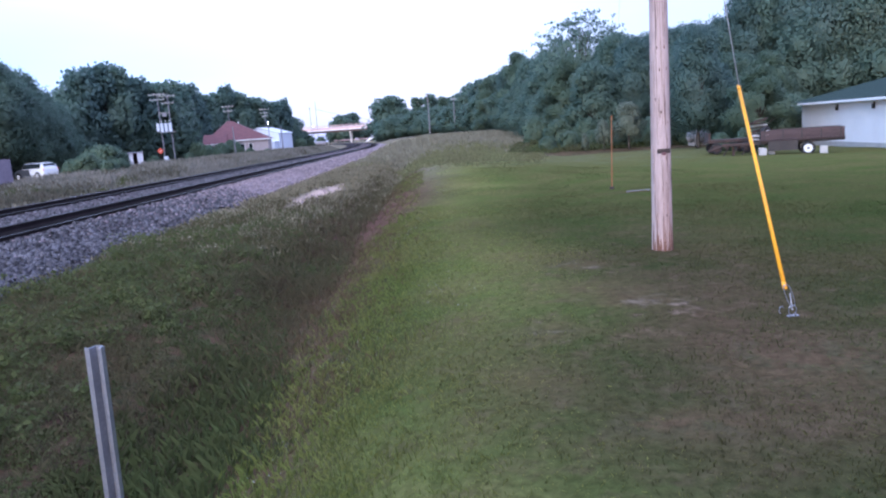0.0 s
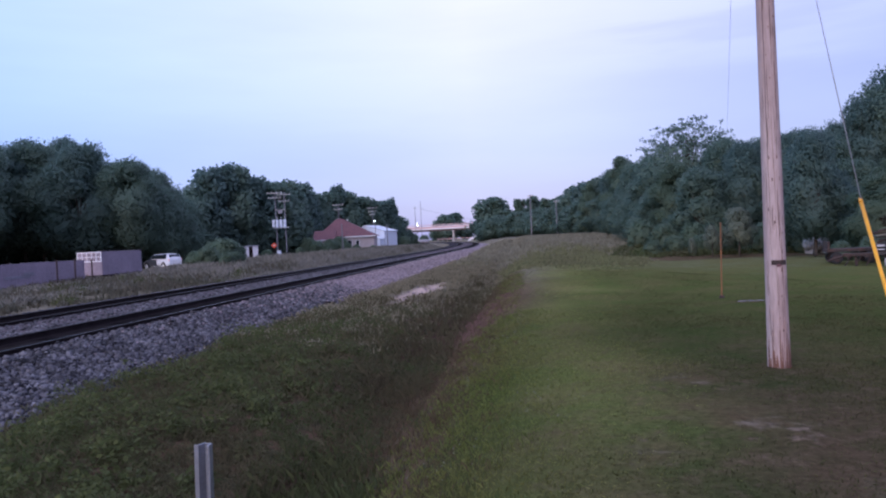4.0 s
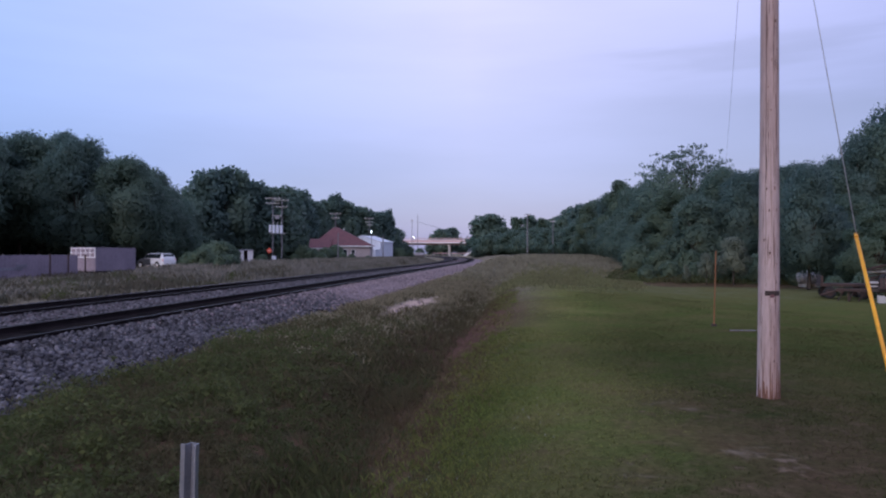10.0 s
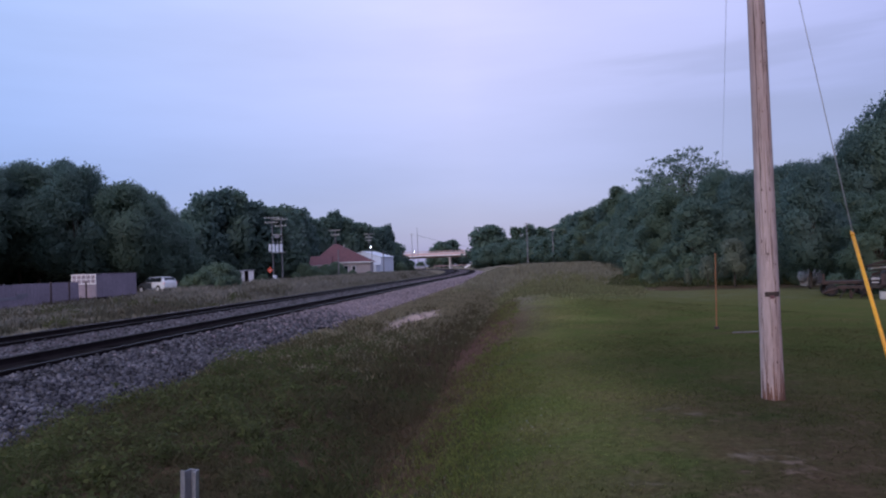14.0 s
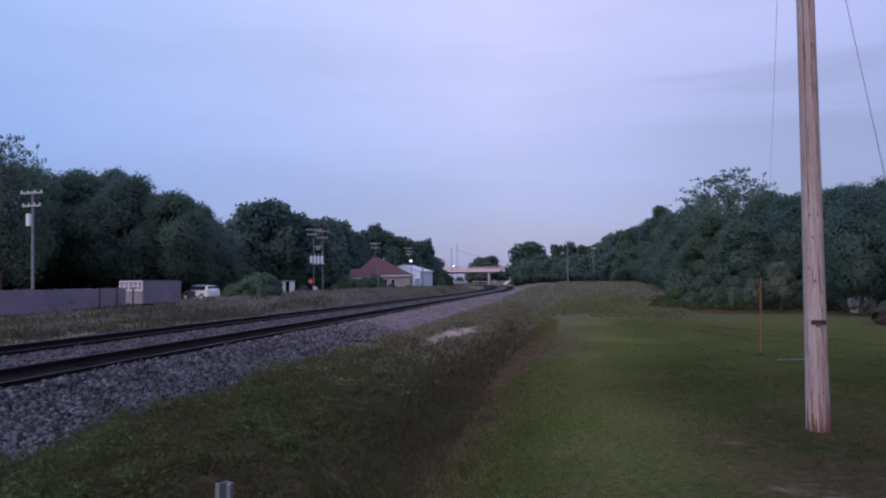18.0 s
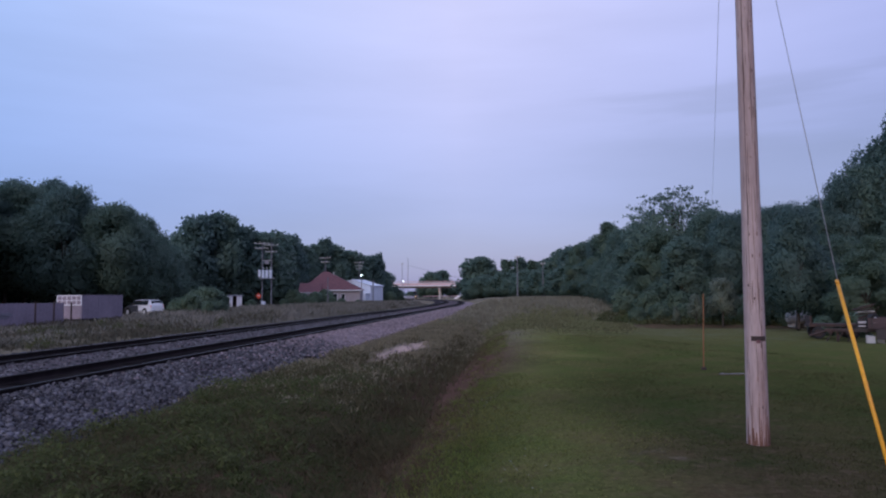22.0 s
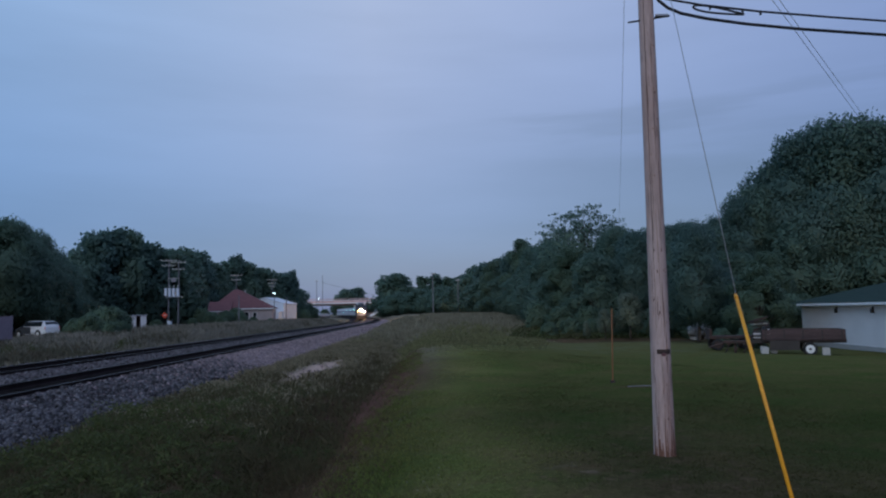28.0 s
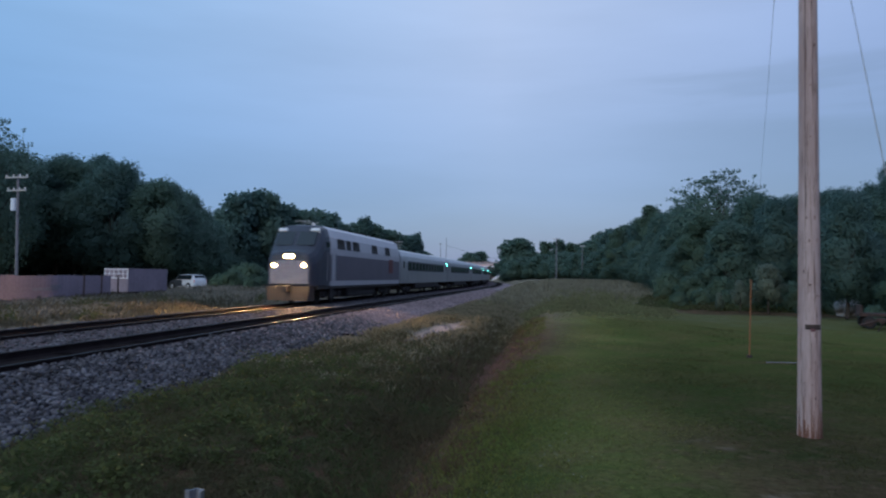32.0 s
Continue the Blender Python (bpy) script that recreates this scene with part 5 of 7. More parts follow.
def build_yard():
    # sheet-metal yard fence along the line
    f = thing("yard_fence", pose(-28.6, 42.6, gz(-28.6, 42.6)), "weathered grey sheet-metal yard fence with dark posts", "fence")
    rng = random.Random(3)
    y = 0.0
    while y > -32:
        w = 1.18
        h = 1.5 + rng.uniform(-0.02, 0.03)
        bm = bmesh.new()
        n = 8
        row = []
        for k in range(n + 1):
            xx = 0.012 * (1 if k % 2 else -1)
            row.append([bm.verts.new((xx + sx, y - w * k / n, zz)) for sx in (0.0, -0.012) for zz in (0.02, h)])
        for k in range(n):
            a, b = row[k], row[k + 1]
            for q in ((0, 1), (3, 2)):
                bm.faces.new((a[q[0]], a[q[1]], b[q[1]], b[q[0]]))
            bm.faces.new((a[1], a[3], b[3], b[1]))
        part("panel", bm, M["fence_metal"], f)
        y -= w + 0.003
    for k in range(11):
        part("post", box(-0.075, -3.0 * k - 0.5, 0.76, 0.07, 0.07, 1.56, 0.008), M["pole_far"], f)
    part("rail", box(-0.06, -16, 1.2, 0.05, 32, 0.08), M["pole_far"], f)
    part("paint_smear", box(0.03, -6.1, 0.72, 0.008, 2.0, 0.16, 0.003), M["metal_grey"], f, "pale paint smear")
    part("paint_smear", box(0.03, -5.2, 0.86, 0.008, 0.9, 0.2, 0.003), M["metal_grey"], f)
    # box trailer behind the end of the fence, with white-framed end doors
    t = thing("box_trailer", pose(-29.14, 46.4, gz(-29.14, 46.4)), "smooth grey box trailer with white-framed end doors", "trailer")
    part("body", box(0, 0, 1.14, 1.78, 4.9, 1.58, 0.06), M["fence_metal"], t)
    part("roof_cap", box(0, 0, 1.94, 1.8, 4.92, 0.04, 0.015), M["fence_metal"], t)
    for k in range(4):
        part("side_rib", box(0.893, -1.8 + k * 1.2, 1.14, 0.01, 0.03, 1.5), M["fence_metal"], t)
    part("chassis", box(0, 0, 0.34, 1.2, 4.8, 0.12), M["steel_dark"], t)
    for yy in (-0.5, 0.5):
        for xx in (-0.78, 0.78):
            wheel_parts(t, xx, yy, 0.32, 0.32, 0.2, M["galv"], "x")
    for zz in (1.30, 1.60, 1.90):
        part("door_bar", box(0, -2.47, zz, 1.74, 0.04, 0.055 if zz != 1.60 else 0.035, 0.006), M["trim"], t, "white door frame bar")
    for k in range(6):
        part("door_post", box(-0.84 + k * 0.336, -2.466, 1.60, 0.055 if k in (0, 5) else 0.035, 0.03, 0.62, 0.005), M["trim"], t, "white door frame post")
    for px, py in ((-28.1, 39.2), (-28.1, 40.9), (-28.1, 42.6)):
        q = thing("fence_post", pose(px, py, gz(px, py)), "dark timber post in front of the box trailer", "post", "dark posts")
        part("shaft", cyl((0, 0, -0.2), (0, 0, 1.55), 0.055, 0.05, 8), M["plank"], q)


build_yard()


def loft(sections, close_ends=True):
    """A skin over rings of equal length."""
    bm = bmesh.new()
    rings = [[bm.verts.new(p) for p in s] for s in sections]
    n = len(rings[0])
    for a, b in zip(rings, rings[1:]):
        for i in range(n):
            j = (i + 1) % n
            bm.faces.new((a[i], a[j], b[j], b[i]))
    if close_ends:
        bm.faces.new(rings[0][::-1])
        bm.faces.new(rings[-1])
    bmesh.ops.recalc_face_normals(bm, faces=bm.faces)
    return bm


def car_ring(x, w, lo, belt, top, wr):
    """A cross-section of the car: sill, swelling side, belt line, leaning window side, rounded roof."""
    half = [(w * 0.96, lo), (w, lo + (belt - lo) * 0.5), (w * 0.97, belt), (wr, belt + (top - belt) * 0.84), (wr * 0.8, top - 0.015 * (top - belt > 0.1)), (wr * 0.4, top)]
    return [(x, y, z) for y, z in half] + [(x, -y, z) for y, z in reversed(half)]


def build_car():
    x, y = polar(28.65, 80)
    t = thing("station_wagon", pose(x, y, gz(x, y), rz=153), "white estate car merged with a dark car's front in rough grass", "car")
    part("body", loft([car_ring(*a) for a in ((-2.3, 0.74, 0.5, 0.86, 0.9, 0.6), (-2.24, 0.82, 0.36, 0.98, 1.12, 0.68), (-2.0, 0.86, 0.3, 1.02, 1.44, 0.69), (-1.7, 0.88, 0.28, 1.03, 1.54, 0.70), (-0.6, 0.89, 0.28, 1.03, 1.58, 0.71), (0.25, 0.89, 0.28, 1.02, 1.56, 0.71), (0.62, 0.885, 0.28, 1.01, 1.55, 0.70))]), M["carwhite"], t, smooth=False)
    # dark front stands in for a separate dark car parked before it
    part("front_end", loft([car_ring(*a) for a in ((0.622, 0.885, 0.28, 1.01, 1.54, 0.70), (1.25, 0.87, 0.28, 1.0, 1.06, 0.70), (1.8, 0.85, 0.3, 0.88, 0.97, 0.66), (2.15, 0.78, 0.34, 0.78, 0.86, 0.6), (2.32, 0.66, 0.42, 0.66, 0.7, 0.5))]), M["cardark"], t, "dark bonnet and wings standing in for a second parked car")
    part("rear_window", box(-2.13, 0, 1.27, 0.02, 1.2, 0.46, 0.0, None, Matrix.Rotation(0.46, 4, "Y")), M["glass"], t)
    part("windscreen", box(0.965, 0, 1.32, 0.70, 1.2, 0.02, 0.0, None, Matrix.Rotation(0.66, 4, "Y")), M["glass"], t)
    for q in (-1, 1):
        lean = Matrix.Rotation(q * 0.33, 4, "X")
        for x0, w2 in ((-1.62, 0.56), (-0.84, 0.96), (0.16, 0.98)):
            part("side_window", box(x0, q * 0.81, 1.27, w2, 0.03, 0.48, 0.01, None, lean), M["glass"], t)
        part("roof_bar", cyl((-1.75, q * 0.56, 1.60), (0.0, q * 0.56, 1.61), 0.02, seg=6), M["cardark"], t)
        part("tail_light", box(-2.25, q * 0.72, 0.86, 0.06, 0.14, 0.26, 0.02), M["redsign"], t)
        part("headlight", box(2.2, q * 0.55, 0.68, 0.1, 0.28, 0.12, 0.03), M["hubwhite"], t)
        # dark side panel added for the same second car
        part("front_door", box(0.14, q * 0.89, 0.66, 0.96, 0.03, 0.66, 0.012), M["cardark"], t, "dark door panel standing in for the second car")
        part("door_handle", box(-0.55, q * 0.89, 0.88, 0.14, 0.03, 0.03), M["cardark"], t)
        part("mirror", box(0.78, q * 0.96, 1.04, 0.1, 0.16, 0.12, 0.03), M["cardark"], t)
        part("sill_trim", box(-0.1, q * 0.885, 0.42, 2.1, 0.03, 0.07), M["cardark"], t)
        for x0 in (-1.42, 1.42):
            part("wheel_arch", cyl((x0, q * 0.70, 0.36), (x0, q * 0.895, 0.36), 0.37, seg=20), M["rubber"], t)
            wheel_parts(t, x0, q * 0.80, 0.32, 0.32, 0.21, M["hubwhite"], "y")
    part("rear_bumper", box(-2.32, 0, 0.5, 0.14, 1.5, 0.2, 0.04), M["carwhite"], t)
    part("front_bumper", box(2.3, 0, 0.46, 0.16, 1.4, 0.2, 0.04), M["cardark"], t)
    part("number_plate", box(-2.395, 0, 0.62, 0.01, 0.32, 0.15), M["hubwhite"], t)


build_car()


def make_line_pole(name, az, d, h, arms, label, group, lean=0.0):
    x, y = polar(az, d)
    t = thing(name, pose(x, y, gz(x, y), ry=lean), label, "utility pole", group)
    part("shaft", cyl((0, 0, -0.3), (0, 0, h), 0.13, 0.09, 10), M["pole_far"], t)
    for dz, w in arms:
        a = part("crossarm", box(0, -0.14, h - dz, w, 0.12, 0.13, 0.01), M["block"], t)
        for k in range(4):
            part("insulator", cyl((-w / 2 + 0.1 + k * (w - 0.2) / 3, -0.14, h - dz + 0.06), (-w / 2 + 0.1 + k * (w - 0.2) / 3, -0.14, h - dz + 0.24), 0.05, 0.06, 8), M["hubwhite"], a)
    return t


g = "line poles west of the tracks"
p = make_line_pole("utility_pole", 39.85, 66, 9.4, ((0.25, 2.0), (1.3, 1.7)), "grey utility pole with two crossarms and a transformer", g, -1.0)
tr = part("transformer", cyl((-0.34, 0, 6.5), (-0.34, 0, 7.4), 0.24, seg=16), M["metal_white"], p, "pale drum transformer")
part("lid", cyl((-0.34, 0, 7.4), (-0.34, 0, 7.48), 0.26, 0.2, 16), M["metal_white"], tr)
make_line_pole("utility_pole", 15.2, 168, 11.0, ((0.2, 2.6), (1.2, 2.0)), "utility pole with pale crossarms by the red-roofed house", g)
make_line_pole("utility_pole", 12.51, 192, 11.1, ((0.2, 2.6), (1.1, 2.2), (1.9, 1.6)), "utility pole with three pale crossarms behind the shed", g)
make_line_pole("utility_pole", 9.06, 300, 16.0, ((0.6, 1.6),), "tall dark pole near the overpass", "poles by the overpass")
make_line_pole("utility_pole", 8.6, 300, 18.2, (), "tall bare pole near the overpass", "poles by the overpass")
make_line_pole("utility_pole", -0.26, 150, 8.9, ((0.3, 1.2),), "weathered pole in the tall grass field", "poles in the field")
make_line_pole("utility_pole", -2.3, 160, 7.9, ((0.3, 1.2),), "weathered pole in the tall grass field", "poles in the field")
make_line_pole("utility_pole", 11.4, 138, 5.1, (), "short grey pole in front of the white shed", "short poles")
make_line_pole("utility_pole", 15.0, 140, 5.6, (), "thin pole in front of the red-roofed house", "short poles")


def build_hframe():
    x, y = polar(19.75, 122)
    t = thing("transformer_rack", pose(x, y, gz(x, y), rz=12), "two-pole rack carrying grey transformers and crossarms", "utility pole")
    for s in (-0.75, 0.75):
        part("shaft", cyl((s, 0, -0.3), (s, 0, 10.9), 0.115, 0.085, 10), M["pole_far"], t)
    for px, z, w in ((-0.75, 10.75, 2.5), (-0.75, 9.95, 2.2), (0.75, 10.45, 2.3), (0.75, 9.35, 1.9)):
        a = part("crossarm", box(px - 0.05, -0.17, z, w, 0.09, 0.1), M["block"], t, "pale timber crossarm")
        for k in range(4):
            part("insulator", cyl((px - 0.05 - w / 2 + 0.1 + k * (w - 0.2) / 3, -0.17, z + 0.05), (px - 0.05 - w / 2 + 0.1 + k * (w - 0.2) / 3, -0.17, z + 0.2), 0.04, 0.05, 8), M["hubwhite"], a)
    part("brace_beam", box(0, -0.14, 7.9, 1.7, 0.1, 0.1), M["block"], t)
    part("switch_box", box(0, -0.2, 7.55, 0.7, 0.2, 0.5, 0.03), M["metal_grey"], t)
    part("platform", box(0.1, -0.3, 4.9, 2.5, 0.9, 0.12), M["galv"], t)
    for k in range(3):
        c = part("transformer", cyl((-0.55 + k * 0.62, -0.35, 4.98), (-0.55 + k * 0.62, -0.35, 6.3), 0.25, seg=16), M["metal_white"], t, "pale grey drum transformer")
        part("bushing", cyl((-0.55 + k * 0.62, -0.35, 6.5), (-0.55 + k * 0.62, -0.35, 6.75), 0.06, 0.04, 8), M["hubwhite"], c)
    part("arrester_box", box(-1.15, -0.3, 5.7, 0.4, 0.4, 1.2, 0.02), M["metal_white"], t)
    # red crossing target and a pale cabinet at its foot
    x, y = polar(20.35, 118)
    s = thing("target_signal", pose(x, y, gz(x, y)), "red diamond sign on a post beside the rack", "sign")
    part("post", cyl((0, 0, 0), (0, 0, 2.3), 0.05, seg=8), M["steel_dark"], s)
    part("sign_face", box(0, -0.06, 2.0, 0.72, 0.03, 0.72, 0.01, None, Matrix.Rotation(pi / 4, 4, "Y")), M["redsign"], s, "red diamond face")
    part("sign_bar", box(0, -0.079, 2.0, 0.4, 0.006, 0.1, 0.002), M["hubwhite"], s, "pale bar across the face")
    x, y = polar(20.0, 117)
    s = thing("cabinet", pose(x, y, gz(x, y)), "small pale equipment cabinet by the poles", "cabinet")
    part("body", box(0, 0, 0.55, 0.6, 0.5, 1.1, 0.03), M["metal_white"], s)
    part("door", box(0, -0.26, 0.55, 0.5, 0.02, 0.95), M["metal_white"], s)
    x, y = polar(22.18, 112)
    s = thing("small_shed", pose(x, y, gz(x, y), rz=22), "small white boarded shed with a dark panel drawn for the doorway's shaded inside among shrubs", "shed")
    for px, w in ((-0.68, 0.9), (0.72, 0.78)):
        f = part("front_wall", box(px, -0.8, 1.0, w, 0.06, 1.95), M["siding"], s)
        for k in range(4):
            part("batten", box(px - w / 2 + (k + 0.5) * w / 4, -0.837, 1.0, 0.03, 0.015, 1.9), M["siding"], f)
    for px in (-1.11, 1.09):
        part("side_wall", box(px, 0.03, 1.0, 0.06, 1.6, 1.95), M["siding"], s)
    part("back_wall", box(0, 0.83, 1.0, 2.14, 0.06, 1.95), M["plank"], s)
    part("lintel", box(0.05, -0.8, 1.88, 0.55, 0.05, 0.18), M["plank"], s)
    part("roof_sheet", box(0, 0, 2.03, 2.5, 2.0, 0.06, 0.01, None, Matrix.Rotation(0.05, 4, "X")), M["metal_grey"], s)


build_hframe()


def build_red_house():
    x, y = polar(14.55, 163)
    a = 8
    t = thing("red_roofed_house", pose(x, y, gz(x, y), rz=a), "cream house with a steep red hipped roof", "house")
    W, D, H = 12.6, 9.0, 3.2
    part("wall_front", box(0, -D / 2 + 0.1, H / 2, W, 0.2, H), M["stucco"], t)
    part("wall_back", box(0, D / 2 - 0.1, H / 2, W, 0.2, H), M["stucco"], t)
    for s in (-1, 1):
        part("wall_side", box(s * (W / 2 - 0.1), 0, H / 2, 0.2, D - 0.4, H), M["stucco"], t)
    o = 0.6
    bm = bmesh.new()
    ap = 4.3
    v = [bm.verts.new(p) for p in ((-W / 2 - o, -D / 2 - o, H), (W / 2 + o, -D / 2 - o, H), (W / 2 + o, D / 2 + o, H), (-W / 2 - o, D / 2 + o, H), (-2.3, 0, H + ap), (-1.3, 0, H + ap))]
    for f in ((0, 1, 5, 4), (1, 2, 5), (2, 3, 4, 5), (3, 0, 4), (3, 2, 1, 0)):
        bm.faces.new([v[i] for i in f])
    part("roof", bm, M["roof_red"], t, "steep red roof")
    bm = bmesh.new()
    v = [bm.verts.new(p) for p in ((-W / 2 - 0.7, -D / 2 - 2.2, H - 0.5), (-W / 2 + 4.2, -D / 2 - 2.2, H - 0.5), (-W / 2 + 4.2, -D / 2 + 2, H - 0.4), (-W / 2 - 0.7, -D / 2 + 2, H - 0.4), (-W / 2 - 0.7, -D / 2 + 1, H + 1.6), (-W / 2 + 4.2, -D / 2 + 1, H + 1.6))]
    for f in ((0, 1, 5, 4), (1, 2, 5), (2, 3, 4, 5), (3, 0, 4), (3, 2, 1, 0)):
        bm.faces.new([v[i] for i in f])
    part("porch_roof", bm, M["roof_red"], t)
    part("porch_wall", box(-W / 2 + 1.9, -D / 2 - 1.8, (H - 0.6) / 2, 4.2, 0.2, H - 0.6), M["stucco"], t)
    part("fascia", box(0, -D / 2 - o - 0.02, H - 0.05, W + 2 * o, 0.05, 0.2), M["trim"], t)
    part("fascia", box(-W / 2 + 1.75, -D / 2 - 2.22, H - 0.55, 4.9, 0.05, 0.16), M["trim"], t)
    for cx, cy, w, h, z in ((-W / 2 + 0.9, -D / 2 - 1.92, 0.9, 1.7, 1.3), (0.9, -D / 2 - 0.02, 1.0, 1.6, 1.7), (2.6, -D / 2 - 0.02, 0.9, 1.3, 1.8)):
        wd = part("window", box(cx, cy, z, w, 0.06, h), M["trim"], t, "white framed window")
        part("pane", box(cx, cy - 0.035, z, w - 0.2, 0.02, h - 0.2), M["glass"], wd)
    part("door", box(-0.6, -D / 2 - 0.03, 1.05, 1.0, 0.06, 2.1), M["cardark"], t)
    part("roof_vent", cyl((0.1, -0.6, H + 3.4), (0.1, -0.6, H + 4.1), 0.09, seg=8), M["hubwhite"], t)


build_red_house()


def build_shed():
    W, D, He, Hr = 10.0, 8.2, 4.4, 5.9
    m = pose(*polar(11.6, 175), 0.0, rz=-11) @ pose(-W / 2, D / 2, 0)
    m.translation.z = gz(m.translation.x, m.translation.y)
    t = thing("metal_shed", m, "white sheet-metal shed with a low gable roof", "shed")
    # gable end looks down the line, the long side faces the tracks
    bm = bmesh.new()
    pts = [(-W / 2, 0), (W / 2, 0), (W / 2, He), (0, Hr), (-W / 2, He)]
    a = [bm.verts.new((px, -D / 2, pz)) for px, pz in pts]
    b = [bm.verts.new((px, -D / 2 + 0.1, pz)) for px, pz in pts]
    bm.faces.new(a)
    bm.faces.new(b[::-1])
    for i in range(5):
        j = (i + 1) % 5
        bm.faces.new((a[i], a[j], b[j], b[i]))
    part("gable_wall", bm, M["metal_white"], t, "white metal gable end")
    for s in (-1, 1):
        w = part("side_wall", box(s * (W / 2 - 0.05), 0.05, He / 2, 0.1, D - 0.1, He), M["metal_white"], t)
        for k in range(12):
            part("rib", box(s * (W / 2 + 0.012), -D / 2 + 0.4 + k * 0.67, He / 2, 0.03, 0.05, He - 0.05), M["metal_white"], w)
    part("back_wall", box(0, D / 2 - 0.05, He / 2, W, 0.1, He), M["metal_white"], t)
    for s in (-1, 1):
        bm = bmesh.new()
        e = [(s * (W / 2 + 0.25), He - 0.08), (0, Hr + 0.03)]
        v = [bm.verts.new((px, yy, pz + dz)) for dz in (0, 0.08) for yy in (-D / 2 - 0.25, D / 2 + 0.2) for px, pz in e]
        for f in ((0, 1, 3, 2), (4, 6, 7, 5), (0, 4, 5, 1), (2, 3, 7, 6), (0, 2, 6, 4), (1, 5, 7, 3)):
            bm.faces.new([v[i] for i in f])
        bmesh.ops.recalc_face_normals(bm, faces=bm.faces)
        part("roof_sheet", bm, M["metal_white"], t)
    for k in range(13):
        part("rib", box(-W / 2 + 0.5 + k * 0.75, -D / 2 - 0.012, He / 2, 0.05, 0.03, He - 0.05), M["metal_white"], t)
    l = thing("lean_to", m @ pose(3.1, -D / 2 - 1.3, 0), "small white lean-to beside the shed", "shed")
    part("walls", box(0, 0, 1.2, 3.3, 2.5, 2.4), M["metal_white"], l)
    part("roof_sheet", box(0, 0, 2.62, 3.7, 2.6, 0.08, 0.0, None, Matrix.Rotation(0.1, 4, "Y")), M["metal_white"], l)
    # flat dark panel on the solid wall gives the doorway's shade
    part("shade_panel", box(-0.6, -1.265, 0.9, 1.3, 0.03, 1.8), M["grill"], l, "dark panel drawn for the doorway's shaded inside")
    for az, d, w in ((11.0, 138, 1.4), (10.4, 140, 1.2), (13.4, 141, 2.0), (9.7, 180, 1.6)):
        x, y = polar(az, d)
        b = thing("scrap_heap", pose(x, y, gz(x, y)), "dark heap of scrap beside the shed", "scrap", "scrap heaps")
        rng = random.Random(int(az * 10))
        for k in range(6):
            part("piece", box(rng.uniform(-w, w) * 0.5, rng.uniform(-0.4, 0.4), 0.25 + rng.uniform(0, 0.2), rng.uniform(0.4, 0.9), rng.uniform(0.3, 0.7), rng.uniform(0.3, 0.7), 0.03, None, Matrix.Rotation(rng.uniform(-0.6, 0.6), 4, "Z")), M["steel_dark"], b)
    for az, d, h in ((12.35, 145, 6.05), (8.92, 330, 8.9), (9.18, 288, 1.9)):
        x, y = polar(az, d)
        l = thing("yard_light", pose(x, y, gz(x, y)), "lit yard lamp on a pole", "street lamp", "yard lamps")
        part("pole", cyl((0, 0.3, 0), (0, 0.3, h + 0.2), 0.08, 0.06, 8), M["pole_far"], l)
        part("arm", cyl((0, 0.3, h + 0.1), (0, 0, h + 0.2), 0.03, seg=6), M["galv"], l)
        bm = bmesh.new()
        bmesh.ops.create_uvsphere(bm, u_segments=14, v_segments=10, radius=0.10 if az > 10 else (0.12 if h > 3 else 0.17))
        bmesh.ops.translate(bm, vec=(0, 0, h), verts=bm.verts)
        part("globe", bm, M["yardlamp"], l, "glowing lamp globe", True)
        part("hood", cyl((0, 0, h + 0.18), (0, 0, h + 0.34), 0.3, 0.1, 14), M["galv"], l)
    # pale tank wagons of scrap by the overpass
    for az in (9.35, 8.75, 8.3):
        x, y = polar(az, 290)
        b = thing("storage_tank", pose(x, y, gz(x, y)), "pale storage drum near the overpass", "tank", "storage drums")
        part("shell", cyl((-1.2, 0, 1.1), (1.2, 0, 1.1), 0.8, seg=16), M["metal_grey"], b)
        for s in (-0.8, 0.8):
            part("cradle", box(s, 0, 0.25, 0.3, 1.6, 0.6), M["steel_dark"], b)


build_shed()


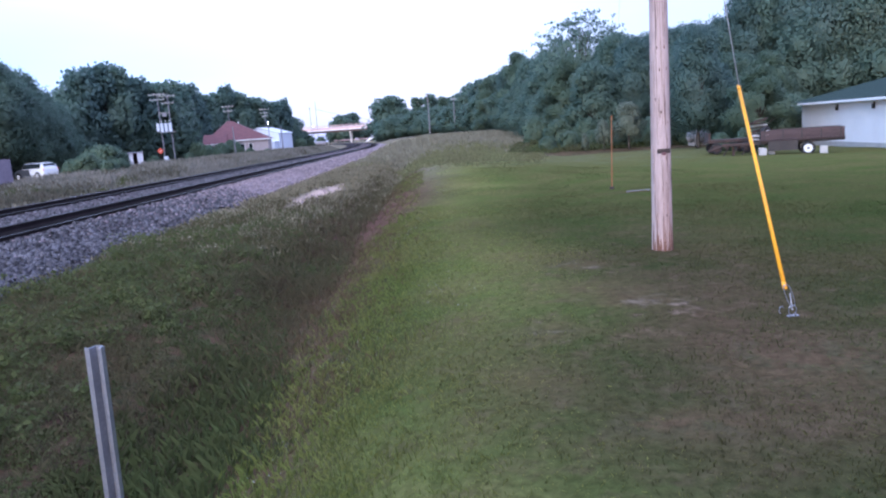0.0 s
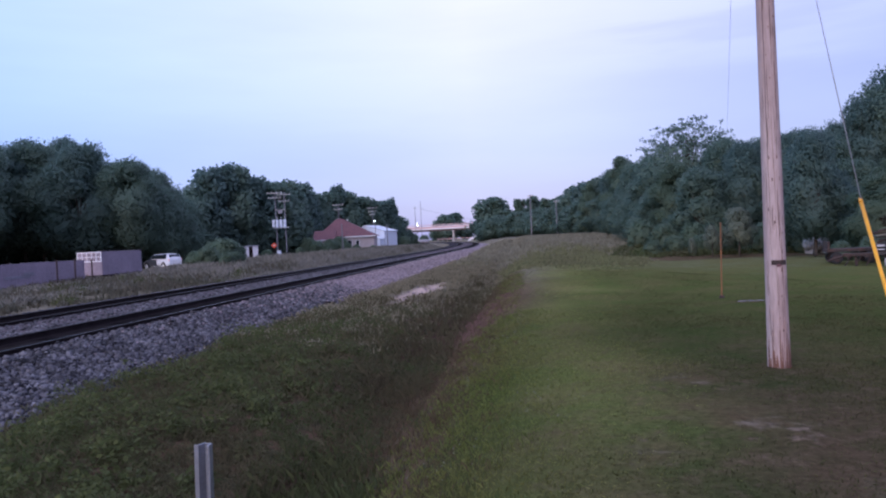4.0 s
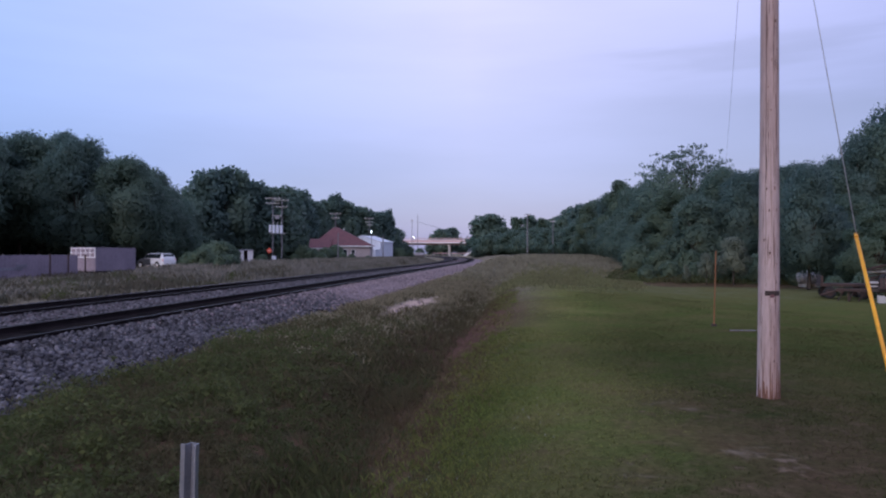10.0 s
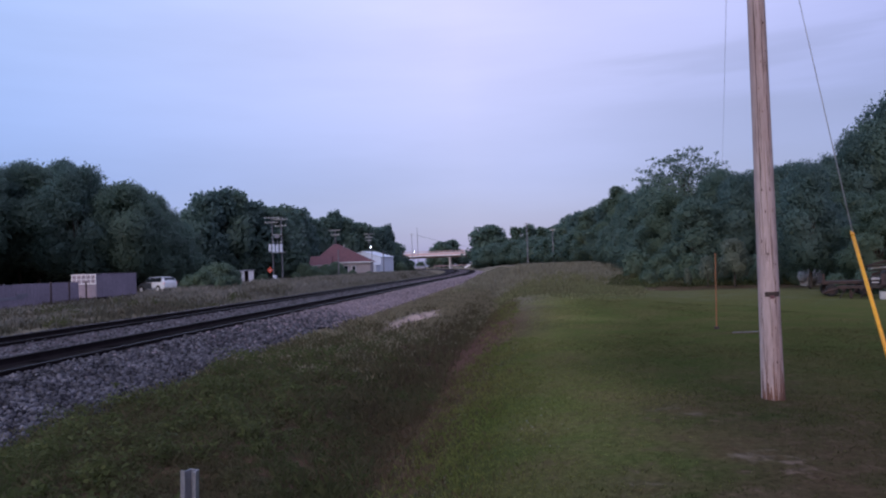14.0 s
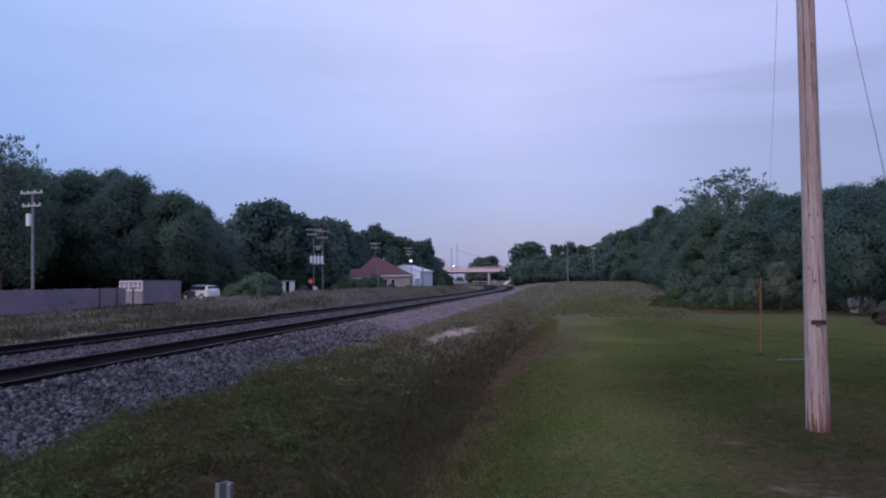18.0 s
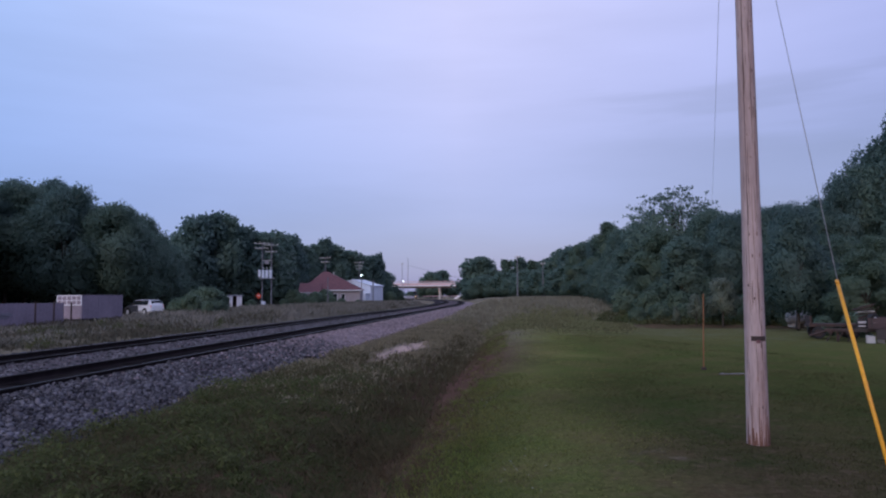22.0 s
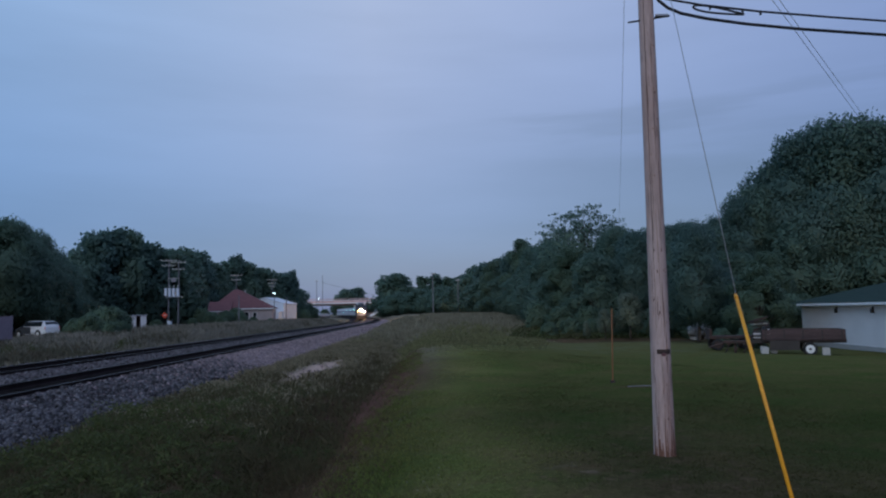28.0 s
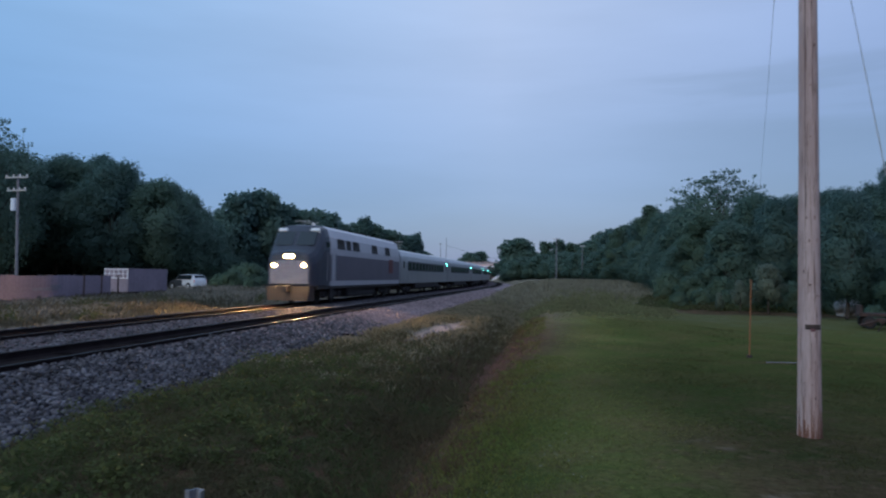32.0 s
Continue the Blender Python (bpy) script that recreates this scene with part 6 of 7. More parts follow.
def build_bridge():
    d = 405
    t = thing("road_overpass", pose(0, d, 0), "concrete road overpass on girders across the railway", "bridge")
    x0, x1 = -82.0, -23.5
    part("deck", box((x0 + x1) / 2, 0, 7.7, x1 - x0, 9.5, 0.4), M["concrete"], t)
    for s in (-1, 1):
        p = part("parapet", box((x0 + x1) / 2, s * 4.7, 8.5, x1 - x0, 0.3, 1.3), M["concrete_red"], t, "pinkish concrete parapet")
        part("coping", box((x0 + x1) / 2, s * 4.75, 9.2, x1 - x0, 0.5, 0.22), M["siding"], p)
        part("top_rail", box((x0 + x1) / 2, s * 4.7, 10.1, x1 - x0, 0.12, 0.16), M["concrete_red"], p, "pinkish top rail")
        for k in range(20):
            part("rail_post", box(x0 + 1.4 + k * (x1 - x0 - 2.8) / 19, s * 4.7, 9.7, 0.14, 0.12, 0.8), M["concrete_red"], p)
        part("lower_ledge", box((x0 + x1) / 2, s * 4.9, 7.65, x1 - x0, 0.3, 0.5), M["siding"], p)
    for k in range(5):
        part("girder", box((x0 + x1) / 2, -4 + 2 * k, 6.95, x1 - x0, 0.35, 1.1), M["girder"], t, "dark steel girder")
    for px in (-42.6, -72.0):
        cap = part("pier_cap", box(px, 0, 6.1, 1.1, 9.4, 0.7, 0.05), M["concrete"], t, "pale concrete pier cap")
        for s in (-3.4, 0, 3.4):
            part("column", cyl((px, s, -0.6), (px, s, 5.8), 0.45, seg=16), M["concrete"], cap)
    # paved slope and embankment at the east end
    bm = bmesh.new()
    q = [(-33.0, -6.5, 0.1), (-33.0, 6.5, 0.1), (-21.5, 6.5, 7.6), (-21.5, -6.5, 7.6)]
    v = [bm.verts.new(a) for a in q] + [bm.verts.new((a[0] + 0.3, a[1], a[2] - 0.5)) for a in q]
    for f in ((0, 3, 2, 1), (4, 5, 6, 7), (0, 1, 5, 4), (1, 2, 6, 5), (2, 3, 7, 6), (3, 0, 4, 7)):
        bm.faces.new([v[i] for i in f])
    bmesh.ops.recalc_face_normals(bm, faces=bm.faces)
    part("slope_paving", bm, M["concrete"], t, "pale sloping concrete paving")
    bm = bmesh.new()
    q = [(-34.5, -0.4, 0.0), (-21.2, -0.4, 8.9), (-21.2, -0.4, 7.2), (-34.5, -0.4, -1.0)]
    v = [bm.verts.new((a, b - 7.2, c)) for a, b, c in q] + [bm.verts.new((a, b - 6.4, c)) for a, b, c in q]
    for f in ((0, 1, 2, 3), (7, 6, 5, 4), (0, 4, 5, 1), (1, 5, 6, 2), (2, 6, 7, 3), (3, 7, 4, 0)):
        bm.faces.new([v[i] for i in f])
    bmesh.ops.recalc_face_normals(bm, faces=bm.faces)
    part("wing_wall", bm, M["siding"], t, "pale sloping wing wall")
    bm = bmesh.new()
    pts = [(-32.5, -9), (-21.4, -9), (60, -22), (60, 22), (-21.4, 9), (-32.5, 9)]
    lo = [bm.verts.new((a, b * (1.9 if a > 0 else 0.75), -0.8)) for a, b in pts]
    hi = [bm.verts.new((max(a, -21.3), b * 0.62, 7.4 if a < 0 else 6.0)) for a, b in pts]
    for i in range(6):
        j = (i + 1) % 6
        bm.faces.new((lo[i], lo[j], hi[j], hi[i]))
    bm.faces.new(hi)
    bmesh.ops.recalc_face_normals(bm, faces=bm.faces)
    e = part("embankment", bm, mat("grassy_bank", (0.07, 0.085, 0.04), 0.95, 0.3, 0.3, 3, 0.5, dist=0.1), None)
    e.location = (0, d, 0)
    tagged(e, "grassy road embankment leading up to the overpass", "embankment", kind="structure")


build_bridge()
# pale beam on posts added where the distant rails glint
g = thing("guard_rail", pose(-45.5, 432, 1.0), "low pale beam added for the far rails' glint beyond the overpass", "guard rail")
part("beam", box(0, 0, 0.65, 21, 0.3, 0.42, 0.05), M["concrete_red"], g)
for k in range(8):
    part("post", box(-10 + k * 2.85, 0.1, 0, 0.3, 0.3, 1.4), M["galv"], g)
x, y = -6.94, 23.6
g = thing("broken_tie", pose(x, y, gz(x, y) + 0.05, rz=-6), "short dark broken tie lying on the gravel", "timber")
part("timber", box(0, 0, 0.0, 0.5, 0.13, 0.09, 0.02), M["tie"], g)
make_line_pole("utility_pole", 3.2, 425, 11.5, ((0.3, 1.8),), "dark utility pole among trees by the overpass", "poles by the overpass")
ax, ay = polar(8.6, 300)
bx, by = polar(3.2, 425)
V, F = tube(span((ax, ay, gz(ax, ay) + 15.0), (bx, by, gz(bx, by) + 11.3), 0.8), 0.05, 5)
tagged(part("road_cable", mesh_of("road_cable", V, F, M["black"]), None, None), "overhead cable along the overpass", "cable", "overhead wires")

# ---------------------------------------------------------------- the train


def truck(parent, x, wheelbase, r):
    """A two-axle bogie."""
    t = part("bogie", box(x, 0, r + 0.1, wheelbase + 1.0, 2.1, 0.28, 0.04), M["under"], parent, "grimy bogie")
    for s in (-1, 1):
        bm = box(x, s * 1.12, r + 0.06, wheelbase + 1.3, 0.16, 0.3, 0.04)
        box(x - wheelbase / 2, s * 1.16, r, 0.42, 0.2, 0.42, 0.03, bm)
        box(x + wheelbase / 2, s * 1.16, r, 0.42, 0.2, 0.42, 0.03, bm)
        box(x, s * 1.16, r - 0.05, 0.7, 0.22, 0.36, 0.03, bm)
        part("side_frame", bm, M["under"], t)
        for a in (-1, 1):
            part("wheel", cyl((x + a * wheelbase / 2, s * 0.68, r), (x + a * wheelbase / 2, s * 0.82, r), r, seg=24), M["steel_dark"], t)
    return t


def ring(x, w, lo, hi, k=0.0, tuck=0.0):
    """A cross-section of a carbody with inward-leaning upper sides and a rounded roof. tuck: inset at the sill."""
    sh = lo + (hi - lo) * 0.62
    half = [(w - tuck, lo), (w, lo + 0.18), (w, sh), (w * 0.955, lo + (hi - lo) * 0.80), (w * 0.86, lo + (hi - lo) * 0.93), (w * 0.62, hi - 0.035), (w * 0.25, hi)]
    return [(x + k * (z - lo), y, z) for y, z in half] + [(x + k * (z - lo), -y, z) for y, z in reversed(half)]


def build_loco():
    t = thing("locomotive", Matrix(), "silver-grey and dark diesel passenger locomotive with lit headlights", "locomotive")
    W = 1.52
    secs = [ring(-10.4, W, 1.05, 4.3), ring(-10.2, W, 1.0, 4.5), ring(8.05, W, 1.0, 4.5)]
    part("carbody", loft(secs), M["silver"], t, "silver carbody side")
    cab = [ring(8.053, W, 1.0, 4.502), ring(8.7, W * 0.995, 1.0, 4.42), ring(9.1, W * 0.985, 1.0, 4.12), ring(9.75, W * 0.95, 1.0, 3.3), ring(10.1, W * 0.9, 1.0, 3.02), ring(10.42, W * 0.8, 1.02, 2.86), ring(10.5, W * 0.74, 1.1, 2.72)]
    c = part("cab", loft(cab), M["blue"], t, "dark blue sloping cab nose")
    part("nose_plate", loft([ring(10.47, W * 0.745, 1.12, 2.45), ring(10.52, W * 0.72, 1.14, 2.4)]), M["metal_grey"], c, "dull grey lower nose")
    for s in (-1, 1):
        part("windscreen", box(9.48, s * 0.62, 3.66, 1.02, 1.02, 0.03, 0.01, None, Matrix.Rotation(radians(49), 4, "Y")), M["glass"], c, "raked windscreen")
        part("cab_window", box(8.35, s * (W - 0.04), 3.2, 0.62, 0.06, 0.6, 0.01, None, None), M["glass"], c)
        part("cab_door", box(7.45, s * (W + 0.005), 2.25, 0.72, 0.03, 2.0, 0.01), M["silver"], t)
        for k in range(3):
            part("grab_rail", cyl((7.05 + k * 0.8, s * (W + 0.05), 1.3), (7.05 + k * 0.8, s * (W + 0.05), 2.9), 0.02, seg=6), M["galv"], t)
        part("stripe", box(-1.15, s * (W + 0.004), 2.05, 18.3, 0.02, 1.5), M["band"], t, "dull violet-grey side band")
        part("emblem_panel", box(-7.3, s * (W + 0.016), 2.35, 1.3, 0.02, 1.05), M["redstripe"], t, "dark red panel near the rear")
        tilt = Matrix.Rotation(s * radians(9), 4, "X")
        for x0, n in ((5.9, 3), (4.3, 2), (2.6, 3), (-2.2, 3), (-6.2, 3)):
            g2 = part("grille", box(x0, s * (W - 0.045), 3.48, 0.5 * n, 0.06, 0.62, 0.01, None, tilt), M["grill"], t, "dark air grille")
            for k in range(6):
                part("louvre", box(x0, s * (W - 0.01), 3.25 + k * 0.09, 0.5 * n - 0.08, 0.03, 0.02, 0.0, None, tilt), M["under"], g2)
        part("sill", box(0, s * (W - 0.06), 0.95, 20.2, 0.1, 0.22), M["under"], t)
        part("step_well", box(7.4, s * 1.36, 0.62, 0.6, 0.16, 0.6), M["under"], t)
        d = part("ditch_light", cyl((10.44, s * 0.86, 2.13), (10.57, s * 0.86, 2.13), 0.14, seg=16), M["steel_dark"], t, "lit ditch light")
        part("lens", cyl((10.571, s * 0.86, 2.13), (10.578, s * 0.86, 2.13), 0.115, seg=16), M["ditchlamp"], d)
        part("bulb", cyl((10.578, s * 0.86, 2.13), (10.584, s * 0.86, 2.13), 0.022, seg=10), M["headlamp"], d)
        h = part("headlight", cyl((10.44, s * 0.15, 2.62), (10.57, s * 0.15, 2.62), 0.15, seg=16), M["steel_dark"], t, "lit headlight")
        part("lens", cyl((10.571, s * 0.15, 2.62), (10.578, s * 0.15, 2.62), 0.125, seg=16), M["ditchlamp"], h)
        part("bulb", cyl((10.578, s * 0.15, 2.62), (10.584, s * 0.15, 2.62), 0.03, seg=10), M["headlamp"], h)
        part("number_board", box(9.0, s * 0.95, 4.13, 0.25, 0.5, 0.18, 0.01, None, Matrix.Rotation(radians(40), 4, "Y")), M["hubwhite"], c)
    part("pilot", loft([[(10.2, -1.35, 0.25), (10.2, 1.35, 0.25), (10.2, 1.35, 1.05), (10.2, -1.35, 1.05)], [(10.75, -1.15, 0.22), (10.75, 1.15, 0.22), (10.6, 1.2, 1.0), (10.6, -1.2, 1.0)]]), M["under"], t, "dark snowplough pilot")
    part("coupler", box(10.85, 0, 0.85, 0.5, 0.25, 0.3, 0.04), M["steel_dark"], t)
    part("fuel_tank", box(0, 0, 0.62, 7.2, 2.5, 0.75, 0.12), M["under"], t)
    for x in (-6.8, 6.8):
        truck(t, x, 2.74, 0.5)
    for x, r in ((2.0, 0.62), (-1.0, 0.62), (-6.5, 0.7)):
        part("roof_fan", cyl((x, 0, 4.48), (x, 0, 4.58), r, seg=20), M["under"], t)
    part("exhaust", box(-3.6, 0, 4.55, 0.9, 0.6, 0.16, 0.03), M["under"], t)
    part("horn", cyl((6.8, 0.2, 4.56), (7.3, 0.2, 4.58), 0.05, 0.1, 10), M["galv"], t)
    return t


def build_coach(first):
    t = thing("passenger_coach", Matrix(), "ribbed stainless passenger coach with dark windows", "railway coach", "coaches of the train")
    W, Lc = 1.55, 25.9
    part("carbody", loft([ring(-Lc / 2, W * 0.97, 1.0, 3.86), ring(-Lc / 2 + 0.15, W, 1.0, 3.92), ring(Lc / 2 - 0.15, W, 1.0, 3.92), ring(Lc / 2, W * 0.97, 1.0, 3.86)]), M["stainless"], t)
    for s in (-1, 1):
        part("window_band", box(0, s * (W + 0.003), 2.52, 20.6, 0.02, 0.86), M["blue"], t, "dark window band")
        for k in range(12):
            part("window", box(-9.35 + k * 1.7, s * (W + 0.012), 2.52, 1.25, 0.02, 0.66, 0.008), M["glass"], t)
        for k in range(4):
            part("rib", box(0, s * (W + 0.006), 1.25 + k * 0.16, 25.2, 0.02, 0.03), M["stainless"], t)
        for x in (-12.0, 12.0):
            d = part("door", box(x, s * (W + 0.004), 2.1, 0.86, 0.02, 2.0, 0.01), M["stainless"], t)
            part("door_window", box(x, s * (W + 0.02), 2.6, 0.4, 0.012, 0.6), M["glass"], d)
        part("door_lamp", box(-12.62, s * (W + 0.03), 3.04, 0.2, 0.05, 0.14, 0.01), M["doorlamp"], t, "small green-white door lamp")
        part("skirt", box(0, s * (W - 0.1), 0.82, 13.5, 0.06, 0.5), M["under"], t)
    part("underfloor_gear", box(0, 0, 0.68, 12.5, 2.3, 0.62, 0.06), M["under"], t)
    part("end_bellows", box(-Lc / 2 - 0.2, 0, 2.1, 0.4, 1.1, 2.2, 0.05), M["rubber"], t)
    for x in (-9.1, 9.1):
        truck(t, x, 2.6, 0.46)
    return t


LOCO = build_loco()
COACHES = [build_coach(True)]
for i in range(5):
    COACHES.append(copy_thing(COACHES[0], Matrix()))

SPEED, FRONT_AT_END = 38.0, 36.9


def vehicle_pose(centre, half):
    """A vehicle's pose when its middle is at the given distance along the far track, standing on bogies half a wheelbase away."""
    ax, ay, _ = line(centre - half, FAR_TRACK)
    bx, by, _ = line(centre + half, FAR_TRACK)
    yaw = math.degrees(atan2(ay - by, ax - bx))
    return pose((ax + bx) / 2, (ay + by) / 2, RAIL_TOP, 0, 0, yaw)


def motions():
    """The train runs in from the far end of the line at a steady pace."""
    times = [i * 0.5 for i in range(65)]
    for ob, back, half in [(LOCO, 10.5, 6.8)] + [(c, 21.7 + 12.95 + 26.6 * i, 9.1) for i, c in enumerate(COACHES)]:
        walk(ob, [(t, vehicle_pose(FRONT_AT_END + SPEED * (32 - t) + back, half)) for t in times])

# ---------------------------------------------------------------- loose cover: stones, weeds, grass


def on_ground(u, L):
    """Places on the ground for arrays of railway coordinates."""
    th = np.clip(L - BEND_AT, 0, None) / BEND_R
    x = np.where(L <= BEND_AT, u, -BEND_R + (BEND_R + u) * np.cos(th))
    y = np.where(L <= BEND_AT, L, BEND_AT + (BEND_R + u) * np.sin(th))
    return np.column_stack([x, y, ground_z(u, L)])


def stuff(name, V, F, material, label, category, normals=None):
    return tagged(part(name, mesh_of(name, V, F, material, normals=normals), None, None), label, category, kind="stuff")


def stones(u, L, size, rng, sink=0.25):
    """Broken stones, six-sided and uneven."""
    n = len(u)
    cube = np.array([(a, b, c) for c in (-1, 1) for b in (-1, 1) for a in (-1, 1)], float) * 0.5
    V = cube[None] * rng.uniform(0.55, 1.25, (n, 1, 3)) + rng.normal(0, 0.11, (n, 8, 3))
    q = rng.normal(size=(n, 4))
    q /= np.linalg.norm(q, axis=1)[:, None]
    w, x, y, z = q.T
    R3 = np.stack([np.stack([1 - 2 * (y * y + z * z), 2 * (x * y - z * w), 2 * (x * z + y * w)], -1), np.stack([2 * (x * y + z * w), 1 - 2 * (x * x + z * z), 2 * (y * z - x * w)], -1), np.stack([2 * (x * z - y * w), 2 * (y * z + x * w), 1 - 2 * (x * x + y * y)], -1)], 1)
    V = np.einsum("nij,nkj->nki", R3, V) * size[:, None, None]
    P = on_ground(u, L)
    P[:, 2] += size * sink
    V = V + P[:, None]
    f = np.array([(0, 2, 3, 1), (4, 5, 7, 6), (0, 1, 5, 4), (2, 6, 7, 3), (0, 4, 6, 2), (1, 3, 7, 5)])
    F = (np.arange(n)[:, None, None] * 8 + f[None]).reshape(-1, 4)
    return V.reshape(-1, 3), F


def tufts(P, height, blades, rng, width=0.012, spread=0.06, lean=0.35):
    """Bunches of upright blades; each blade is a bent strip of two faces joined as one quad and a tip."""
    n = len(P)
    m = n * blades
    base = np.repeat(P, blades, 0) + np.column_stack([rng.normal(0, spread, (m, 2)), np.zeros(m)])
    h = np.repeat(height, blades) * rng.uniform(0.55, 1.15, m)
    a = rng.uniform(0, 2 * pi, m)
    d = np.column_stack([np.cos(a), np.sin(a), np.zeros(m)])
    s = np.column_stack([-np.sin(a), np.cos(a), np.zeros(m)]) * (width * rng.uniform(0.6, 1.4, m))[:, None]
    ln = rng.uniform(0.1, 1.0, m)[:, None] * lean
    up = np.array([0, 0, 1.0])
    mid = base + up * (h * 0.55)[:, None] + d * ln * (h * 0.25)[:, None]
    tip = base + up * (h * 0.95)[:, None] + d * ln * h[:, None]
    V = np.stack([base - s, base + s, mid + s * 0.8, tip, mid - s * 0.8], 1).reshape(-1, 3)
    F = np.arange(5 * m).reshape(-1, 5)
    nm = np.repeat(d * 0.25 + up, 5, 0)
    return V, F, nm / np.linalg.norm(nm, axis=1)[:, None]


def weed_leaves(P, height, leaves, rng, size):
    """Low broad-leaved plants: leaf blades set round short stems."""
    n = len(P)
    m = n * leaves
    a = rng.uniform(0, 2 * pi, m)
    h = np.repeat(height, leaves) * rng.uniform(0.1, 1.0, m)
    r = np.repeat(height, leaves) * rng.uniform(0.1, 0.55, m)
    C = np.repeat(P, leaves, 0) + np.column_stack([r * np.cos(a), r * np.sin(a), h])
    up = np.column_stack([0.5 * np.cos(a), 0.5 * np.sin(a), np.full(m, 0.9)])
    return quads(C, np.repeat(size, leaves), rng, 0.35, 0.55, up / np.linalg.norm(up, axis=1)[:, None])


G = np.random.default_rng(21)
n = 33000
L = np.where(G.uniform(0, 1, n) < 0.08, G.uniform(-9, 3.2, n), 3.0 + 27 * G.uniform(0, 1, n) ** 1.5)
u = -9.14 + 2.6 * G.uniform(0, 1, n) ** 0.72 + 0.16 * np.sin(L * 1.3) * G.uniform(0, 1, n)
ok = G.uniform(0, 1, n) > np.clip((L - 12) / 20, 0, 1)
V, F = stones(u[ok], L[ok], (0.026 + 0.056 * G.uniform(0, 1, n) ** 1.7)[ok], G, 0.12)
stuff("ballast_stones", V, F, M["ballast"], "loose grey crushed stone on the railway shoulder", "gravel")
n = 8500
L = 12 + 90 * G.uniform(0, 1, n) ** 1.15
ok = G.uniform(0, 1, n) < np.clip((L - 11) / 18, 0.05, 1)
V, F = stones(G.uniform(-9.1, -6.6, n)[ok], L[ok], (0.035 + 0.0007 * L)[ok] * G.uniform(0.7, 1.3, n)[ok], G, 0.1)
stuff("ballast_stones", V, F, M["ballast_far"], "crushed stone further along the railway, coloured paler for haze", "gravel")
n = 9000
L = 5 + 70 * G.uniform(0, 1, n) ** 1.4
V, F = stones(G.uniform(-13.25, -11.0, n), L, G.uniform(0.03, 0.07, n), G, 0.0)
stuff("ballast_stones", V, F, M["ballast"], "grey crushed stone between the two tracks", "gravel")
n = 3000
L = 10 + 70 * G.uniform(0, 1, n) ** 1.4
V, F = stones(G.uniform(-17.0, -15.15, n), L, G.uniform(0.04, 0.09, n), G)
stuff("ballast_stones", V, F, M["ballast"], "grey crushed stone beyond the far track", "gravel")
n = 124
V, F = stones(np.where(np.arange(n) < 14, G.normal(-4.23, 0.08, n), G.normal(-4.4, 0.3, n)), np.where(np.arange(n) < 14, G.normal(18.4, 0.2, n), G.normal(28, 2.6, n)), G.uniform(0.02, 0.06, n), G)
stuff("washed_stones", V, F, M["ballast_far"], "pale washed-out stones and sand on the bank", "gravel")

def clumps(C, radius, height, leaves, size, rng, aspect=0.5):
    """Domed tufts of leaves, one at each place in C."""
    m = len(C) * leaves
    z, a = rng.uniform(0.02, 1, m), rng.uniform(0, 2 * pi, m)
    r = np.sqrt(1 - z * z)
    d = np.column_stack([r * np.cos(a), r * np.sin(a), z])
    k = rng.uniform(0.35, 1.05, m)[:, None]
    P = np.repeat(C, leaves, 0) + d * k * np.column_stack([np.repeat(radius, leaves)] * 2 + [np.repeat(height, leaves)])
    out = d * 0.55 + np.array([0, 0, 0.7])
    return quads(P, np.repeat(size, leaves), rng, 0.3, aspect, out / np.linalg.norm(out, axis=1)[:, None])


# weeds of the bank and ditch in clumps: green towards the gravel, brown over the ditch, strawy further along
n = 6400
L = np.where(G.uniform(0, 1, n) < 0.09, G.uniform(-9, 1.5, n), 1.2 + 40 * G.uniform(0, 1, n) ** 1.7)
u = -6.75 + 4.75 * G.uniform(0, 1, n) + 0.25 * np.sin(L * 1.1) + np.clip(L - 8, 0, 30) * 0.012


def open_soil(u, L):
    """Where the sand heap and the red wash lie bare."""
    return 1.2 * np.exp(-(((u + 4.45 - 0.05 * (L - 28)) / 0.85) ** 2 + ((L - 28.5) / 6.0) ** 2)) + 0.72 * np.exp(-(((u + 1.6 - 0.05 * (L - 20)) / 1.45) ** 2 + ((L - 20) / 6.5) ** 2))


bare = open_soil(u, L) + np.clip((L - 13) / 22, 0, 0.75)
keep = bare < G.uniform(0.1, 0.7, n)
L, u = L[keep], u[keep]
n = len(L)
field = np.sin(u * 1.5 + L * 0.45 + 1.0) * np.sin(L * 0.62 - u * 0.9) + G.normal(0, 0.3, n)
green = field - (u + 3.7) * 0.42 - np.clip(4.6 - L, 0, 3) * 0.35 + 0.75 * np.clip((L - 3) / 4, 0, 1) + np.exp(-(((u + 5.0) / 1.0) ** 2 + ((L - 6.5) / 2.5) ** 2)) * 0.8
# dry growth increases with distance, its paleness partly standing for haze
strawy = np.clip((L - 13) / 20, 0, 0.6) * np.clip((-2.6 - u) / 1.0, 0.1, 1) > G.uniform(0, 1, n)
far = np.clip(L / 8, 1, 4.0)
big = (0.10 + 0.17 * G.uniform(0, 1, n) ** 1.5) * np.clip(L / 10, 1, 2.0)
tall = big * (0.45 + 0.5 * G.uniform(0, 1, n)) * np.where(u > -3.1, 0.75, 1.0) * (1 - 0.35 * np.clip((L - 10) / 20, 0, 1))
C = on_ground(u, L) - np.array([0, 0, 0.02])
near = L < 14
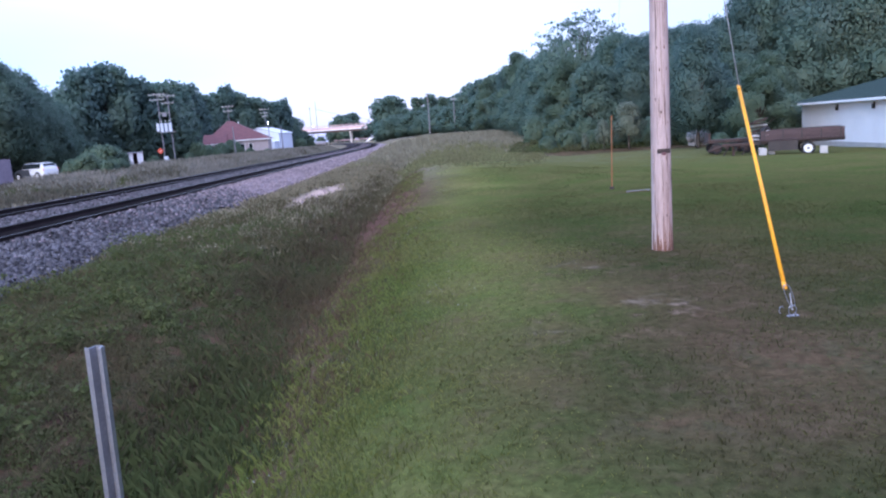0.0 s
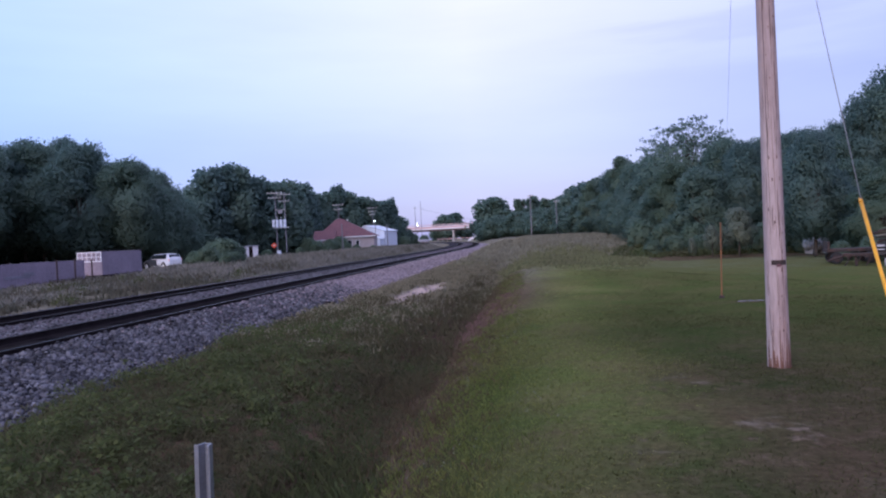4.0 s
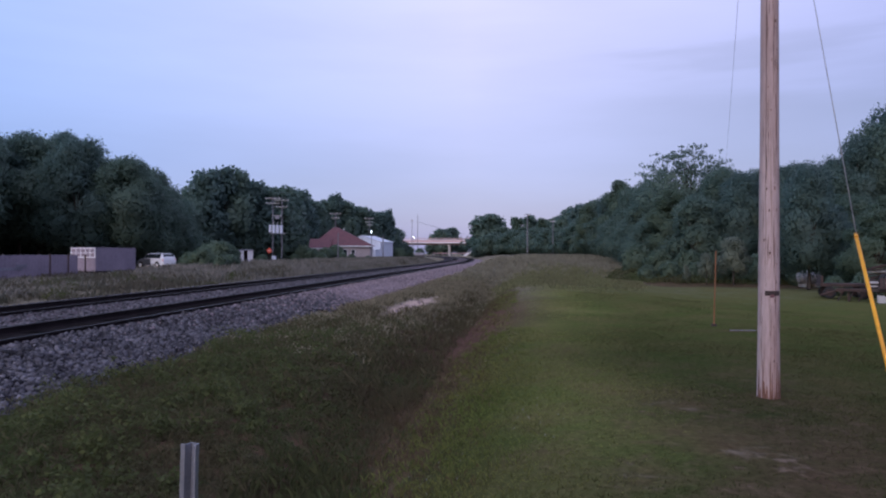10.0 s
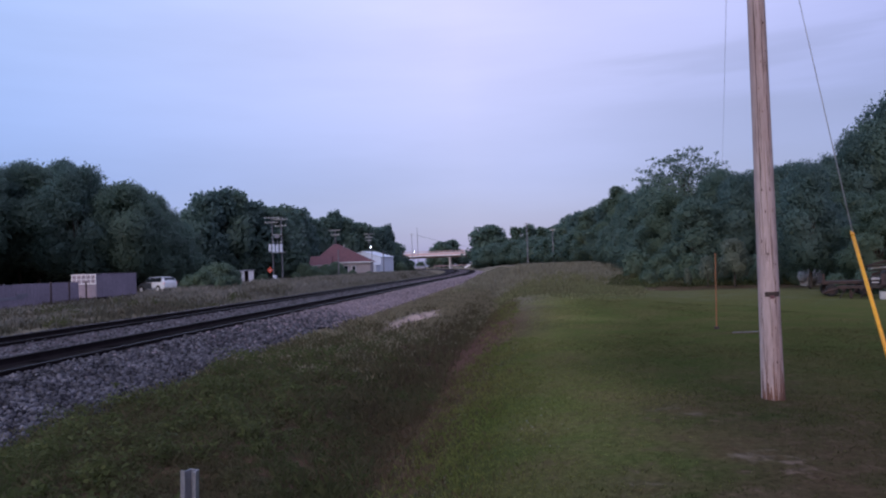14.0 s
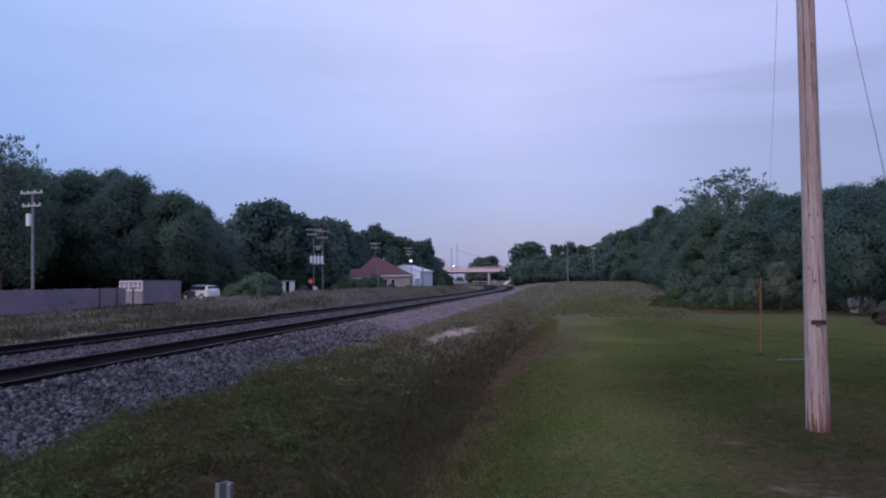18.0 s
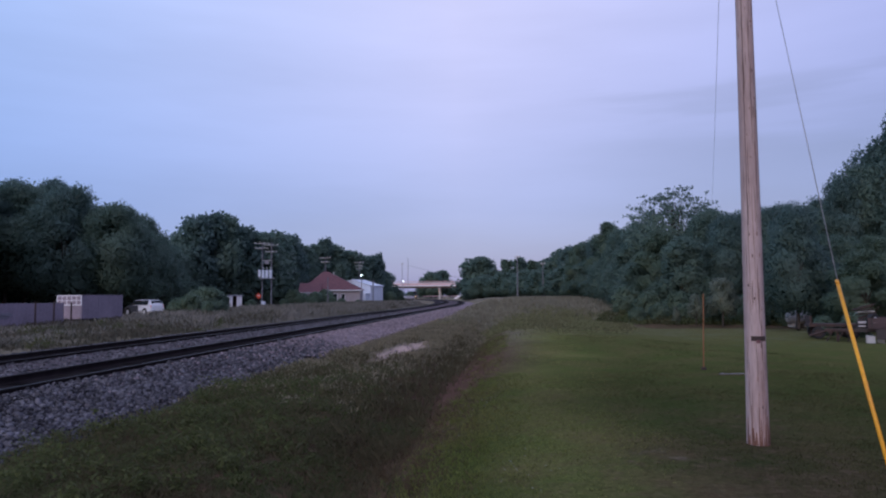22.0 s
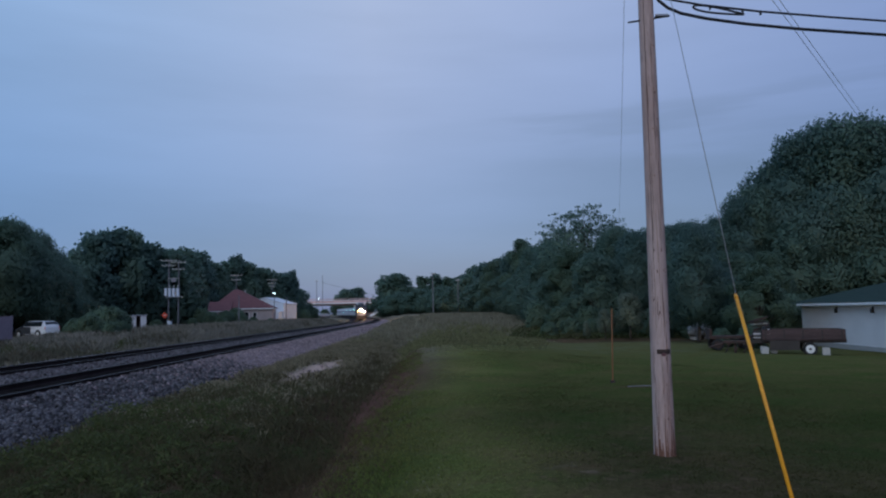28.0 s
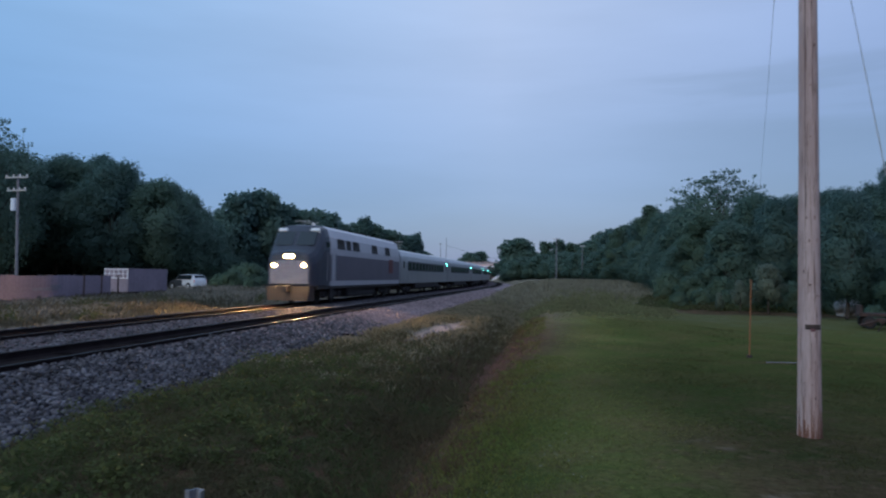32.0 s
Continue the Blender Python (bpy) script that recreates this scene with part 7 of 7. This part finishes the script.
for sel, mt, nm_, lb in (((green > 0.25) & ~strawy, "weed", "weeds", "low green weeds in clumps on the ditch bank"),
                         ((green <= 0.25) & (green > -0.5) & ~strawy, "weed_dull", "dull_weeds", "dull half-dry weeds on the ditch bank"),
                         ((green <= -0.5) & ~strawy & ~((L < 6.5) & (u < -2.9)), "weed_brown", "dry_weeds", "brown dry weeds over the ditch"),
                         ((green <= -0.5) & ~strawy & (L < 6.5) & (u < -2.9), "weed_red", "dead_weeds", "dark red-brown dead weeds by the post"),
                         (strawy, "straw", "bank_straw", "pale dry growth on the far part of the bank")):
    V, F, nm = clumps(C[sel & near], big[sel & near], tall[sel & near], 150, 0.031 * far[sel & near], G)
    V2, F2, nm2 = clumps(C[sel & ~near], big[sel & ~near], tall[sel & ~near], 60, 0.03 * far[sel & ~near], G)
    stuff(nm_, np.vstack([V, V2]), np.vstack([F, F2 + len(V)]), M[mt], lb, "weeds", np.vstack([nm, nm2]))
# leafy plants that stand out of the bank
c = 150
n = c * 7
L = np.repeat(2.0 + 16 * G.uniform(0, 1, c) ** 1.4, 7) + G.normal(0, 0.12, n)
u = np.repeat(-6.7 + 3.6 * G.uniform(0, 1, c) ** 1.1, 7) + G.normal(0, 0.12, n)
high = np.repeat(G.uniform(0.16, 0.42, c), 7) * G.uniform(0.6, 1.1, n)
V, F, nm = weed_leaves(on_ground(u, L), high, 20, G, np.full(n, 0.062))
stuff("tall_weeds", V, F, M["weed_light"], "taller leafy weeds standing out of the bank", "weeds", nm)
# fine dry stems and grass among the weeds, thicker and paler further along
n = 13500
L = np.where(G.uniform(0, 1, n) < 0.08, G.uniform(-9, 1.0, n), 0.8 + 60 * G.uniform(0, 1, n) ** 1.35)
u = -6.9 + 5.0 * G.uniform(0, 1, n) ** 0.9 + np.clip(L - 8, 0, 30) * 0.012
ok = open_soil(u, L) < G.uniform(0.15, 0.8, n)
P, L, u = on_ground(u, L)[ok], L[ok], u[ok]
pale = G.uniform(0, 1, len(L)) < np.clip((L - 13) / 18, 0.0, 0.85) * np.clip((-2.4 - u) / 1.0, 0.15 + 0.7 * smooth_step(28, 40, L), 1)
high = G.uniform(0.07, 0.19, len(L)) * np.clip(L / 12, 0.7, 1.3)
for sel, mt, nm_, lb in ((pale, "straw", "bank_grass", "thin pale dry grass on the bank"), (~pale, "stem", "dry_stems", "fine brown stems among the weeds of the bank")):
    close = L[sel] < 13
    V, F, nm = tufts(P[sel][close], high[sel][close], 10, G, 0.0028, 0.10, 0.8)
    V2, F2, nm2 = tufts(P[sel][~close], high[sel][~close], 8, G, 0.010, 0.16, 0.8)
    stuff(nm_, np.vstack([V, V2]), np.vstack([F, F2 + len(V)]), M[mt], lb, "grass", np.vstack([nm, nm2]))
# blades over the ditch: green by the near end, brown and thin on the slope further along
n = 8200
L = np.where(G.uniform(0, 1, n) < 0.12, G.uniform(-9, 0.6, n), 0.5 + 34 * G.uniform(0, 1, n) ** 1.5)
u = -2.75 + 2.5 * G.uniform(0, 1, n)
lively = (L < 6.4 + 1.4 * np.sin(u * 2.2) + G.normal(0, 0.8, n)) | (u > -0.9 + G.normal(0, 0.4, n))
ok = open_soil(u, L) < G.uniform(0.1, 0.8, n)
P = on_ground(u, L)
high = G.uniform(0.05, 0.14, n) * np.where(lively, np.clip(1.25 - (u + 2) * 0.5, 0.35, 1.2), 0.7)
# deep grass takes the darker weed colour to give the ditch's shade
deep = lively & ok & (u < -1.45 + G.normal(0, 0.15, n))
V, F, nm = tufts(P[deep], high[deep] * 1.3, 10, G, 0.0032, 0.09, 0.8)
stuff("ditch_grass", V, F, M["weed"], "long ditch grass, its green darkened for the ditch's shade", "grass", nm)
lively &= ~deep
V, F, nm = tufts(P[lively & ok], high[lively & ok], 10, G, 0.0032, 0.09, 0.8)
stuff("ditch_grass", V, F, M["lush"], "longer green grass along the ditch", "grass", nm)
V, F, nm = tufts(P[~lively & ~deep & ok], high[~lively & ~deep & ok], 9, G, 0.0035, 0.10, 0.9)
stuff("ditch_straw", V, F, M["weed_brown"], "thin brown grass on the ditch's slope", "grass", nm)

# lawn
n = 26000
L = np.where(G.uniform(0, 1, n) < 0.1, G.uniform(-9, 1.5, n), 1.0 + 30 * G.uniform(0, 1, n) ** 1.8)
u = -1.6 + 10.1 * G.uniform(0, 1, n) ** 1.1
edge = np.clip((0.0 - u) / 1.2, 0, 1)
bare = np.zeros(n)
for bx, by, rx, ry in ((1.68, 7.8, 0.55, 0.28), (0.83, 5.4, 0.45, 0.25), (1.62, 6.0, 0.6, 0.25), (1.9, 4.3, 0.8, 0.35), (1.2, 3.4, 0.5, 0.3)):
    bare = np.maximum(bare, np.exp(-(((u - bx) / rx) ** 2 + ((L - by) / ry) ** 2)))
bare = np.maximum(bare, 0.45 + 0.5 * np.sin(u * 1.3 + L * 0.4) * np.sin(L * 0.9 - u * 0.5) - edge)
ok = (bare < G.uniform(0.15, 0.9, n)) & (u > -1.7 + (1.4 + np.clip(L - 8, 0, 20) * 0.06) * G.uniform(0, 1, n)) & (open_soil(u, L) < G.uniform(0.1, 0.8, n))
P = np.repeat(on_ground(u, L)[ok], 4, 0)
k = len(P)
P += np.column_stack([G.normal(0, 0.09, k), G.normal(0, 0.09, k), 0.004 + 0.016 * G.uniform(0, 1, k) * (1 + 1.6 * np.repeat(edge[ok], 4))])
lively = P[:, 0] < 0.75 + 0.05 * P[:, 1] + 0.5 * np.sin(P[:, 1] * 0.8 + 1.0) + G.normal(0, 0.35, k)
for sel, mt, lb in ((lively, "lush", "brighter green lawn grass along the ditch"), (~lively, "blade", "short mown lawn grass")):
    V, F, nm = quads(P[sel], (0.03 + 0.0012 * np.abs(P[:, 1]))[sel], G, 0.85, 0.14, np.tile(np.array([[0.0, 0.0, 1.0]]), (sel.sum(), 1)))
    stuff("lawn_grass", V, F, M[mt], lb, "grass", nm)
# upright blades of the nearer lawn
n = 12500
L = 1.2 + 15 * G.uniform(0, 1, n) ** 1.25
u = -1.4 + 8.7 * G.uniform(0, 1, n) ** 1.15
thin = 0.45 + 0.5 * np.sin(u * 1.3 + L * 0.4) * np.sin(L * 0.9 - u * 0.5) - np.clip(0.4 - u, 0, 1)
for bx, by, rx, ry in ((1.57, 7.8, 0.5, 0.35), (0.86, 5.36, 0.42, 0.3), (1.72, 6.12, 0.65, 0.35), (2.4, 4.3, 0.8, 0.5)):
    thin = np.maximum(thin, 1.1 * np.exp(-(((u - bx) / rx) ** 2 + ((L - by) / ry) ** 2)))
ok = (thin < G.uniform(0.2, 1.0, n)) & (u > -1.7 + (1.4 + np.clip(L - 8, 0, 20) * 0.06) * G.uniform(0, 1, n))
high = 0.010 + 0.018 * G.uniform(0, 1, n) + 0.03 * np.clip(0.5 - u, 0, 1)
lively = u < 0.75 + 0.05 * L + 0.5 * np.sin(L * 0.8 + 1.0) + G.normal(0, 0.35, n)
for sel, mt, lb in ((ok & lively, "lush", "brighter upright blades along the ditch"), (ok & ~lively, "blade", "upright blades of the mown lawn")):
    V, F, nm = tufts(on_ground(u, L)[sel], high[sel], 9, G, 0.0022, 0.10, 1.3)
    stuff("lawn_blades", V, F, M[mt], lb, "grass", nm)
n = 150
spot = G.integers(0, 9, n)
C = on_ground(np.array([-0.8, -0.9, -0.3, -1.5, -1.3, 0.1, -0.5, 0.3, -1.7])[spot] + G.normal(0, 0.16, n), np.array([6.0, 9.5, 14.0, 3.1, 4.2, 7.0, 12.0, 19.0, 2.7])[spot] + G.normal(0, 0.35, n))
C[:, 2] += G.uniform(0.05, 0.12, n)
V, F = quads(np.repeat(C, 4, 0) + G.normal(0, 0.003, (4 * n, 3)), 0.008, G, 0, 1.0)
stuff("clover_flowers", V, F, M["clover"], "small white clover heads in the ditch grass", "flowers")

# tall grass on the rise past the lawn, and rough verges west of the line
n = 9500
L = 44 + 97 * G.uniform(0, 1, n) ** 1.5
u = -5.6 + G.uniform(0, 1, n) * (8.5 + 0.17 * L)
ok = (L > 45.0 + 1.2 * np.sin(u * 0.7)) & (u / L < 0.15 + G.normal(0, 0.012, n))
high = G.uniform(0.2, 0.5, n) * np.clip((L - 42) / 16, 0.25, 1)
fresh = L < 55 + 9 * np.sin(u * 0.5) + G.normal(0, 7, n)
for sel, mt, lb in ((ok & fresh, "rough", "greener grass at the foot of the rise"), (ok & ~fresh, "tall", "tall pale grass on the rise past the lawn")):
    V, F, nm = tufts(on_ground(u, L)[sel], high[sel], 6, G, 0.024, 0.2, 0.6)
    stuff("tall_grass", V, F, M[mt], lb, "grass", nm)
# rough grass that thickens from the lawn's end to the rise
n = 5200
L = 30 + 18 * G.uniform(0, 1, n) ** 0.7
u = -2.2 + G.uniform(0, 1, n) * (3.0 + 0.14 * L)
ok = (G.uniform(0, 1, n) < np.clip((L - 30) / 15, 0.03, 1) ** 1.4 + 0.25 * (np.sin(u * 1.1 + L * 0.35) > 0.6)) & (u / L < 0.15 + G.normal(0, 0.012, n))
V, F, nm = tufts(on_ground(u, L)[ok], (0.04 + 0.2 * np.clip((L - 32) / 15, 0, 1) * G.uniform(0.5, 1, n))[ok], 6, G, 0.022, 0.18, 0.8)
stuff("rough_grass", V, F, M["rough"], "rough dull grass where the lawn runs out", "grass", nm)
n = 15000
L = 10 + 150 * G.uniform(0, 1, n) ** 1.15
u = -17.3 - 13 * G.uniform(0, 1, n) ** 1.1
high = (0.3 + 0.6 * np.clip((L - 30) / 40, 0, 1)) * G.uniform(0.5, 1.15, n) * np.clip((-17.0 - u) / 2.5, 0.35, 1.0)
pick = np.sin(u * 0.8 + L * 0.21) * np.sin(L * 0.13 - u * 0.5) + G.normal(0, 0.4, n) + np.clip((L - 42) / 25, -0.8, 0.6)
V, F, nm = tufts(on_ground(u, L)[pick > 0], high[pick > 0], 7, G, 0.03, 0.22, 0.7)
stuff("verge_grass", V, F, M["verge"], "tall pale dry grass on the verge beyond the tracks", "grass", nm)
V, F, nm = tufts(on_ground(u, L)[pick <= 0], high[pick <= 0], 7, G, 0.03, 0.22, 0.7)
stuff("verge_grass", V, F, M["verge_green"], "dull green rough grass on the verge", "grass", nm)
n = 130
L = 14 + 112 * G.uniform(0, 1, n) ** 1.4
u = -18.3 - 9 * G.uniform(0, 1, n)
V, F, nm = clumps(on_ground(u, L), G.uniform(0.25, 0.8, n), 0.15 + 0.6 * G.uniform(0, 1, n) ** 2, 110, np.full(n, 0.13), G)
stuff("verge_weeds", V, F, M["weed"], "leafy weeds on the verge beyond the tracks", "weeds", nm)
# dark undergrowth below the trees at the lawn's end
n = 900
L = 48.5 + 11 * G.uniform(0, 1, n)
u = 5.0 + 22 * G.uniform(0, 1, n)
ok = u / L > 0.12
V, F, nm = clumps(on_ground(u, L)[ok], G.uniform(0.4, 1.0, n)[ok], G.uniform(0.15, 0.6, n)[ok], 60, np.full(ok.sum(), 0.16), G)
stuff("undergrowth", V, F, M["weed"], "dark low undergrowth below the trees", "undergrowth", nm)

# ---------------------------------------------------------------- timber ties, the nearest one by one


def lay_ties(track, u):
    m = mesh_of("tie", np.array([(a * 1.3, b * 0.115, c) for c in (-0.14, 0.0) for b in (-1, 1) for a in (-1, 1)]) + np.array([0, 0, RAIL_TOP - 0.168]), np.array([(0, 2, 3, 1), (4, 5, 7, 6), (0, 1, 5, 4), (2, 6, 7, 3), (0, 4, 6, 2), (1, 3, 7, 5)]), M["tie"])
    V, F = [], []
    for i in range(1180):
        L = -10 + 0.55 * i
        x, y, th = line(L, u)
        if i < 290:
            t = part("tie", m, None, track)
            t.matrix_world = pose(x, y, 0.003 * ((i * 7) % 5 - 2), rz=math.degrees(th) + ((i * 13) % 7 - 3) * 0.15)
        else:
            o = len(V)
            c, s = cos(th), sin(th)
            for v in m.vertices:
                V.append((x + v.co.x * c - v.co.y * s, y + v.co.x * s + v.co.y * c, v.co.z))
            F.extend(tuple(o + q for q in f) for f in ((0, 2, 3, 1), (4, 5, 7, 6), (0, 1, 5, 4), (2, 6, 7, 3), (0, 4, 6, 2), (1, 3, 7, 5)))
    tagged(part("far_ties", mesh_of("far_ties", V, F, M["tie"]), None, track), kind="stuff")


lay_ties(NEAR, NEAR_TRACK)
lay_ties(FAR, FAR_TRACK)

motions()
